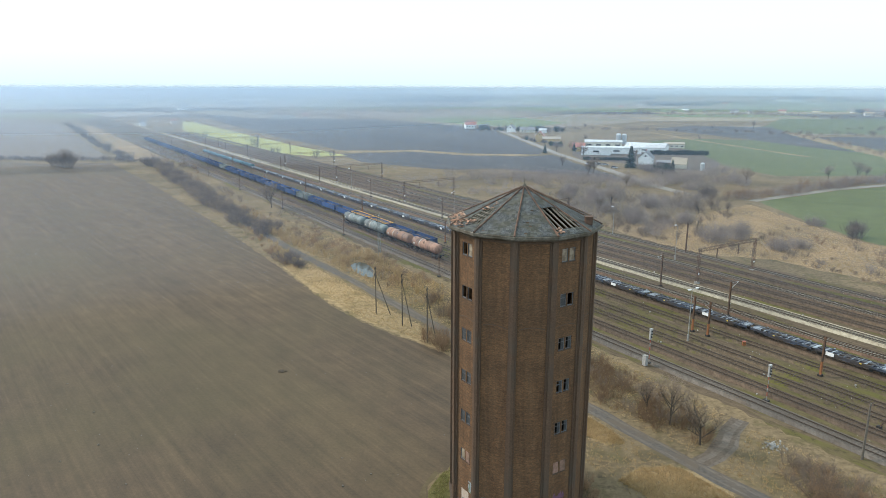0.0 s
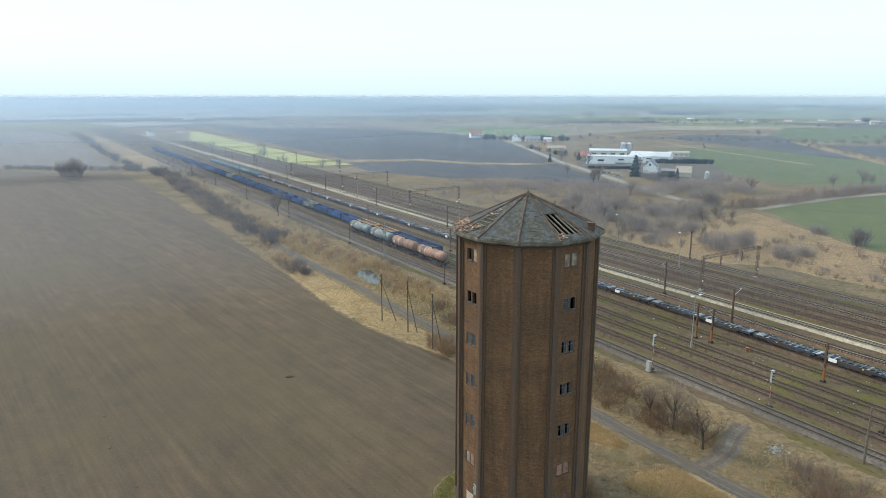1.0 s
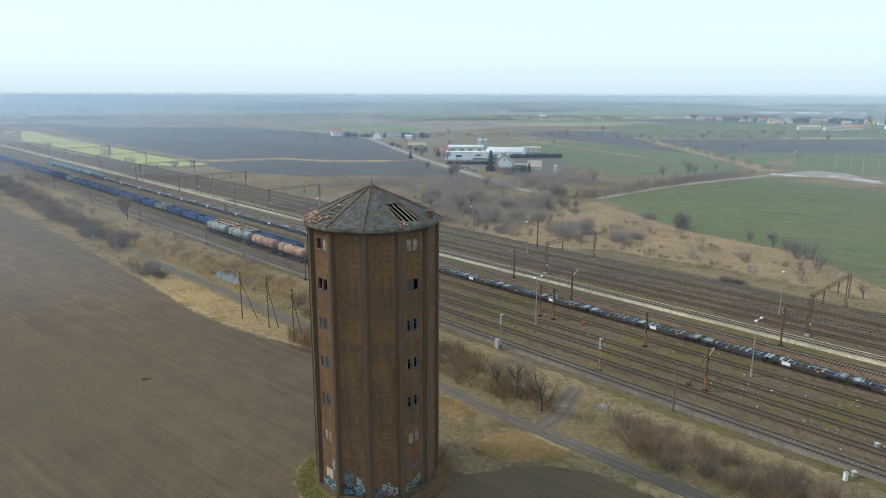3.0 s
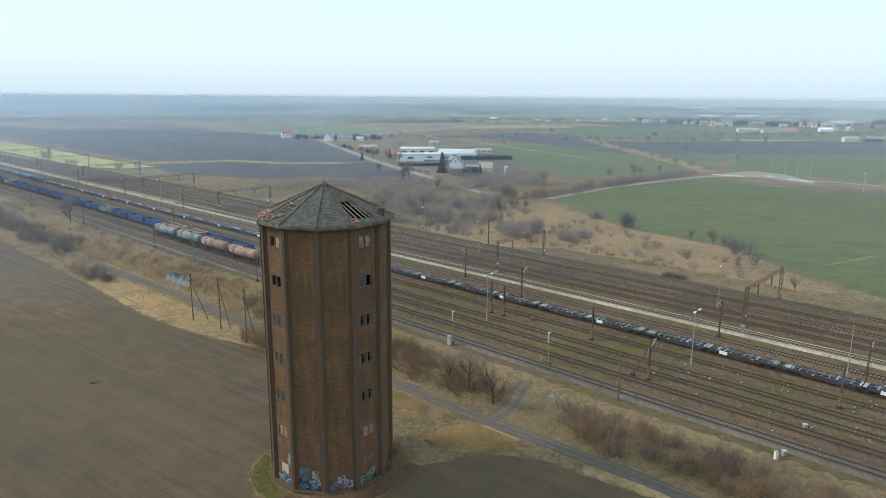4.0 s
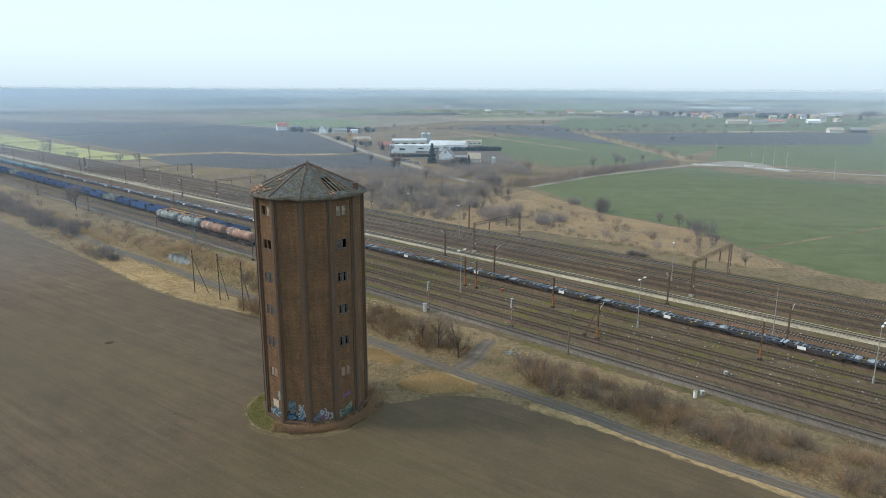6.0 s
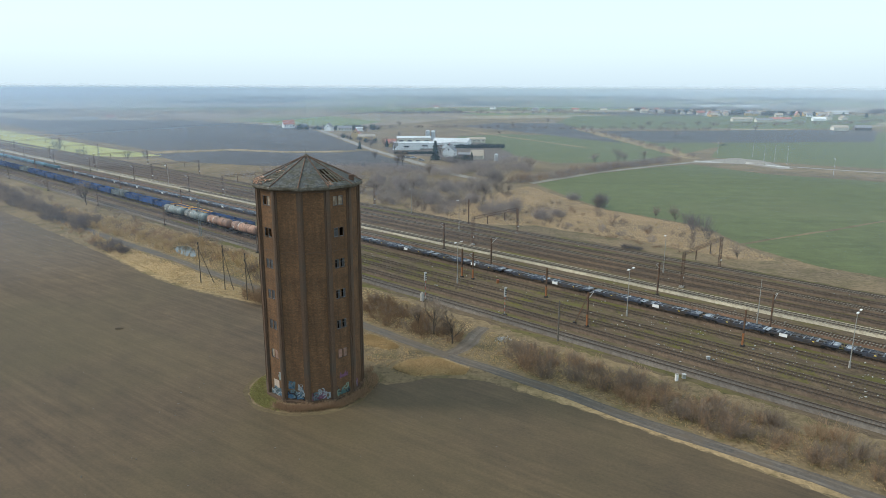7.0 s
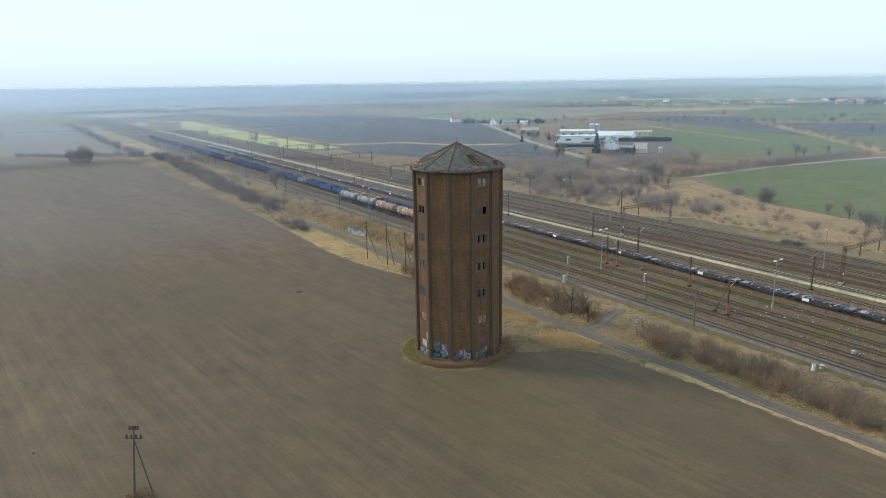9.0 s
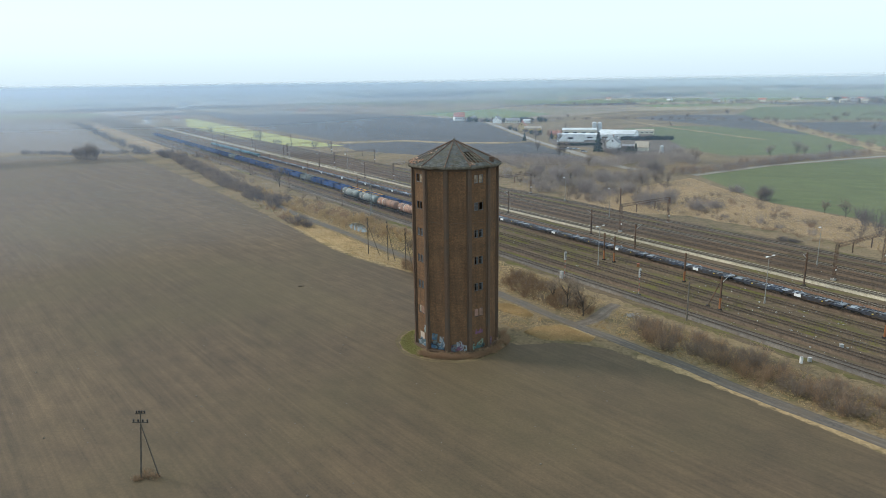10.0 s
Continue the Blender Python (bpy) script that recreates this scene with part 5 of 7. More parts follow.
def mast(u, n, h, label, arm=0.0, rusty=True, raker=0.0, w=0.30):
    th = thing("catenary_mast", label, "mast", "catenary masts", m=at(u, n))
    ga = Geo()
    for s in (-1, 1):
        ga.box((0, s * w / 2, h / 2), (w * 0.85, 0.06, h))
    ga.box((0, 0, h / 2), (0.05, w, h))
    part("post", ga, M_STEEL_D, th)
    if rusty:
        part("rusted_foot", Geo().box((0, 0, 1.5), (w * 0.95, w + 0.12, 2.4)), M_RUST, th, "orange rusted lower post")
    part("footing", Geo().box((0, 0, 0.15), (0.7, 0.7, 0.4)), M_UNDER, th)
    if arm:
        part("cantilever", Geo().beam((0, 0, h - 1.5), (0, arm, h - 0.3), 0.08).beam((0, 0, h - 0.2), (0, arm, h - 0.3), 0.05), M_STEEL_L, th)
        part("insulator", Geo().tube((0, arm * 0.35, h - 1.08), (0, arm * 0.55, h - 0.84), 0.10, 0.10, 8), M_CPOST, th)
    if raker:
        part("raker", Geo().beam((raker, 0, 0.1), (0, 0, h - 0.6), 0.16), M_STEEL_D, th)
        part("raker_foot", Geo().box((raker, 0, 0.2), (0.6, 0.6, 0.5)), M_UNDER, th)
    return th


mast(18.7, 55.1, 7.5, "raked rusty mast between overgrown sidings", 2.2, True, -2.9)
mast(1, 66.2, 7.2, "rusty steel mast beside the flat wagons")
mast(-25, 65.8, 7.6, "rusty steel mast beside the flat wagons")
mast(-21.6, 66.1, 7.2, "rusty steel mast beside the flat wagons", -1.6)
mast(-27, 80.3, 7.8, "dark steel mast with a grey cantilever", 2.6, False)
mast(-50.2, 86.1, 8.2, "slim grey mast beside the pale track", -1.8, False)
mast(46.2, 66.1, 7.4, "rusty steel mast beside the flat wagons")
mast(47.4, 78.1, 8.0, "dark steel mast with a grey cantilever", 2.6, False)
mast(19.3, 86.1, 8.2, "slim grey mast beside the pale track", -1.8, False)
mast(-69.3, 119.9, 9.2, "tall dark steel mast at the yard edge", 0, False)
for i, u in enumerate((-95, -155, -215, -275, -335, -395, -455, -515)):
    mast(u, 87.9, 8.2, "slim grey mast beside the pale track", -1.8, False, 0.0, 0.22)
    mast(u - 24, 66.2, 7.4, "rusty steel mast among the sidings", 0, True, 0.0, 0.22)
    mast(u + 8, 43.8, 7.4, "slim dark mast beside the near track", 0, False, 0.0, 0.15)


def lamp_post(u, n, h, label, heads=2, white=True):
    th = thing("yard_lamp", label, "lamp post", "yard lamps", m=at(u, n))
    part("pole", Geo().tube((0, 0, 0), (0, 0, h), 0.11, 0.05, 10), M_CPOST, th)
    part("footing", Geo().tube((0, 0, 0), (0, 0, 1.4), 0.2, 0.18, 10), M_CPOST, th)
    for i in range(heads):
        s = 1 if i else -1
        part("arm", Geo().beam((0, 0, h - 0.15), (0.2, s * 0.9, h + 0.1), 0.06), M_STEEL_L, th)
        part("lamp_head", Geo().box((0.25, s * 1.15, h + 0.12), (0.32, 0.75, 0.16)).box((0.25, s * 1.15, h + 0.02), (0.24, 0.6, 0.08)), M_WHITE, th)
    return th


lamp_post(21.5, 66.9, 10.6, "tall grey double-headed yard lamp")
lamp_post(-22.1, 60.7, 10.6, "tall grey double-headed yard lamp")
lamp_post(63.9, 68.2, 10.6, "tall grey double-headed yard lamp")
lamp_post(-65.7, 110.6, 10.4, "tall pale single-headed yard lamp", 1)
lamp_post(11.6, 105.7, 10.4, "tall pale single-headed yard lamp", 1)
lamp_post(44.2, 80.1, 10.1, "tall white-topped yard pole", 0)
lamp_post(-98.6, 119.8, 10.0, "tall pale single-headed yard lamp", 1)
for u in (-150, -240, -330):
    lamp_post(u, 90.0, 10.2, "distant pale single-headed yard lamp", 1)


def colour_signal(u, n, h, cabinet, label):
    th = thing("railway_signal", label, "railway signal", "light signals", m=at(u, n))
    k = 6
    for i in range(k):
        z0, z1 = 0.2 + (h - 2.1) * i / k, 0.2 + (h - 2.1) * (i + 1) / k
        part("mast_section", Geo().tube((0, 0, z0), (0, 0, z1), 0.075, 0.075, 8, False), M_RED if i % 2 else M_CPOST, th)
    part("signal_head", Geo().box((0, 0, h - 1.05), (0.28, 0.55, 1.9)).box((0, 0, h - 0.06), (0.4, 0.66, 0.08)), M_STEEL_L, th, "grey signal head")
    for i in range(3):
        part("lens", Geo().tube((0.14, 0, h - 0.5 - 0.5 * i), (0.30, 0, h - 0.5 - 0.5 * i), 0.11, 0.12, 10), M_UNDER, th)
    part("footing", Geo().box((0, 0, 0.12), (0.9, 0.6, 0.3)), M_UNDER, th)
    if cabinet:
        cb = thing("signal_cabinet", "pale grey steel cabinet at the signal's foot", "cabinet", m=at(u + 0.3, n - 1.4))
        part("body", Geo().box((0, 0, 0.95), (0.75, 0.6, 1.8)), M_STEEL_L, cb)
        part("cap", Geo().box((0, 0, 1.9), (0.85, 0.7, 0.1)), M_CPOST, cb)
    return th


colour_signal(1.7, 49.4, 6.2, False, "red and white striped signal mast with a grey head")
colour_signal(-18.6, 45.5, 6.6, True, "red and white striped signal mast with a grey head")


def concrete_post(u, n, h):
    th = thing("concrete_post", "plain brown-grey concrete line post beside the near track", "post", m=at(u, n))
    part("shaft", Geo().tube((0, 0, 0), (0, 0, h), 0.19, 0.12, 8), M_CPOST_D, th)
    part("bracket", Geo().box((0, 0.25, h - 0.4), (0.08, 0.9, 0.08)), M_STEEL_D, th)


concrete_post(18.8, 44.2, 8.2)
wp = thing("marker_block", "white marker block beside the near track", "marker", m=Matrix.Translation((60, -10.5, 0)))
part("body", Geo().box((0, 0, 0.58), (0.42, 0.4, 1.16)), M_WHITE, wp)
part("cap", Geo().box((0, 0, 1.19), (0.5, 0.48, 0.06)), M_CPOST, wp)
for x, y in ((61.7, -9.9), (70.2, -3.6)):
    cb = thing("junction_box", "small pale blue junction box by the rails", "box", m=Matrix.Translation((x, y, 0)))
    part("body", Geo().box((0, 0, 0.4), (0.55, 0.5, 0.7)), M_SILO, cb)
    part("cap", Geo().box((0, 0, 0.78), (0.62, 0.57, 0.06)), M_STEEL_L, cb)
cb = thing("junction_box", "small rusty orange box by the rails", "box", m=Matrix.Translation((46.2, 51.7, 0)))
part("body", Geo().box((0, 0, 0.45), (0.6, 0.5, 0.8)), M_RUST, cb)
part("cap", Geo().box((0, 0, 0.88), (0.66, 0.56, 0.06)), M_RED, cb)


def utility_pole(x, y, h, stay, label, turn=0.0, wide_foot=False):
    th = thing("utility_pole", label, "utility pole", "old line poles", m=Matrix.Translation((x, y, 0)) @ Matrix.Rotation(turn, 4, "Z"))
    part("pole", Geo().tube((0, 0, 0), (0, 0, h), 0.13, 0.09, 8), M_WOOD_P, th)
    if stay:
        part("strut", Geo().tube((stay, -0.4, 0) if not wide_foot else (0.2, stay, 0), (0.05, 0, h - 1.6), 0.10, 0.07, 8), M_WOOD_P, th)
    for z, wdt in ((h - 0.3, 1.2), (h - 1.5, 1.9)):
        ca = part("crossarm", Geo().box((0, 0, z), (0.14, wdt, 0.16)), M_WOOD_P, th)
        for i in range(4):
            yy = -wdt / 2 + 0.15 + i * (wdt - 0.3) / 3
            part("insulator", Geo().tube((0, yy, z + 0.06), (0, yy, z + 0.38), 0.08, 0.11, 6), M_UNDER, ca)
    return th


utility_pole(-20.8, 58.4, 11.0, 2.0, "tall grey wooden line pole with a slanting strut")
utility_pole(-14.8, 49, 11.0, 1.9, "tall grey wooden line pole with a slanting strut")
utility_pole(-27.4, 65.4, 10.5, 3.2, "tall grey wooden line pole with a slanting strut")
lm = thing("lattice_mast", "slim grey-green lattice steel mast beside the pond", "mast", m=Matrix.Translation((-34.6, 116.5, 0)))
part("mast_frame", lattice(Geo(), 0, 0, 0.2, 12.5, 0.6), M_TANK_G, lm)
part("footing", Geo().box((0, 0, 0.15), (1.0, 1.0, 0.4)), M_CPOST, lm)
part("crossarm", Geo().box((0, 0, 12.2), (0.1, 2.2, 0.1)), M_STEEL_L, lm)
near_pole = utility_pole(-38.0, -48.2, 9.3, 2.3, "leaning wooden line pole with two crossarms standing in the drilled field", radians(-78), True)
near_pole.matrix_basis = Matrix.Translation((-38.0, -48.2, -0.05)) @ Matrix.Rotation(radians(6.5), 4, "Y") @ Matrix.Rotation(radians(-78), 4, "Z")

# ---------------------------------------------------------------- farm, houses, village
def gable_house(x, y, turn, w, d, h, rh, wall, roof, label, name="house", group="", wins=True, chimney=True):
    """w along x, d along y; the ridge runs along x."""
    th = thing(name, label, name.replace("_", " "), group, m=Matrix.Translation((x, y, 0)) @ Matrix.Rotation(radians(turn), 4, "Z"))
    gw = Geo()
    a, b = w / 2, d / 2
    gw.add([(-a, -b, 0), (a, -b, 0), (a, b, 0), (-a, b, 0), (-a, -b, h), (a, -b, h), (a, b, h), (-a, b, h), (-a, 0, h + rh), (a, 0, h + rh)],
           [(0, 1, 5, 4), (2, 3, 7, 6), (1, 2, 6, 9, 5), (3, 0, 4, 8, 7)])
    part("wall", gw, wall, th)
    o = 0.45
    for s in (-1, 1):
        gr = Geo()
        e = rh / b * o
        gr.add([(-a - o, s * (b + o), h - e), (a + o, s * (b + o), h - e), (a + o, 0, h + rh + 0.02), (-a - o, 0, h + rh + 0.02),
                (-a - o, s * (b + o), h - e + 0.22), (a + o, s * (b + o), h - e + 0.22), (a + o, 0, h + rh + 0.24), (-a - o, 0, h + rh + 0.24)],
               [(0, 1, 2, 3), (4, 5, 6, 7), (0, 1, 5, 4), (1, 2, 6, 5), (3, 0, 4, 7)])
        part("roof", gr, roof, th)
    if chimney:
        part("chimney", Geo().box((a * 0.3, 0.4, h + rh + 0.4), (0.6, 0.6, 1.6)), M_ROOF_R, th)
    if wins:
        n = max(2, int(w / 3.2))
        for s in (-1, 1):
            for i in range(n):
                xx = -a + (i + 0.5) * w / n
                wi = part("window", Geo().box((xx, s * (b + 0.02), h * 0.55), (1.1, 0.06, 1.3)), M_GLASS, th)
                part("sill", Geo().box((xx, s * (b + 0.08), h * 0.55 - 0.7), (1.3, 0.16, 0.08)), M_WHITE, wi)
        for s in (-1, 1):
            part("window", Geo().box((s * (a + 0.02), 0, h + rh * 0.3), (0.06, 1.0, 1.2)), M_GLASS, th)
        part("door", Geo().box((a + 0.03, -b * 0.4, 1.05), (0.06, 1.0, 2.1)), M_STEEL_D, th)
    return th


def hall(x, y, turn, w, d, h, wall, roof, label, pitch=0.6, wins=3):
    th = thing("farm_hall", label, "farm building", "white farm halls", m=Matrix.Translation((x, y, 0)) @ Matrix.Rotation(radians(turn), 4, "Z"))
    a, b = w / 2, d / 2
    gw = Geo().add([(-a, -b, 0), (a, -b, 0), (a, b, 0), (-a, b, 0), (-a, -b, h), (a, -b, h), (a, b, h), (-a, b, h), (-a, 0, h + pitch), (a, 0, h + pitch)],
                   [(0, 1, 5, 4), (2, 3, 7, 6), (1, 2, 6, 9, 5), (3, 0, 4, 8, 7)])
    part("wall", gw, wall, th)
    for s in (-1, 1):
        gr = Geo().add([(-a - 0.3, s * (b + 0.3), h), (a + 0.3, s * (b + 0.3), h), (a + 0.3, 0, h + pitch + 0.03), (-a - 0.3, 0, h + pitch + 0.03),
                        (-a - 0.3, s * (b + 0.3), h + 0.25), (a + 0.3, s * (b + 0.3), h + 0.25), (a + 0.3, 0, h + pitch + 0.28), (-a - 0.3, 0, h + pitch + 0.28)],
                       [(0, 1, 2, 3), (4, 5, 6, 7), (0, 1, 5, 4), (1, 2, 6, 5), (3, 0, 4, 7)])
        part("roof", gr, roof, th)
    for i in range(wins):
        xx = -a + (i + 0.5) * w / wins
        part("window", Geo().box((xx, -b - 0.03, h * 0.5), (min(4.5, w / wins * 0.5), 0.08, h * 0.24)), M_GLASS, th)
    part("gate", Geo().box((-a - 0.03, 0, 1.9), (0.08, 3.4, 3.8)), M_STEEL_L, th)
    return th


hall(78, 436, -8, 21, 13, 5.4, M_WALL_W, M_ROOF_L, "tall white farm hall with a flat light roof", 0.4, 1)
hall(101, 447, -8, 24, 13, 4.2, M_WALL_W, M_ROOF_L, "long white farm hall with a light metal roof", 0.8, 2)
hall(94, 500, -8, 30, 14, 4.6, M_WALL_C, M_ROOF_L, "long pale shed with a light metal roof", 1.2, 4)
hall(122, 466, -22, 30, 22, 3.4, M_WALL_W, M_ROOF_L, "broad white shed with a wide grey roof", 2.8, 3)
hall(152, 500, -12, 16, 9, 3.0, M_WALL_C, M_ROOF_B, "low cream shed behind the halls", 1.2, 4)
gable_house(69, 462, -8, 9, 7, 3.6, 2.6, M_WALL_O, M_ROOF_R, "ochre house with a red roof beside the halls")
gable_house(100.3, 372, 70, 11, 8.5, 4.4, 4.0, M_WALL_W, M_ROOF_G, "white gabled house with a grey roof")
gable_house(115.8, 352, -20, 8.5, 7, 2.8, 3.4, M_WALL_C, M_ROOF_B, "cream barn with a steep tan roof", "barn", wins=False, chimney=False)
gable_house(108.5, 360, -20, 8, 6, 2.8, 1.0, M_WOOD_P, M_ROOF_G, "dark open lean-to shed of boards", "shed", wins=False, chimney=False)
for x, y, r, h, lab in ((112, 530, 2.2, 8.4, "zinc grain silo behind the halls"), (117.2, 531, 2.2, 8.0, "zinc grain silo behind the halls"), (125.6, 338, 1.3, 4.2, "small zinc silo beside the barn")):
    th = thing("silo", lab, "silo", m=Matrix.Translation((x, y, 0)))
    gs = Geo()
    gs.lathe([(r * (1.0 if i % 2 else 1.02), h * i / 14) for i in range(15)], 20)
    part("drum", gs, M_SILO, th)
    part("cone_roof", Geo().lathe([(r * 1.06, h), (r * 0.2, h + r * 0.55), (0.1, h + r * 0.6)], 20), M_ROOF_L, th)
# houses along the road, then the village on the plain
gable_house(-22.2, 752, 12, 13, 10, 4.8, 5.0, M_WALL_W, M_ROOF_R, "white house with a red roof on the road")
gable_house(-4.5, 750, 12, 9, 6, 3, 2, M_WALL_W, M_ROOF_G, "small white outbuilding by the road", "shed", wins=False, chimney=False)
gable_house(24.7, 686, 70, 9, 8, 4.4, 4.0, M_WALL_W, M_ROOF_G, "white gabled cottage on the road")
gable_house(42.3, 685, 5, 16, 8, 3.2, 2.4, M_WALL_C, M_ROOF_G, "long low cream farm cottage")
gable_house(59, 684, 5, 8, 6, 3, 1.2, M_WALL_W, M_ROOF_L, "small white outbuilding by the road", "shed", wins=False, chimney=False)
gable_house(45.9, 554, 80, 9, 8, 5.2, 4.2, M_WALL_O, M_ROOF_R, "yellow gabled house on the road")
gable_house(55.5, 549, 5, 16, 7, 3, 1.8, M_WALL_O, M_ROOF_B, "low ochre farm wing by the road", "barn", wins=False, chimney=False)
gable_house(-287, 992, 30, 10, 8, 3.8, 4, M_WALL_C, M_ROOF_R, "far farmhouse with a red roof")
gable_house(-316, 974, 10, 32, 9, 3.2, 2.2, M_WALL_C, M_ROOF_G, "long grey barn of a far farm", "barn", wins=False, chimney=False)
gable_house(-433, 760, 40, 7, 6.5, 5.5, 2.6, M_WALL_W, M_ROOF_G, "white signal house by the far tracks")
gable_house(-423, 824, 40, 7, 6, 3.6, 2.2, M_WALL_W, M_ROOF_R, "white lineside house with a red roof")
gable_house(-650, 1360, 40, 20, 12, 8, 5, M_WALL_W, M_ROOF_G, "white far house in haze")
vr = random.Random(4)
WALLS, ROOFS = [M_WALL_W, M_WALL_C, M_WALL_C, M_WALL_O], [M_ROOF_R, M_ROOF_G, M_ROOF_B, M_ROOF_G, M_ROOF_G]
VILLAGE = [(777, 1394), (767, 1334), (706, 1179), (778, 1250), (746, 1099), (717, 1022), (731, 1020), (767, 1047), (873, 992), (962, 1085), (974, 1032), (861, 868), (872, 1091), (812, 1120), (842, 1060), (905, 1010), (930, 1060)]
for x0, y0 in VILLAGE:
    for i in range(3):
        cx, cy = x0 + (vr.uniform(-34, 34) if i else 0), y0 + (vr.uniform(-20, 60) if i else 0)
        gable_house(cx, cy, vr.choice([-20, 70]) + vr.uniform(-8, 8), vr.uniform(8, 14), vr.uniform(7, 9), vr.uniform(3, 5), vr.uniform(2.5, 4), vr.choice(WALLS), vr.choice(ROOFS), "village house among gardens on the plain", "house", "village houses")
for x, y, w, d, wl2, rf, lab in ((654, 836, 30, 11, M_WALL_C, M_ROOF_B, "long tan-roofed village barn"), (672, 809, 24, 10, M_WALL_C, M_ROOF_G, "grey-roofed barn in the village"), (717, 832, 30, 12, M_WALL_C, M_ROOF_R, "village barn with a red roof"),
                               (790, 838, 18, 10, M_WALL_W, M_WALL_W, "white box-like shed in the village"), (1063, 1118, 46, 11, M_WALL_W, M_ROOF_L, "long white shed in the village"), (1078, 1610, 64, 16, M_WALL_W, M_ROOF_L, "long white works hall behind the village"), (1176, 1568, 50, 16, M_WALL_W, M_ROOF_L, "long white shed in the village"),
                               (631, 611, 17, 9, M_WALL_C, M_ROOF_B, "tan barn outside the village"), (660, 608, 18, 9, M_WOOD_P, M_ROOF_G, "grey-roofed barn outside the village"), (962, 1092, 28, 10, M_WALL_C, M_ROOF_G, "long grey-roofed village shed"),
                               (1088, 2521, 70, 24, M_WALL_W, M_ROOF_L, "far white house standing in pale haze"), (1923, 3040, 150, 40, M_WALL_W, M_ROOF_L, "far white works hall in haze"), (2104, 3250, 90, 40, M_WALL_C, M_ROOF_L, "far pale works hall in haze")):
    gable_house(x, y, vr.uniform(-28, -12), w, d, 3.6, 2.6, wl2, rf, lab, "barn", wins=False, chimney=False)
for i in range(26):
    a = vr.uniform(0.0, 0.75)
    dist = vr.uniform(1300, 2300)
    gable_house(dist * math.sin(a), dist * math.cos(a), vr.uniform(0, 180), vr.uniform(9, 18), 8, 4, 3, vr.choice([M_WALL_W, M_WALL_C]), vr.choice(ROOFS), "far farmstead house on the plain", "house", "far farmsteads", wins=False, chimney=False)


def parked_car(x, y, turn):
    th = thing("parked_car", "small parked car on the farm yard", "car", "parked cars", m=Matrix.Translation((x, y, 0.1)) @ Matrix.Rotation(radians(turn), 4, "Z"))
    gb = Geo().add([(-2.1, -0.85, 0.3), (2.1, -0.85, 0.3), (2.1, 0.85, 0.3), (-2.1, 0.85, 0.3), (-2.1, -0.85, 0.85), (2.15, -0.8, 0.75), (2.15, 0.8, 0.75), (-2.1, 0.85, 0.85)],
                   [(0, 3, 2, 1), (4, 5, 6, 7), (0, 1, 5, 4), (2, 3, 7, 6), (1, 2, 6, 5), (3, 0, 4, 7)])
    part("body", gb, M_CAR, th)
    part("cabin", Geo().add([(-1.7, -0.78, 0.85), (0.9, -0.78, 0.8), (0.9, 0.78, 0.8), (-1.7, 0.78, 0.85), (-1.2, -0.65, 1.42), (0.2, -0.65, 1.42), (0.2, 0.65, 1.42), (-1.2, 0.65, 1.42)],
                            [(4, 5, 6, 7), (0, 1, 5, 4), (2, 3, 7, 6), (1, 2, 6, 5), (3, 0, 4, 7)]), M_GLASS, th)
    for sx in (-1.3, 1.3):
        for sy in (-0.8, 0.8):
            part("wheel", Geo().tube((sx, sy - 0.1, 0.3), (sx, sy + 0.1, 0.3), 0.31, 0.31, 10), M_UNDER, th)


for x, y, a in ((63, 367, 20), (66.1, 366, 20), (69.3, 364, 20), (72.4, 363, 20), (75.2, 346, -40), (66.2, 371, 20)):
    parked_car(x, y, a)
for x, y, h in ((305, 358, 11), (320, 337, 12), (309, 309, 12), (308, 297, 12), (310, 287, 12), (292, 225, 10)):
    th = thing("floodlight_pole", "slim grey floodlight pole by the loading yard", "lamp post", "loading yard lights", m=Matrix.Translation((x, y, 0)))
    part("pole", Geo().tube((0, 0, 0), (0, 0, h), 0.14, 0.07, 8), M_STEEL_L, th)
    part("lamp_head", Geo().box((0, 0.4, h), (0.4, 0.8, 0.18)), M_STEEL_D if h == 12 and x > 290 else M_WHITE, th)
wall_th = thing("loading_ramp", "low white concrete loading ramp", "ramp", m=Matrix.Translation((289, 290, 0)) @ Matrix.Rotation(radians(-60), 4, "Z"))
part("ramp_body", Geo().box((0, 0, 0.5), (13, 1.8, 1.0)), M_SLAB, wall_th)
part("ramp_kerb", Geo().box((0, -1.0, 0.6), (13, 0.2, 1.2)), M_SLAB, wall_th)

# ---------------------------------------------------------------- vegetation
def strip(gg, a, b, w, r):
    """A thin pointed twig as a folded sliver."""
    d = b - a
    s = d.cross(Vector((r.uniform(-1, 1), r.uniform(-1, 1), r.uniform(-1, 1))))
    if s.length < 1e-6:
        return
    s = s.normalized() * w / 2
    o = len(gg.v)
    gg.v += [tuple(a - s), tuple(a + s), tuple(b)]
    gg.f.append((o, o + 1, o + 2))


def scatter_dir(d, spread, r):
    v = d.normalized() + Vector((r.uniform(-1, 1), r.uniform(-1, 1), r.uniform(-1, 1))) * spread
    return v.normalized()


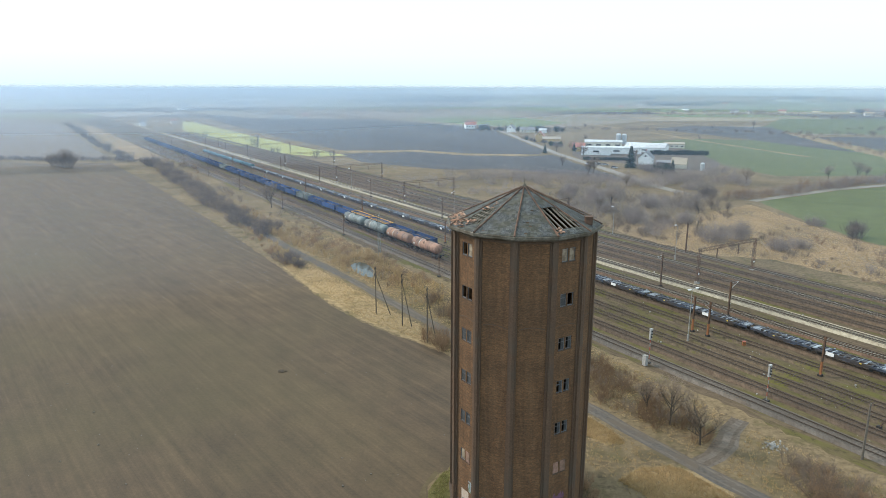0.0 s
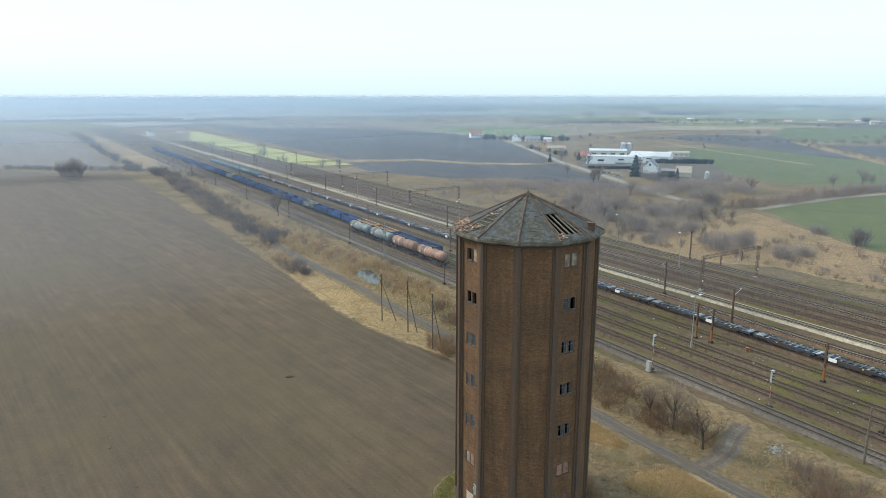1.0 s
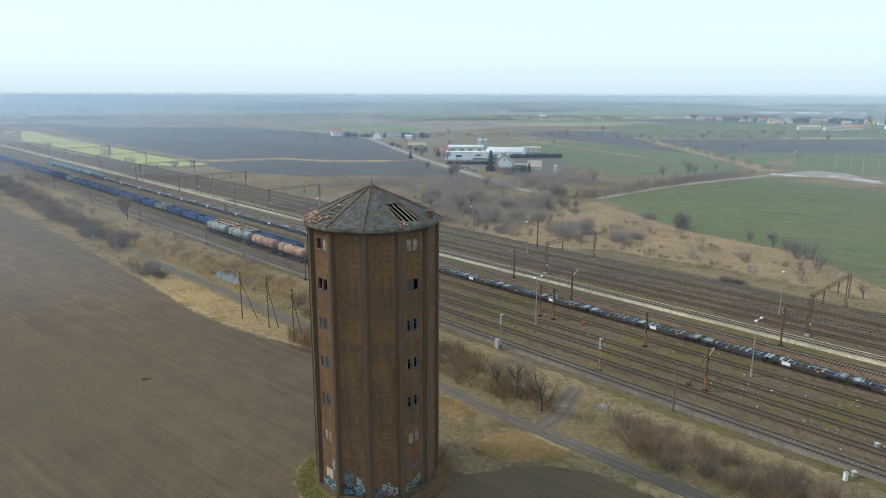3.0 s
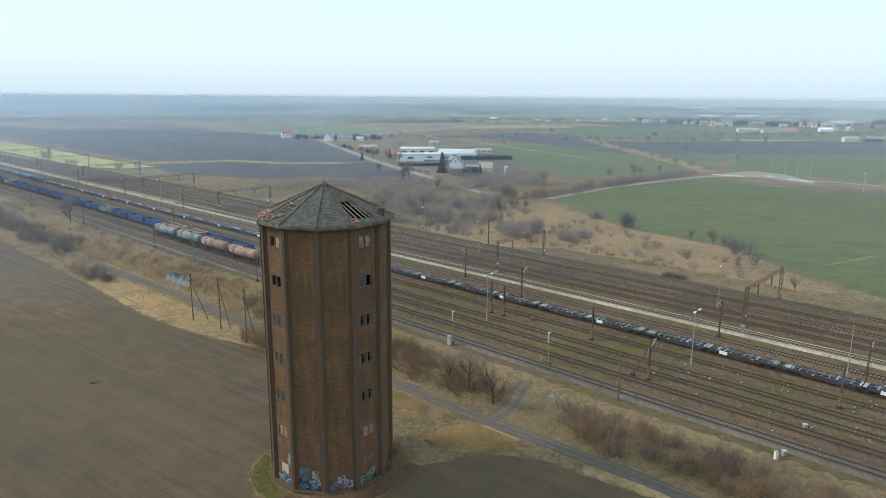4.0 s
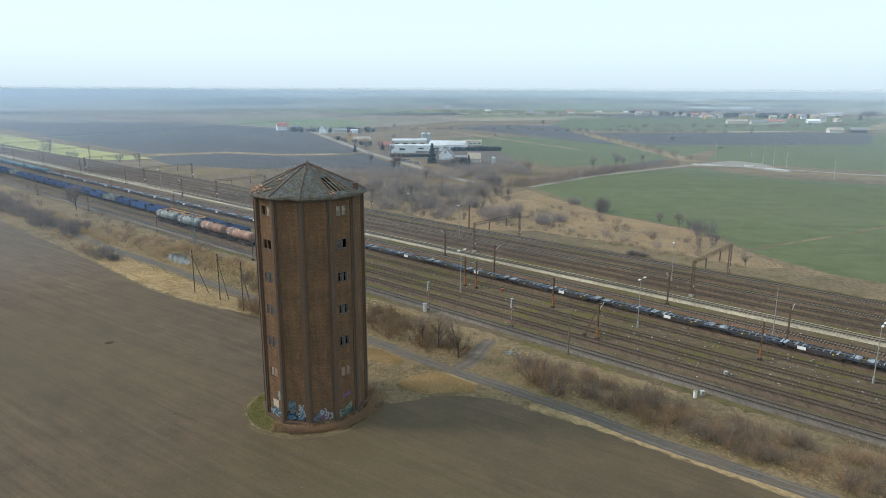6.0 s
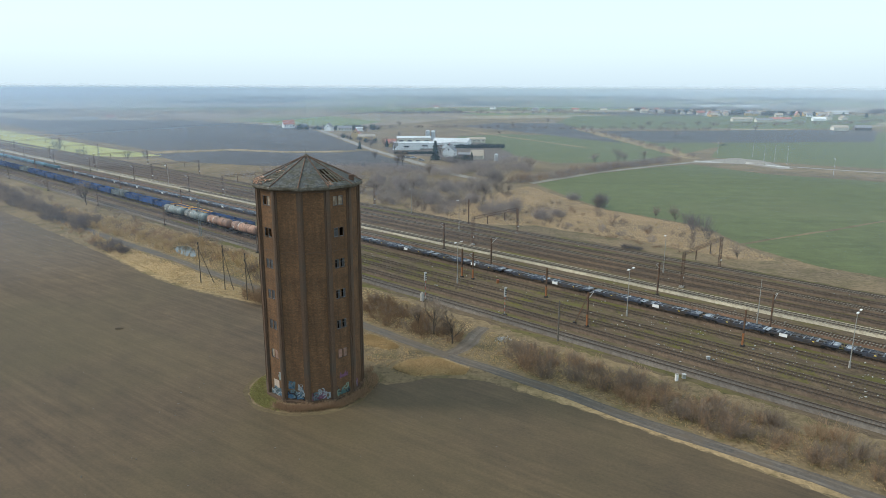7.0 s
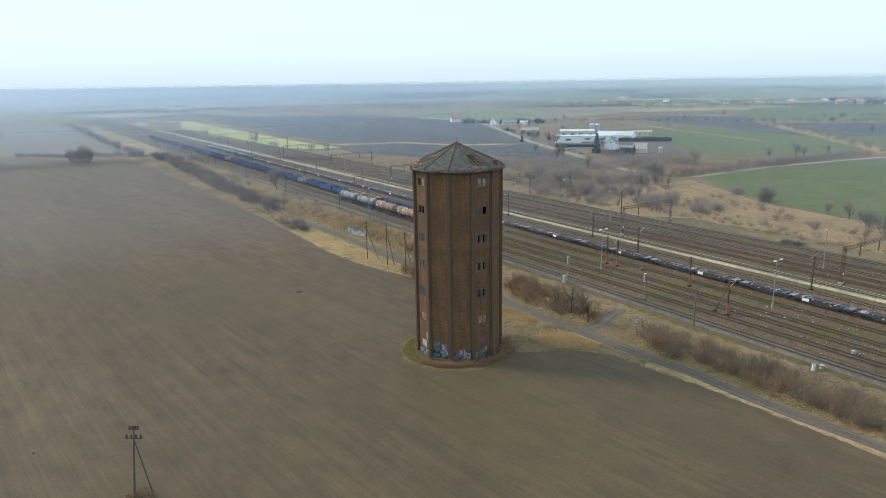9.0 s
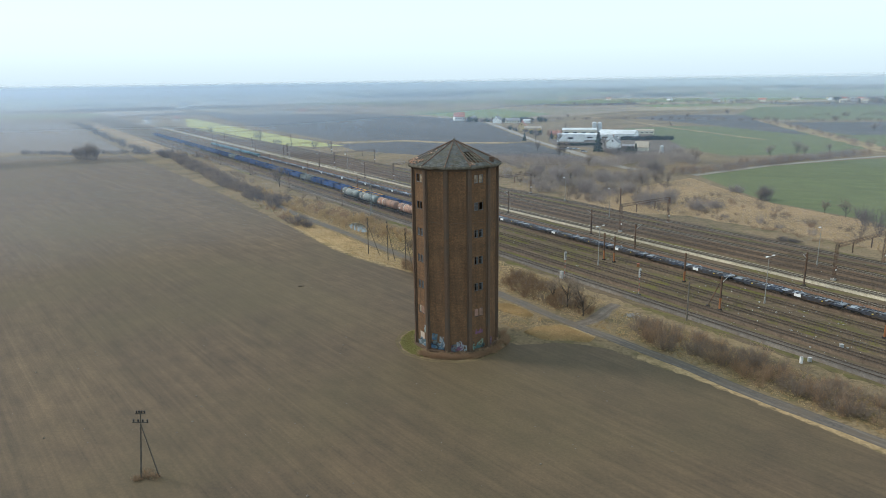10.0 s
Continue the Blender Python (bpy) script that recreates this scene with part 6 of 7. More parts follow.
def bush_mesh(seed, stems=22, wide=0.75, twig=0.030, upright=0.5, name="bush"):
    """A leafless shrub about 1 m high: stems from the foot, side shoots, fine twigs."""
    r = random.Random(seed)
    gg = Geo()
    for i in range(stems):
        a = r.uniform(0, 6.28318)
        foot = Vector((math.cos(a), math.sin(a), 0)) * r.uniform(0.02, 0.62) * wide
        lean = r.uniform(0.1, 1.0)
        d = Vector((math.cos(a) * lean * wide, math.sin(a) * lean * wide, r.uniform(upright, 1.0))).normalized()
        n = r.uniform(0.6, 1.05)
        tip = foot + d * n
        strip(gg, foot, tip, twig * 1.6, r)
        for j in range(7):
            f = r.uniform(0.2, 0.95)
            p = foot.lerp(tip, f)
            q = p + scatter_dir(d, 0.75, r) * r.uniform(0.18, 0.42)
            q.z = max(q.z, 0.03)
            strip(gg, p, q, twig, r)
            for k in range(4):
                p2 = p.lerp(q, r.uniform(0.2, 1.0))
                q2 = p2 + scatter_dir(d, 1.0, r) * r.uniform(0.08, 0.24)
                q2.z = max(q2.z, 0.02)
                strip(gg, p2, q2, twig * 0.7, r)
    return gg


def tree_parts(seed, spread=0.55, levels=4, kids=4, twig=0.0048):
    """A bare tree 1 m high: tapered trunk and limbs, and a crown of fine twigs."""
    r = random.Random(seed)
    wood, crown = Geo(), Geo()

    def grow(p, d, n, rad, level):
        q = p + d * n
        if level < 2:
            wood.tube(p, q, rad, rad * 0.6, 6, False)
        elif level == 2:
            wood.tube(p, q, rad, rad * 0.4, 4, False)
        else:
            strip(crown, p, q, twig * (1.6 if level == 3 else 1.0), r)
        if level >= levels + 1:
            return
        m = kids if level else kids + 4
        for i in range(m):
            f = r.uniform(0.25, 1.0) if level else 0.3 + 0.7 * (i + r.random()) / m
            s = p.lerp(q, f)
            e = scatter_dir(d + Vector((0, 0, 0.45)), (0.62 if level == 0 else spread) + 0.10 * level, r)
            e.z = max(e.z, 0.0 if level > 1 else 0.35)
            grow(s, e.normalized(), n * (r.uniform(0.55, 1.05) if level == 0 else r.uniform(0.45, 0.78)), rad * 0.5, level + 1)

    grow(Vector((0, 0, 0)), Vector((r.uniform(-0.06, 0.06), r.uniform(-0.06, 0.06), 1)).normalized(), 0.46, 0.020, 0)
    top = max(v[2] for v in crown.v)
    for gg in (wood, crown):
        gg.v = [(x / top, y / top, z / top) for x, y, z in gg.v]
    return wood, crown


def fir_parts(seed):
    r = random.Random(seed)
    wood, crown = Geo().tube((0, 0, 0), (0, 0, 0.95), 0.02, 0.004, 6), Geo()
    for t in range(15):
        z = 0.06 + 0.92 * t / 15
        rad = 0.24 * (1 - z) ** 0.85 + 0.012
        for i in range(15):
            a = 6.28318 * (i + r.random()) / 15
            p = Vector((0, 0, z + r.uniform(0, 0.04)))
            n = rad * r.uniform(0.7, 1.15)
            q = Vector((math.cos(a) * n, math.sin(a) * n, z - 0.05 * r.random()))
            strip(crown, p, q, 0.085, r)
            strip(crown, p.lerp(q, 0.4), q + Vector((r.uniform(-0.04, 0.04), r.uniform(-0.04, 0.04), 0.02)), 0.07, r)
    return wood, crown


BUSHES, REDS = [], []
for s in range(6):
    BUSHES.append(bush_mesh(100 + s, 20 + 2 * s, 0.6 + 0.08 * s, 0.016).mesh("bush"))
    BUSHES[-1].materials.append(M_TWIG)
for s in range(4):
    REDS.append(bush_mesh(200 + s, 22, 0.7 + 0.1 * s, 0.016).mesh("bush"))
    REDS[-1].materials.append(M_TWIG_R)
BIG, DARKS = [], []
for s in range(4):
    BIG.append(bush_mesh(400 + s, 56, 0.90 + 0.12 * s, 0.0058, 0.35).mesh("bush"))
    BIG[-1].materials.append(M_TWIG_L)
for s in range(3):
    DARKS.append(bush_mesh(450 + s, 34, 0.8, 0.013, 0.5).mesh("bush"))
    DARKS[-1].materials.append(M_TWIG_D)
EVERGREEN = []
for s in range(2):
    EVERGREEN.append(bush_mesh(350 + s, 40, 0.7, 0.05, 0.5).mesh("bush"))
    EVERGREEN[-1].materials.append(M_FIR)
REEDS = []
for s in range(3):
    REEDS.append(bush_mesh(300 + s, 14, 0.5, 0.02, 0.8).mesh("reed"))
    REEDS[-1].materials.append(M_REED)


def light_verts(mesh):
    v = np.zeros(len(mesh.vertices) * 3)
    mesh.vertices.foreach_get("co", v)
    return v.reshape(-1, 3)


def scrub(name, label, spots, material, category="scrub"):
    """Shrubs too many to count, as one mesh. spots: (unit mesh, x, y, height, width)."""
    cos = []
    for mesh, x, y, h, w in spots:
        a = vg.uniform(0, 6.28)
        c, s = math.cos(a), math.sin(a)
        p = light_verts(mesh)
        cos.append(np.stack([(p[:, 0] * c - p[:, 1] * s) * w + x, (p[:, 0] * s + p[:, 1] * c) * w + y, p[:, 2] * h - 0.02], 1))
    v = np.concatenate(cos)
    me = bpy.data.meshes.new(name)
    n = len(v)
    me.vertices.add(n)
    me.vertices.foreach_set("co", v.ravel())
    me.loops.add(n)
    me.loops.foreach_set("vertex_index", np.arange(n))
    me.polygons.add(n // 3)
    me.polygons.foreach_set("loop_start", np.arange(0, n, 3))
    me.polygons.foreach_set("loop_total", np.full(n // 3, 3))
    me.update()
    me.materials.append(material)
    return tagged(new(name, me), label, category, kind="stuff")


def plant(mesh, x, y, h, wide, label, name="bush", group=""):
    ob = new(name, mesh)
    ob.matrix_basis = Matrix.Translation((x, y, -0.02)) @ Matrix.Rotation(vg.uniform(0, 6.28), 4, "Z") @ Matrix.Diagonal((wide, wide, h, 1))
    return tagged(ob, label, name.replace("_", " "), group)


vg = random.Random(31)


def lane_gap(x, y):
    p, best = Vector((x, y, 0)), 99.0
    for lane in (LANE_1, LANE_2):
        for i in range(len(lane) - 1):
            a, b = Vector((*lane[i], 0)), Vector((*lane[i + 1], 0))
            f = max(0, min(1, (p - a).dot(b - a) / (b - a).length_squared))
            best = min(best, (p - a.lerp(b, f)).length)
    return best


def along(points, f):
    seg = [(Vector((*points[i], 0)), Vector((*points[i + 1], 0))) for i in range(len(points) - 1)]
    total = sum((b - a).length for a, b in seg)
    d = f * total
    for a, b in seg:
        n = (b - a).length
        if d <= n:
            return a.lerp(b, d / n), Vector((-(b - a).y, (b - a).x, 0)).normalized()
        d -= n
    return seg[-1][1], Vector((1, 0, 0))


def hedge(points, count, width, h0, h1, label, meshes, fat=1.15, group="", name="bush", joined=True):
    spots = []
    for i in range(count):
        p, s = along(points, (i + vg.random()) / count)
        p = p + s * vg.uniform(-width, width)
        h = vg.uniform(h0, h1)
        spots.append((vg.choice(meshes), p.x, p.y, h, h * vg.uniform(0.6, 0.95) * fat))
    settle_plants(spots, label, group, name, joined)


def inside(x, y, poly):
    c = False
    for i in range(len(poly)):
        (x1, y1), (x2, y2) = poly[i - 1], poly[i]
        if (y1 > y) != (y2 > y) and x < (x2 - x1) * (y - y1) / (y2 - y1) + x1:
            c = not c
    return c


def thicket(poly, count, h0, h1, label, meshes, fat=1.15, group="", name="bush", joined=True):
    xs, ys = [p[0] for p in poly], [p[1] for p in poly]
    spots = []
    while len(spots) < count:
        x, y = vg.uniform(min(xs), max(xs)), vg.uniform(min(ys), max(ys))
        if inside(x, y, poly) and not inside(x, y, pond_pts) and lane_gap(x, y) > 2.2:
            h = vg.uniform(h0, h1)
            spots.append((vg.choice(meshes), x, y, h, h * vg.uniform(0.6, 0.95) * fat))
    settle_plants(spots, label, group, name, joined)


def settle_plants(spots, label, group, name, joined):
    if not joined:
        for mesh, x, y, h, w in spots:
            plant(mesh, x, y, h, w, label, name, group)
        return
    by = {}
    for s in spots:
        by.setdefault(s[0].materials[0].name, []).append(s)
    for key, some in by.items():
        scrub("scrub", label, some, bpy.data.materials[key])


MIXED = BUSHES + REDS[:2]
# hedge between the big field and the railway verge
hedge([(-229, 362), (-196.7, 320), (-148.5, 246), (-114.8, 197.4), (-93, 166.2), (-75.4, 142.3)], 230, 4.2, 1.8, 4.4, "dense grey-brown leafless hedge shrub", DARKS + BUSHES[:3], 1.2, "field hedge")
hedge([(-337, 368), (-284, 356), (-252, 365), (-233, 360)], 46, 3, 2.0, 4.0, "dark leafless shrub of the far hedge", DARKS, 1.2, "far hedge")
hedge([(-236, 352), (-252, 380), (-288, 424), (-372, 541), (-491, 708), (-545, 780)], 64, 3, 2.4, 5.0, "grey leafless shrub beside the far railway", DARKS, 1.3, "far hedge")
hedge([(-109, 207), (-147, 268), (-208, 362), (-269, 460)], 55, 12, 1.5, 3.4, "russet leafless shrub on the railway verge", MIXED, 1.1, "verge shrubs")
# verge with pond, lane and poles
thicket([(-87.2, 170.6), (-61.7, 132.2), (-42.1, 106.4), (-24.6, 81.6), (-11, 63.2), (-12.8, 88.2), (-32.3, 115), (-63.7, 160.8), (-89.4, 194.2)], 46, 0.8, 2.0, "low grey shrub in dry verge grass", MIXED, 1.2, "verge shrubs")
thicket([(-48, 106.2), (-38.2, 121.2), (-28.4, 106.7), (-24.6, 90), (-32.4, 89.8), (-44.1, 102.1)], 90, 0.9, 2.2, "tall straw-yellow reeds round the pond", REEDS, 0.8, "pond reeds", "reed_clump", joined=True)
thicket([(-85.1, 147.3), (-61.6, 118.5), (-48, 102), (-53.8, 116.6), (-77.4, 151.8)], 34, 1.0, 2.2, "straw-yellow reed clump beside the lane", REEDS, 0.8, "lane reeds", "reed_clump", joined=True)
thicket([(-28.5, 89.9), (-16.8, 71.4), (-9, 67.4), (-12.8, 81.9), (-26.5, 98.3)], 24, 1.0, 2.6, "straw-yellow reed clump on the verge", REEDS, 0.8, "verge reeds", "reed_clump", joined=True)
thicket([(-17.9, 52.7), (-11.1, 43.5), (-8.2, 46.7), (-13, 56.9)], 11, 1.8, 3.0, "grey-brown shrub at the pole foot", REDS, 1.1, "pole shrubs")
thicket([(-14.8, 79.8), (-1.2, 63.4), (8.5, 49), (4.5, 44.8), (-9.1, 59.1), (-18.8, 73.4)], 30, 1.6, 3.2, "grey-brown leafless shrub on the verge", MIXED, 1.1, "verge shrubs")
hedge([(-61.6, 112.2), (-57.7, 106)], 5, 1.5, 2.4, 3.2, "dark grey round shrub beside the lane", DARKS, 1.3, "lane shrubs", joined=False)
thicket([(-84, 140), (-58, 103), (-50, 112), (-36, 98), (-21.2, 78.5), (-14, 70), (-14.7, 90), (-34.2, 115), (-55.8, 135), (-87.2, 174), (-106, 200)], 170, 0.9, 2.4, "tan withered reeds and weeds on the verge", REEDS + REDS[2:], 1.2, "verge reeds", joined=True)
hedge([(-55.6, 104.2), (-53.6, 102.4)], 4, 0.8, 2.2, 3.0, "dark grey round shrub beside the lane", DARKS, 1.1, "lane shrubs", joined=False)
# thicket between lane and near track, right of the tower
thicket([(9.3, 32.5), (14.1, 26.4), (21.9, 16.2), (26.7, 12.1), (29.7, 16.3), (25, 29.6), (19.2, 38.8), (13.4, 44.9)], 105, 0.9, 2.4, "russet leafless shrub in the verge thicket", REDS + BUSHES[:1], 1.2, "verge thicket")
thicket([(33.5, 4), (38.2, -5.1), (45.9, -16.3), (54.6, -26.4), (64.1, -38.5), (79.4, -58.7), (85.4, -54.7), (72.1, -34.5), (60.6, -18.2), (49.1, -4), (41.3, 5.1), (36.5, 9.2)], 220, 1.0, 3.1, "brown-grey leafless shrub along the lane", REDS + BUSHES[:4], 1.2, "lane thicket")
thicket([(37.5, 11.2), (49.1, -1), (60.7, -16.2), (68.3, -28.4), (64.3, -32.5), (50.9, -10.1), (41.3, 3.1)], 40, 0.7, 1.5, "low russet shrub on the dry bank", MIXED, 1.3, "bank shrubs")
hedge([(64, 396), (78, 395), (93, 394)], 34, 0.8, 1.6, 2.2, "dark green clipped hedge before the halls", EVERGREEN, 1.2)
thicket([(-12, 300), (60, 262), (84, 262), (90, 282), (62, 291), (30, 308)], 60, 2.5, 6.5, "tall grey leafless thicket below the dark field", BIG, 1.0)
# waste land beyond the yard
WASTE = [(31.9, 172.8), (49.6, 140.9), (71.6, 126.4), (93.4, 101.2), (86.5, 155), (96.2, 210), (102.9, 229), (63.9, 249), (37, 244), (12.3, 229)]
CLUMPS = [(51.4, 173.6, 12.0, 9.2), (66.0, 209.2, 13.9, 8.0), (69.6, 142.9, 11.3, 8.8), (79.3, 146.8, 8.1, 8.0), (86.3, 132.4, 7.3, 5.6), (43.2, 217.8, 12.8, 8.7), (34.9, 236.0, 9.5, 10.0),
          (69.0, 173.5, 7.8, 5.8), (93.6, 135.5, 6.0, 4.2), (96.6, 261.2, 9.2, 4.8), (91.0, 116.5, 4.1, 2.7), (99.3, 106.5, 2.9, 3.9), (102.9, 98.7, 3.9, 2.6), (107.7, 88.0, 2.9, 3.7), (115.3, 173.1, 6.5, 4.4), (53.7, 150.6, 4.0, 3.1)]
for x, y, wide, h in CLUMPS:
    k = 7 if wide > 5 else 2
    for i in range(k):
        a, d = 6.28 * (i + vg.random()) / k, wide * vg.uniform(0.1, 0.27)
        hh = h * vg.uniform(0.6, 0.95)
        plant(vg.choice(BIG), x + math.cos(a) * d, y + math.sin(a) * d, hh, wide * 0.26 + 0.5, "tall grey leafless shrub clump on the waste land", "bush", "waste land scrub")
for x, y, wide, h in ((96.6, 235.3, 11.3, 7.0), (118.7, 152.7, 8.4, 7.0)):
    for i in range(5):
        a = 1.257 * i
        plant(vg.choice(DARKS), x + math.cos(a) * wide * 0.2, y + math.sin(a) * wide * 0.2, h * vg.uniform(0.75, 1.0), wide * 0.3, "dense dark round shrub beside the straw grass", "bush", "dark shrubs")
thicket([(31.9, 172.8), (49.6, 146), (60, 152), (72, 178), (90, 205), (98, 226), (63.9, 249), (37, 244), (12.3, 229)], 75, 2.5, 6.0, "tall grey leafless thicket on the waste land", BIG, 1.0, "waste land scrub")
thicket(WASTE, 130, 1.0, 3.4, "grey leafless scrub on the waste land", BUSHES, 1.1, "waste land scrub", joined=True)
thicket([(71.7, 130.7), (101.3, 92.9), (120.9, 65.6), (127.6, 84.9), (114.8, 134.1), (107.6, 172.2), (92.7, 155.2)], 46, 1.0, 2.4, "low grey-brown shrub in straw grass", MIXED, 1.3, "waste land shrubs", joined=True)
hedge([(93.4, 101.2), (105.1, 82.3), (120.8, 61.4)], 14, 2, 0.8, 1.5, "low dark red bramble patch by the outer track", REDS, 2.2, "brambles")
hedge([(95, 82), (99.6, 78.5)], 8, 1, 0.9, 1.5, "low dark bramble patch by the outer track", DARKS, 2.0, "brambles")
hedge([(105, 231), (137.2, 251), (175.5, 278), (220, 303), (244, 316)], 90, 6, 2.4, 5.5, "grey and russet leafless shrub along the farm road", BIG + REDS[:2], 1.2, "road hedge")
thicket([(-12, 235), (12.2, 222), (43.1, 244), (64.2, 265), (44.4, 321), (13.1, 308), (-27.8, 317), (-48.1, 282)], 70, 2.0, 4.6, "grey leafless scrub beside the dark field", BIG, 1.2, "field scrub", joined=True)
thicket([(83, 268), (127, 264), (139.7, 327), (120.8, 339), (94.8, 324), (85.8, 300)], 56, 3.0, 6.5, "grey leafless shrub below the farm", BIG, 1.1, "farm scrub", joined=True)
hedge([(119.3, 439), (159.7, 436)], 26, 1.2, 2.6, 3.4, "clipped dark evergreen hedge shrub", EVERGREEN, 1.1, "farm hedge")
for x, y, h in ((-275, 573, 7.5), (-192, 472, 10), (-163, 428, 5), (-158, 424, 5), (-122, 391, 6), (-111, 397, 5.5), (-300, 590, 5)):
    plant(vg.choice(DARKS), x, y, h, h * 0.55, "dark round shrub beside the yellow crop", "bush", "far shrubs")
hedge([(330, 705), (317, 613), (303, 520), (289, 440), (268, 330)], 46, 8, 2.0, 4.5, "grey shrub on the grass bank", BUSHES, 1.2, "bank shrubs")

TREES = []
for s in range(4):
    w, c = tree_parts(500 + s, 0.50 + 0.06 * s)
    TREES.append((w.mesh("trunk"), c.mesh("crown")))
    TREES[-1][0].materials.append(M_BARK)
    TREES[-1][1].materials.append(M_TWIG)
FIRS = []
for s in range(2):
    w, c = fir_parts(600 + s)
    FIRS.append((w.mesh("trunk"), c.mesh("crown")))
    FIRS[-1][0].materials.append(M_BARK)
    FIRS[-1][1].materials.append(M_FIR)


def tree(x, y, h, label, kind=TREES, name="bare_tree", group="", wide=1.0):
    th = thing(name, label, "tree", group, m=Matrix.Translation((x, y, -0.05)) @ Matrix.Rotation(vg.uniform(0, 6.28), 4, "Z") @ Matrix.Diagonal((h * wide, h * wide, h, 1)))
    w, c = vg.choice(kind)
    part("trunk", w, M_BARK, th)
    part("crown", c, M_TWIG, th)
    return th


tree(23.7, 18.9, 8.6, "bare young tree in the verge thicket")
tree(26.3, 13.2, 9.4, "bare spreading tree beside the lane", wide=1.15)
tree(21.2, 22.7, 6.4, "bare young tree in the verge thicket")
tree(-91.2, 194.5, 12.5, "bare tree on the railway verge", wide=1.15)
for x, y, h in ((-266, 327, 11), (-260, 324, 12), (-255, 321, 9), (-271, 330, 9)):
    plant(vg.choice(DARKS), x, y, h * 0.85, 5.0, "large round leafless shrub at the field hedge", "bush", "field hedge")
tree(-264, 327, 14, "large bare tree at the field hedge", wide=1.3)
tree(-255, 322, 12, "large bare tree at the field hedge", wide=1.3)
tree(-273, 331, 11, "large bare tree at the field hedge", wide=1.2)
for x, y, h in ((128.8, 124.7, 6.0), (131.9, 116.1, 7.5), (116.2, 149.4, 6.0), (120.5, 155, 6.0), (120.8, 62.2, 5.5)):
    tree(x, y, h, "bare dark tree at the green field's edge", group="field edge trees", wide=1.15)
for x, y, h in ((134.7, 113, 5.0), (131.2, 102.8, 5.6), (132.6, 105.4, 5.2), (134.4, 101.0, 5.6), (128.1, 89.2, 4.6), (125.5, 93.0, 2.4)):
    plant(vg.choice(DARKS), x, y, h, h * 0.6, "dense dark shrub at the green field's edge", "bush", "field edge shrubs")
for x, y, h in ((130.8, 282, 10), (183, 305, 9), (201, 311, 11), (207, 313, 9), (229, 327, 8), (59, 322, 13), (54.6, 312, 12), (66.2, 265, 9), (96.3, 385, 10), (50.7, 451, 13), (64.8, 406, 14), (44.9, 356, 9)):
    tree(x, y, h, "bare grey tree near the farm", group="farm trees", wide=1.15)
for i in range(12):
    x, y = vg.uniform(20, 96), vg.uniform(140, 240)
    if inside(x, y, WASTE):
        tree(x, y, vg.uniform(5, 9), "bare grey tree in the waste land scrub", group="waste land trees", wide=1.2)
for x, y, h in ((85.3, 348, 14), (97.5, 322, 5), (101, 326, 6), (40.9, 440, 7), (64.7, 458, 7), (110.3, 346, 6), (11.9, 736, 6), (19.5, 714, 7)):
    tree(x, y, h, "dark green fir beside the farmhouses", FIRS, "fir_tree", "farm firs", 1.25)
for i in range(70):
    f = vg.random()
    tree(760 + 210 * f + vg.uniform(-60, 60), 1300 - 260 * f + vg.uniform(-110, 110), vg.uniform(7, 12), "dark tree between the village houses", FIRS if i % 3 else TREES, "garden_tree", "village trees", 1.6)
for i in range(30):
    a = vg.uniform(-0.3, 0.75)
    d = vg.uniform(520, 1300)
    x, y = d * math.sin(a), d * math.cos(a)
    if not (-600 < x < 30 and y < 960):
        tree(x, y, vg.uniform(6, 11), "lone bare tree among the far fields", group="far trees", wide=1.4)
hedge([(-15.7, 733), (6.2, 709), (50.4, 704), (83.8, 698)], 34, 6, 2.6, 6.0, "dark garden shrub by the road houses", EVERGREEN + BUSHES[:2], 1.2, "road gardens")
hedge([(32.2, 584), (47.7, 536), (59.9, 488)], 26, 4, 2.0, 4.0, "dark garden shrub by the road houses", EVERGREEN + BUSHES[:2], 1.2, "road gardens")
hedge([(770, 1400), (750, 1130), (800, 1060), (960, 1080), (1140, 1250)], 170, 40, 3.0, 7.0, "dark garden shrub in the village", DARKS + EVERGREEN, 1.3, "village gardens")
hedge([(73.5, 744), (187.1, 718), (350, 670), (493, 631)], 40, 10, 3.0, 6.0, "grey shrub along a far field edge", BUSHES, 1.4, "far hedges")
hedge([(-700, 1250), (-300, 1290), (160, 1230), (560, 1300)], 70, 90, 4, 9, "grey tree clump on the far plain", BUSHES, 2.2, "far tree rows")
hedge([(-900, 1900), (-300, 1960), (300, 1900), (1100, 1800)], 60, 200, 6, 13, "grey tree clump on the far plain", BUSHES, 2.6, "far tree rows")

hedge([(8.4, -4.5), (9.6, -1.5), (9.4, 2.5)], 16, 0.7, 0.9, 2.0, "dark leafless shrub against the tower foot", REDS, 0.9, "tower shrubs")
hedge([(-6.2, -7.6), (-3.6, -9.3), (-0.6, -9.7), (3.0, -9.2), (5.8, -7.6), (8.0, -4.6)], 150, 0.75, 0.35, 1.0, "brown withered weeds at the tower foot", REDS, 1.5, "tower weeds")
thicket([(94, 330), (104, 338), (108, 330), (98, 320)], 14, 2.0, 4.2, "dark evergreen shrub below the barn", EVERGREEN, 1.1, "farm scrub")
hedge([(65.5, 473), (68, 479)], 5, 1.5, 5.5, 7.5, "russet garden tree beside the halls", REDS, 0.8)
thicket([(86, 352), (96, 362), (112, 345), (106, 326), (92, 326)], 30, 2.0, 4.8, "grey leafless shrub round the farmhouse", BIG, 1.1, "farm scrub")
hedge([(1150, 1120), (1190, 1140)], 14, 10, 7, 12, "dark tree clump beyond the village", DARKS, 1.0)
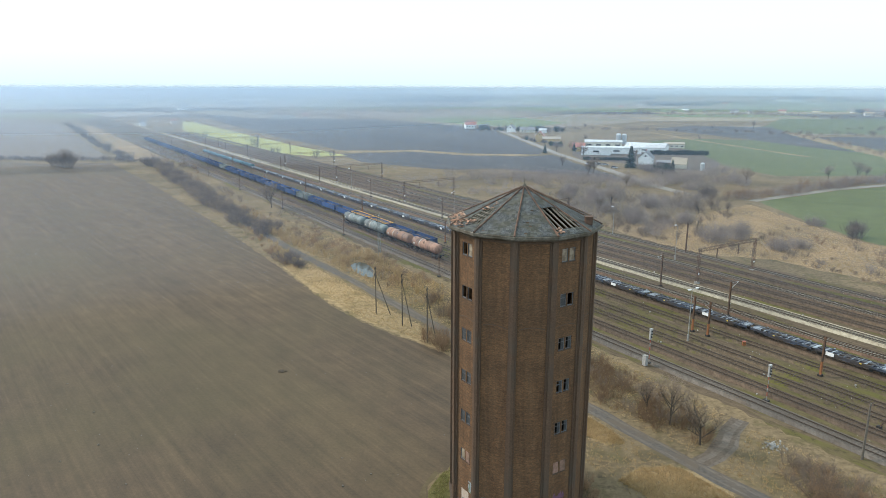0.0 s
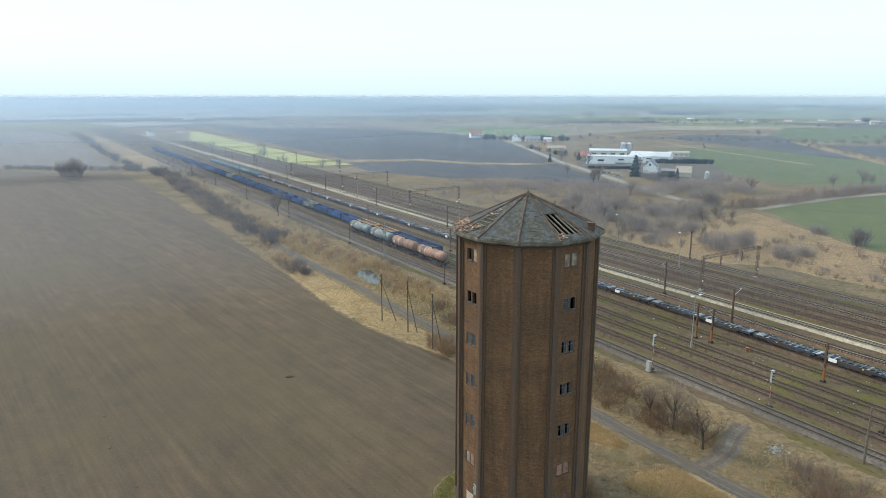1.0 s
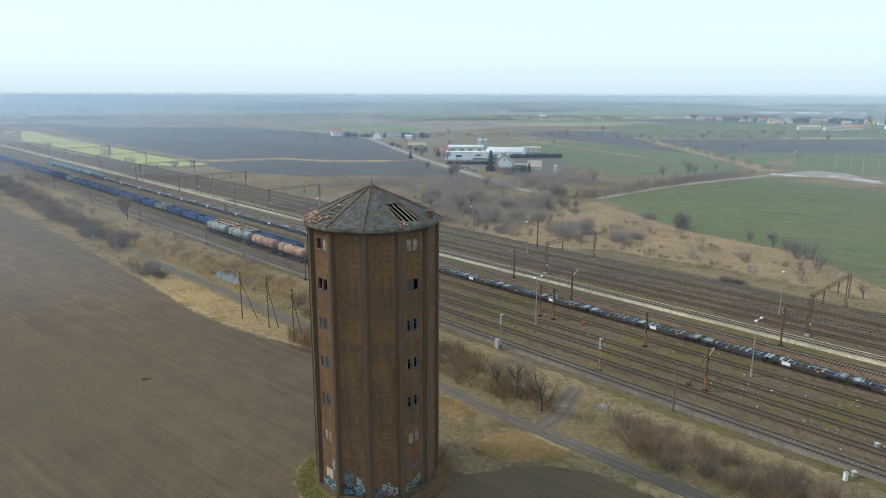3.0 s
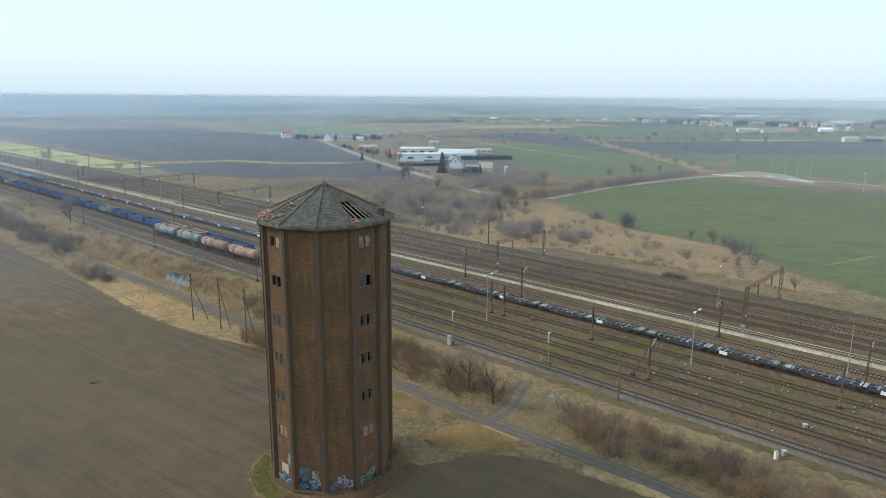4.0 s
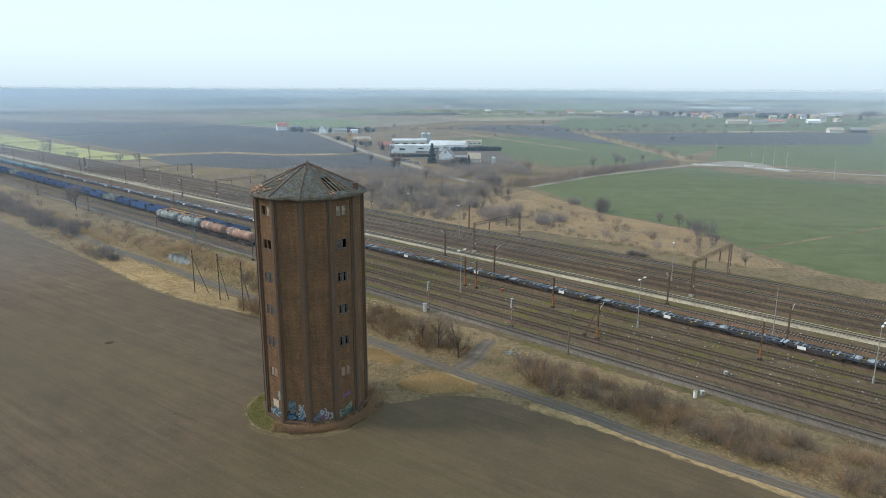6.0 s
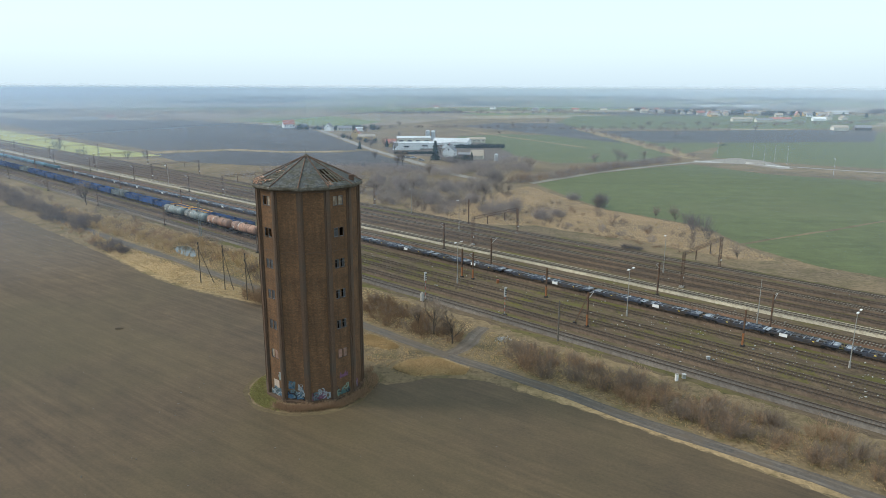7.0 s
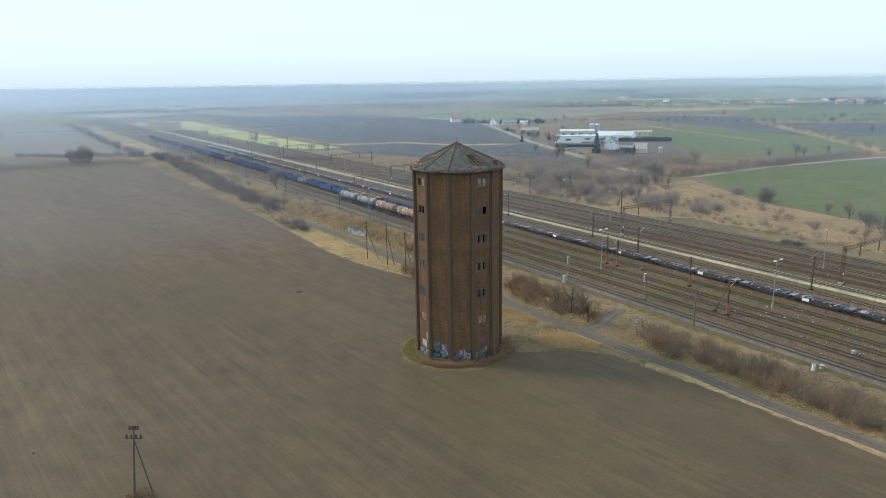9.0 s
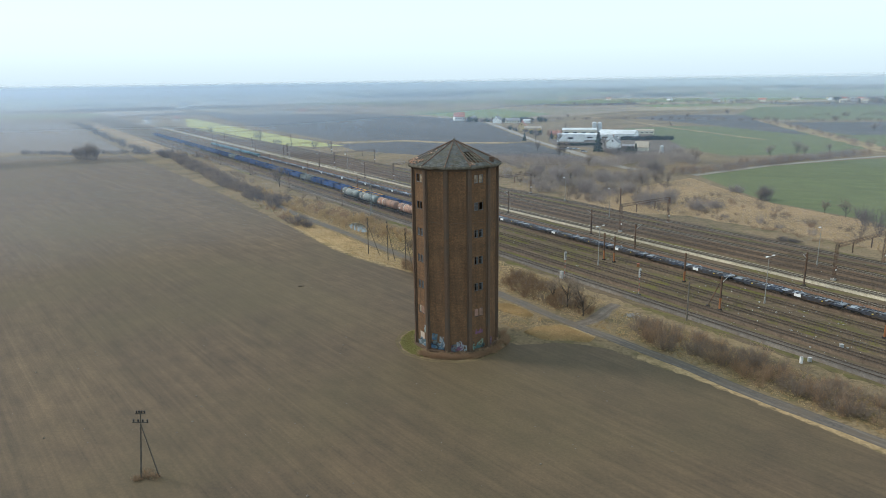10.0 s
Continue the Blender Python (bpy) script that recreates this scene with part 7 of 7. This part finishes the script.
hedge([(-38.8, -48.6), (-36.2, -47.2)], 16, 1.3, 0.3, 0.8, "brown withered weeds at the foot of the pole", REDS, 1.3)
hedge([(420, 760), (640, 720), (900, 800)], 40, 14, 3, 7, "grey bare trees along a far field edge", BUSHES, 1.6)
hedge([(310, 1180), (620, 1120), (1000, 1400), (1300, 1380)], 60, 50, 4, 9, "grey bare trees along a far field edge", BUSHES, 1.8)
hedge([(-420, 1090), (-300, 1120), (-190, 1010)], 26, 14, 3, 7, "grey bare trees round the far farm", BUSHES, 1.6)

# tufts of dry grass: too many to count
def tufts(poly, count, h0, h1, material, label):
    xs, ys = [p[0] for p in poly], [p[1] for p in poly]
    gg, r, done = Geo(), random.Random(count), 0
    while done < count:
        x, y = r.uniform(min(xs), max(xs)), r.uniform(min(ys), max(ys))
        if not inside(x, y, poly):
            continue
        if lane_gap(x, y) < 2.2 or inside(x, y, pond_pts) or math.hypot(x, y) < 8.4:
            continue
        done += 1
        h = r.uniform(h0, h1)
        for i in range(5):
            a = r.uniform(0, 6.28)
            b = Vector((x + math.cos(a) * 0.1, y + math.sin(a) * 0.1, 0.0))
            strip(gg, b, b + Vector((math.cos(a) * h * 0.5, math.sin(a) * h * 0.5, h)), 0.07, r)
    tagged(part("dry_grass", gg, material), label, "grass", kind="stuff")


tufts([(-59.7, 103.8), (-30.5, 62.8), (-10.1, 44.6), (2.4, 28.3), (8.1, 9.9), (13.9, 0.8), (27.5, -0.1), (35.2, -9.2), (54.4, -33.5), (67.8, -51.7), (83.3, -60.7), (64.5, -22.3), (49.1, 0.1), (35.6, 18.4), (16.4, 49.1), (-18.7, 94.3), (-57.8, 150.3), (-87.3, 179.2)], 22000, 0.10, 0.28, M_TUFT, "tufts of pale dry grass on the verge")
tufts([(49.4, 130.1), (79.6, 120.2), (105.3, 88.7), (121.8, 61.4), (131.9, 59.4), (132.5, 76.5), (135.7, 109.8), (117.2, 147.3), (113, 180.1), (108.8, 217), (87.6, 199), (58.4, 178.1)], 14000, 0.15, 0.42, M_TUFT, "tufts of pale dry grass on the waste land")
tufts([(-0.8 + 9.6 * math.cos(radians(a)), -1.1 + 9.6 * math.sin(radians(a))) for a in range(140, 241, 10)] + [(-0.8 + 7.4 * math.cos(radians(a)), -1.1 + 7.4 * math.sin(radians(a))) for a in range(240, 139, -20)], 900, 0.06, 0.20, M_TUFT_G, "rough green grass tufts at the tower foot")
tufts([(13.4, 3.6), (16.2, 6.4), (20.4, 7.4), (24.6, 5.6), (27.2, 2.2), (25.4, -1.6), (21.4, -0.8), (16.8, -0.6)], 2600, 0.15, 0.45, M_TUFT, "tufts of pale dry grass on the mound")
tufts([(8.6, 20.6), (11.4, 21.0), (14.8, 16.4), (16.0, 12.8), (13.4, 12.4), (10.2, 15.2), (8.2, 18.0)], 1300, 0.15, 0.45, M_TUFT, "tufts of pale dry grass beside the lane")

# litter and stones strewn over the yard
lr = random.Random(77)
gl = Geo()
for i in range(900):
    u, n = lr.choice([lr.uniform(-80, 105), lr.uniform(5, 105), lr.uniform(25, 100)]), lr.choice([lr.uniform(55, 74), lr.uniform(49, 74), lr.uniform(77, 122)])
    s = lr.choice([lr.uniform(0.06, 0.16), lr.uniform(0.08, 0.16), lr.uniform(0.12, 0.32)])
    gl.box((0, 0, s * 0.3 + 0.06), (s, s * lr.uniform(0.5, 1.2), s * 0.6), at(u, n) @ Euler((lr.uniform(-0.4, 0.4), lr.uniform(-0.4, 0.4), lr.uniform(0, 3))).to_matrix().to_4x4())
tagged(part("litter", gl, M_LITTER), "pale litter and stones strewn over the sidings", "litter", kind="stuff")

rb = Geo()
for i in range(150):
    a, d = lr.uniform(0, 6.28), abs(lr.gauss(0, 1.2))
    sz = lr.uniform(0.05, 0.22)
    rb.box((0, 0, sz * 0.3), (sz, sz * lr.uniform(0.5, 1.2), sz * 0.6), Matrix.Translation((36.2 + d * math.cos(a), 13.4 + d * math.sin(a), 0.25 * max(0, 1 - d / 1.6))) @ Euler((lr.uniform(-0.5, 0.5), lr.uniform(-0.5, 0.5), lr.uniform(0, 3))).to_matrix().to_4x4())
tagged(part("rubble_heap", rb, M_LITTER), "low heap of pale rubble and rubbish beside the ramp", "rubble", kind="stuff")

# stones and clods lying on the drilled field
fs = Geo()
for i in range(260):
    x, y = lr.uniform(-75, 45), lr.uniform(-62, 45)
    if x < 4 - 0.55 * max(0, y) and math.hypot(x, y) > 12 or y < -14 and x < 20 - 0.6 * (y + 14):
        sz = lr.choice([lr.uniform(0.08, 0.16), lr.uniform(0.10, 0.28)])
        fs.box((0, 0, sz * 0.2), (sz, sz * lr.uniform(0.5, 1.1), sz * 0.5), Matrix.Translation((x, y, 0)) @ Euler((lr.uniform(-0.4, 0.4), lr.uniform(-0.4, 0.4), lr.uniform(0, 3))).to_matrix().to_4x4())
tagged(part("field_stones", fs, M_CPOST_D), "pale stones strewn over the drilled field", "stones", kind="stuff")

ch = Geo()
for i in range(26):
    a, d = lr.uniform(0, 6.28), abs(lr.gauss(0, 0.45))
    sz = lr.uniform(0.18, 0.42)
    ch.lathe([(sz * 0.5, -0.05), (sz * 0.42, sz * 0.25), (sz * 0.15, sz * 0.45)], 6, Matrix.Translation((-39.0 + d * math.cos(a), 33.8 + d * math.sin(a), 0.12 * max(0, 1 - d))))
tagged(part("soil_heap", ch, M_RUT), "small dark heap of clods on the drilled field", "heap", kind="stuff")
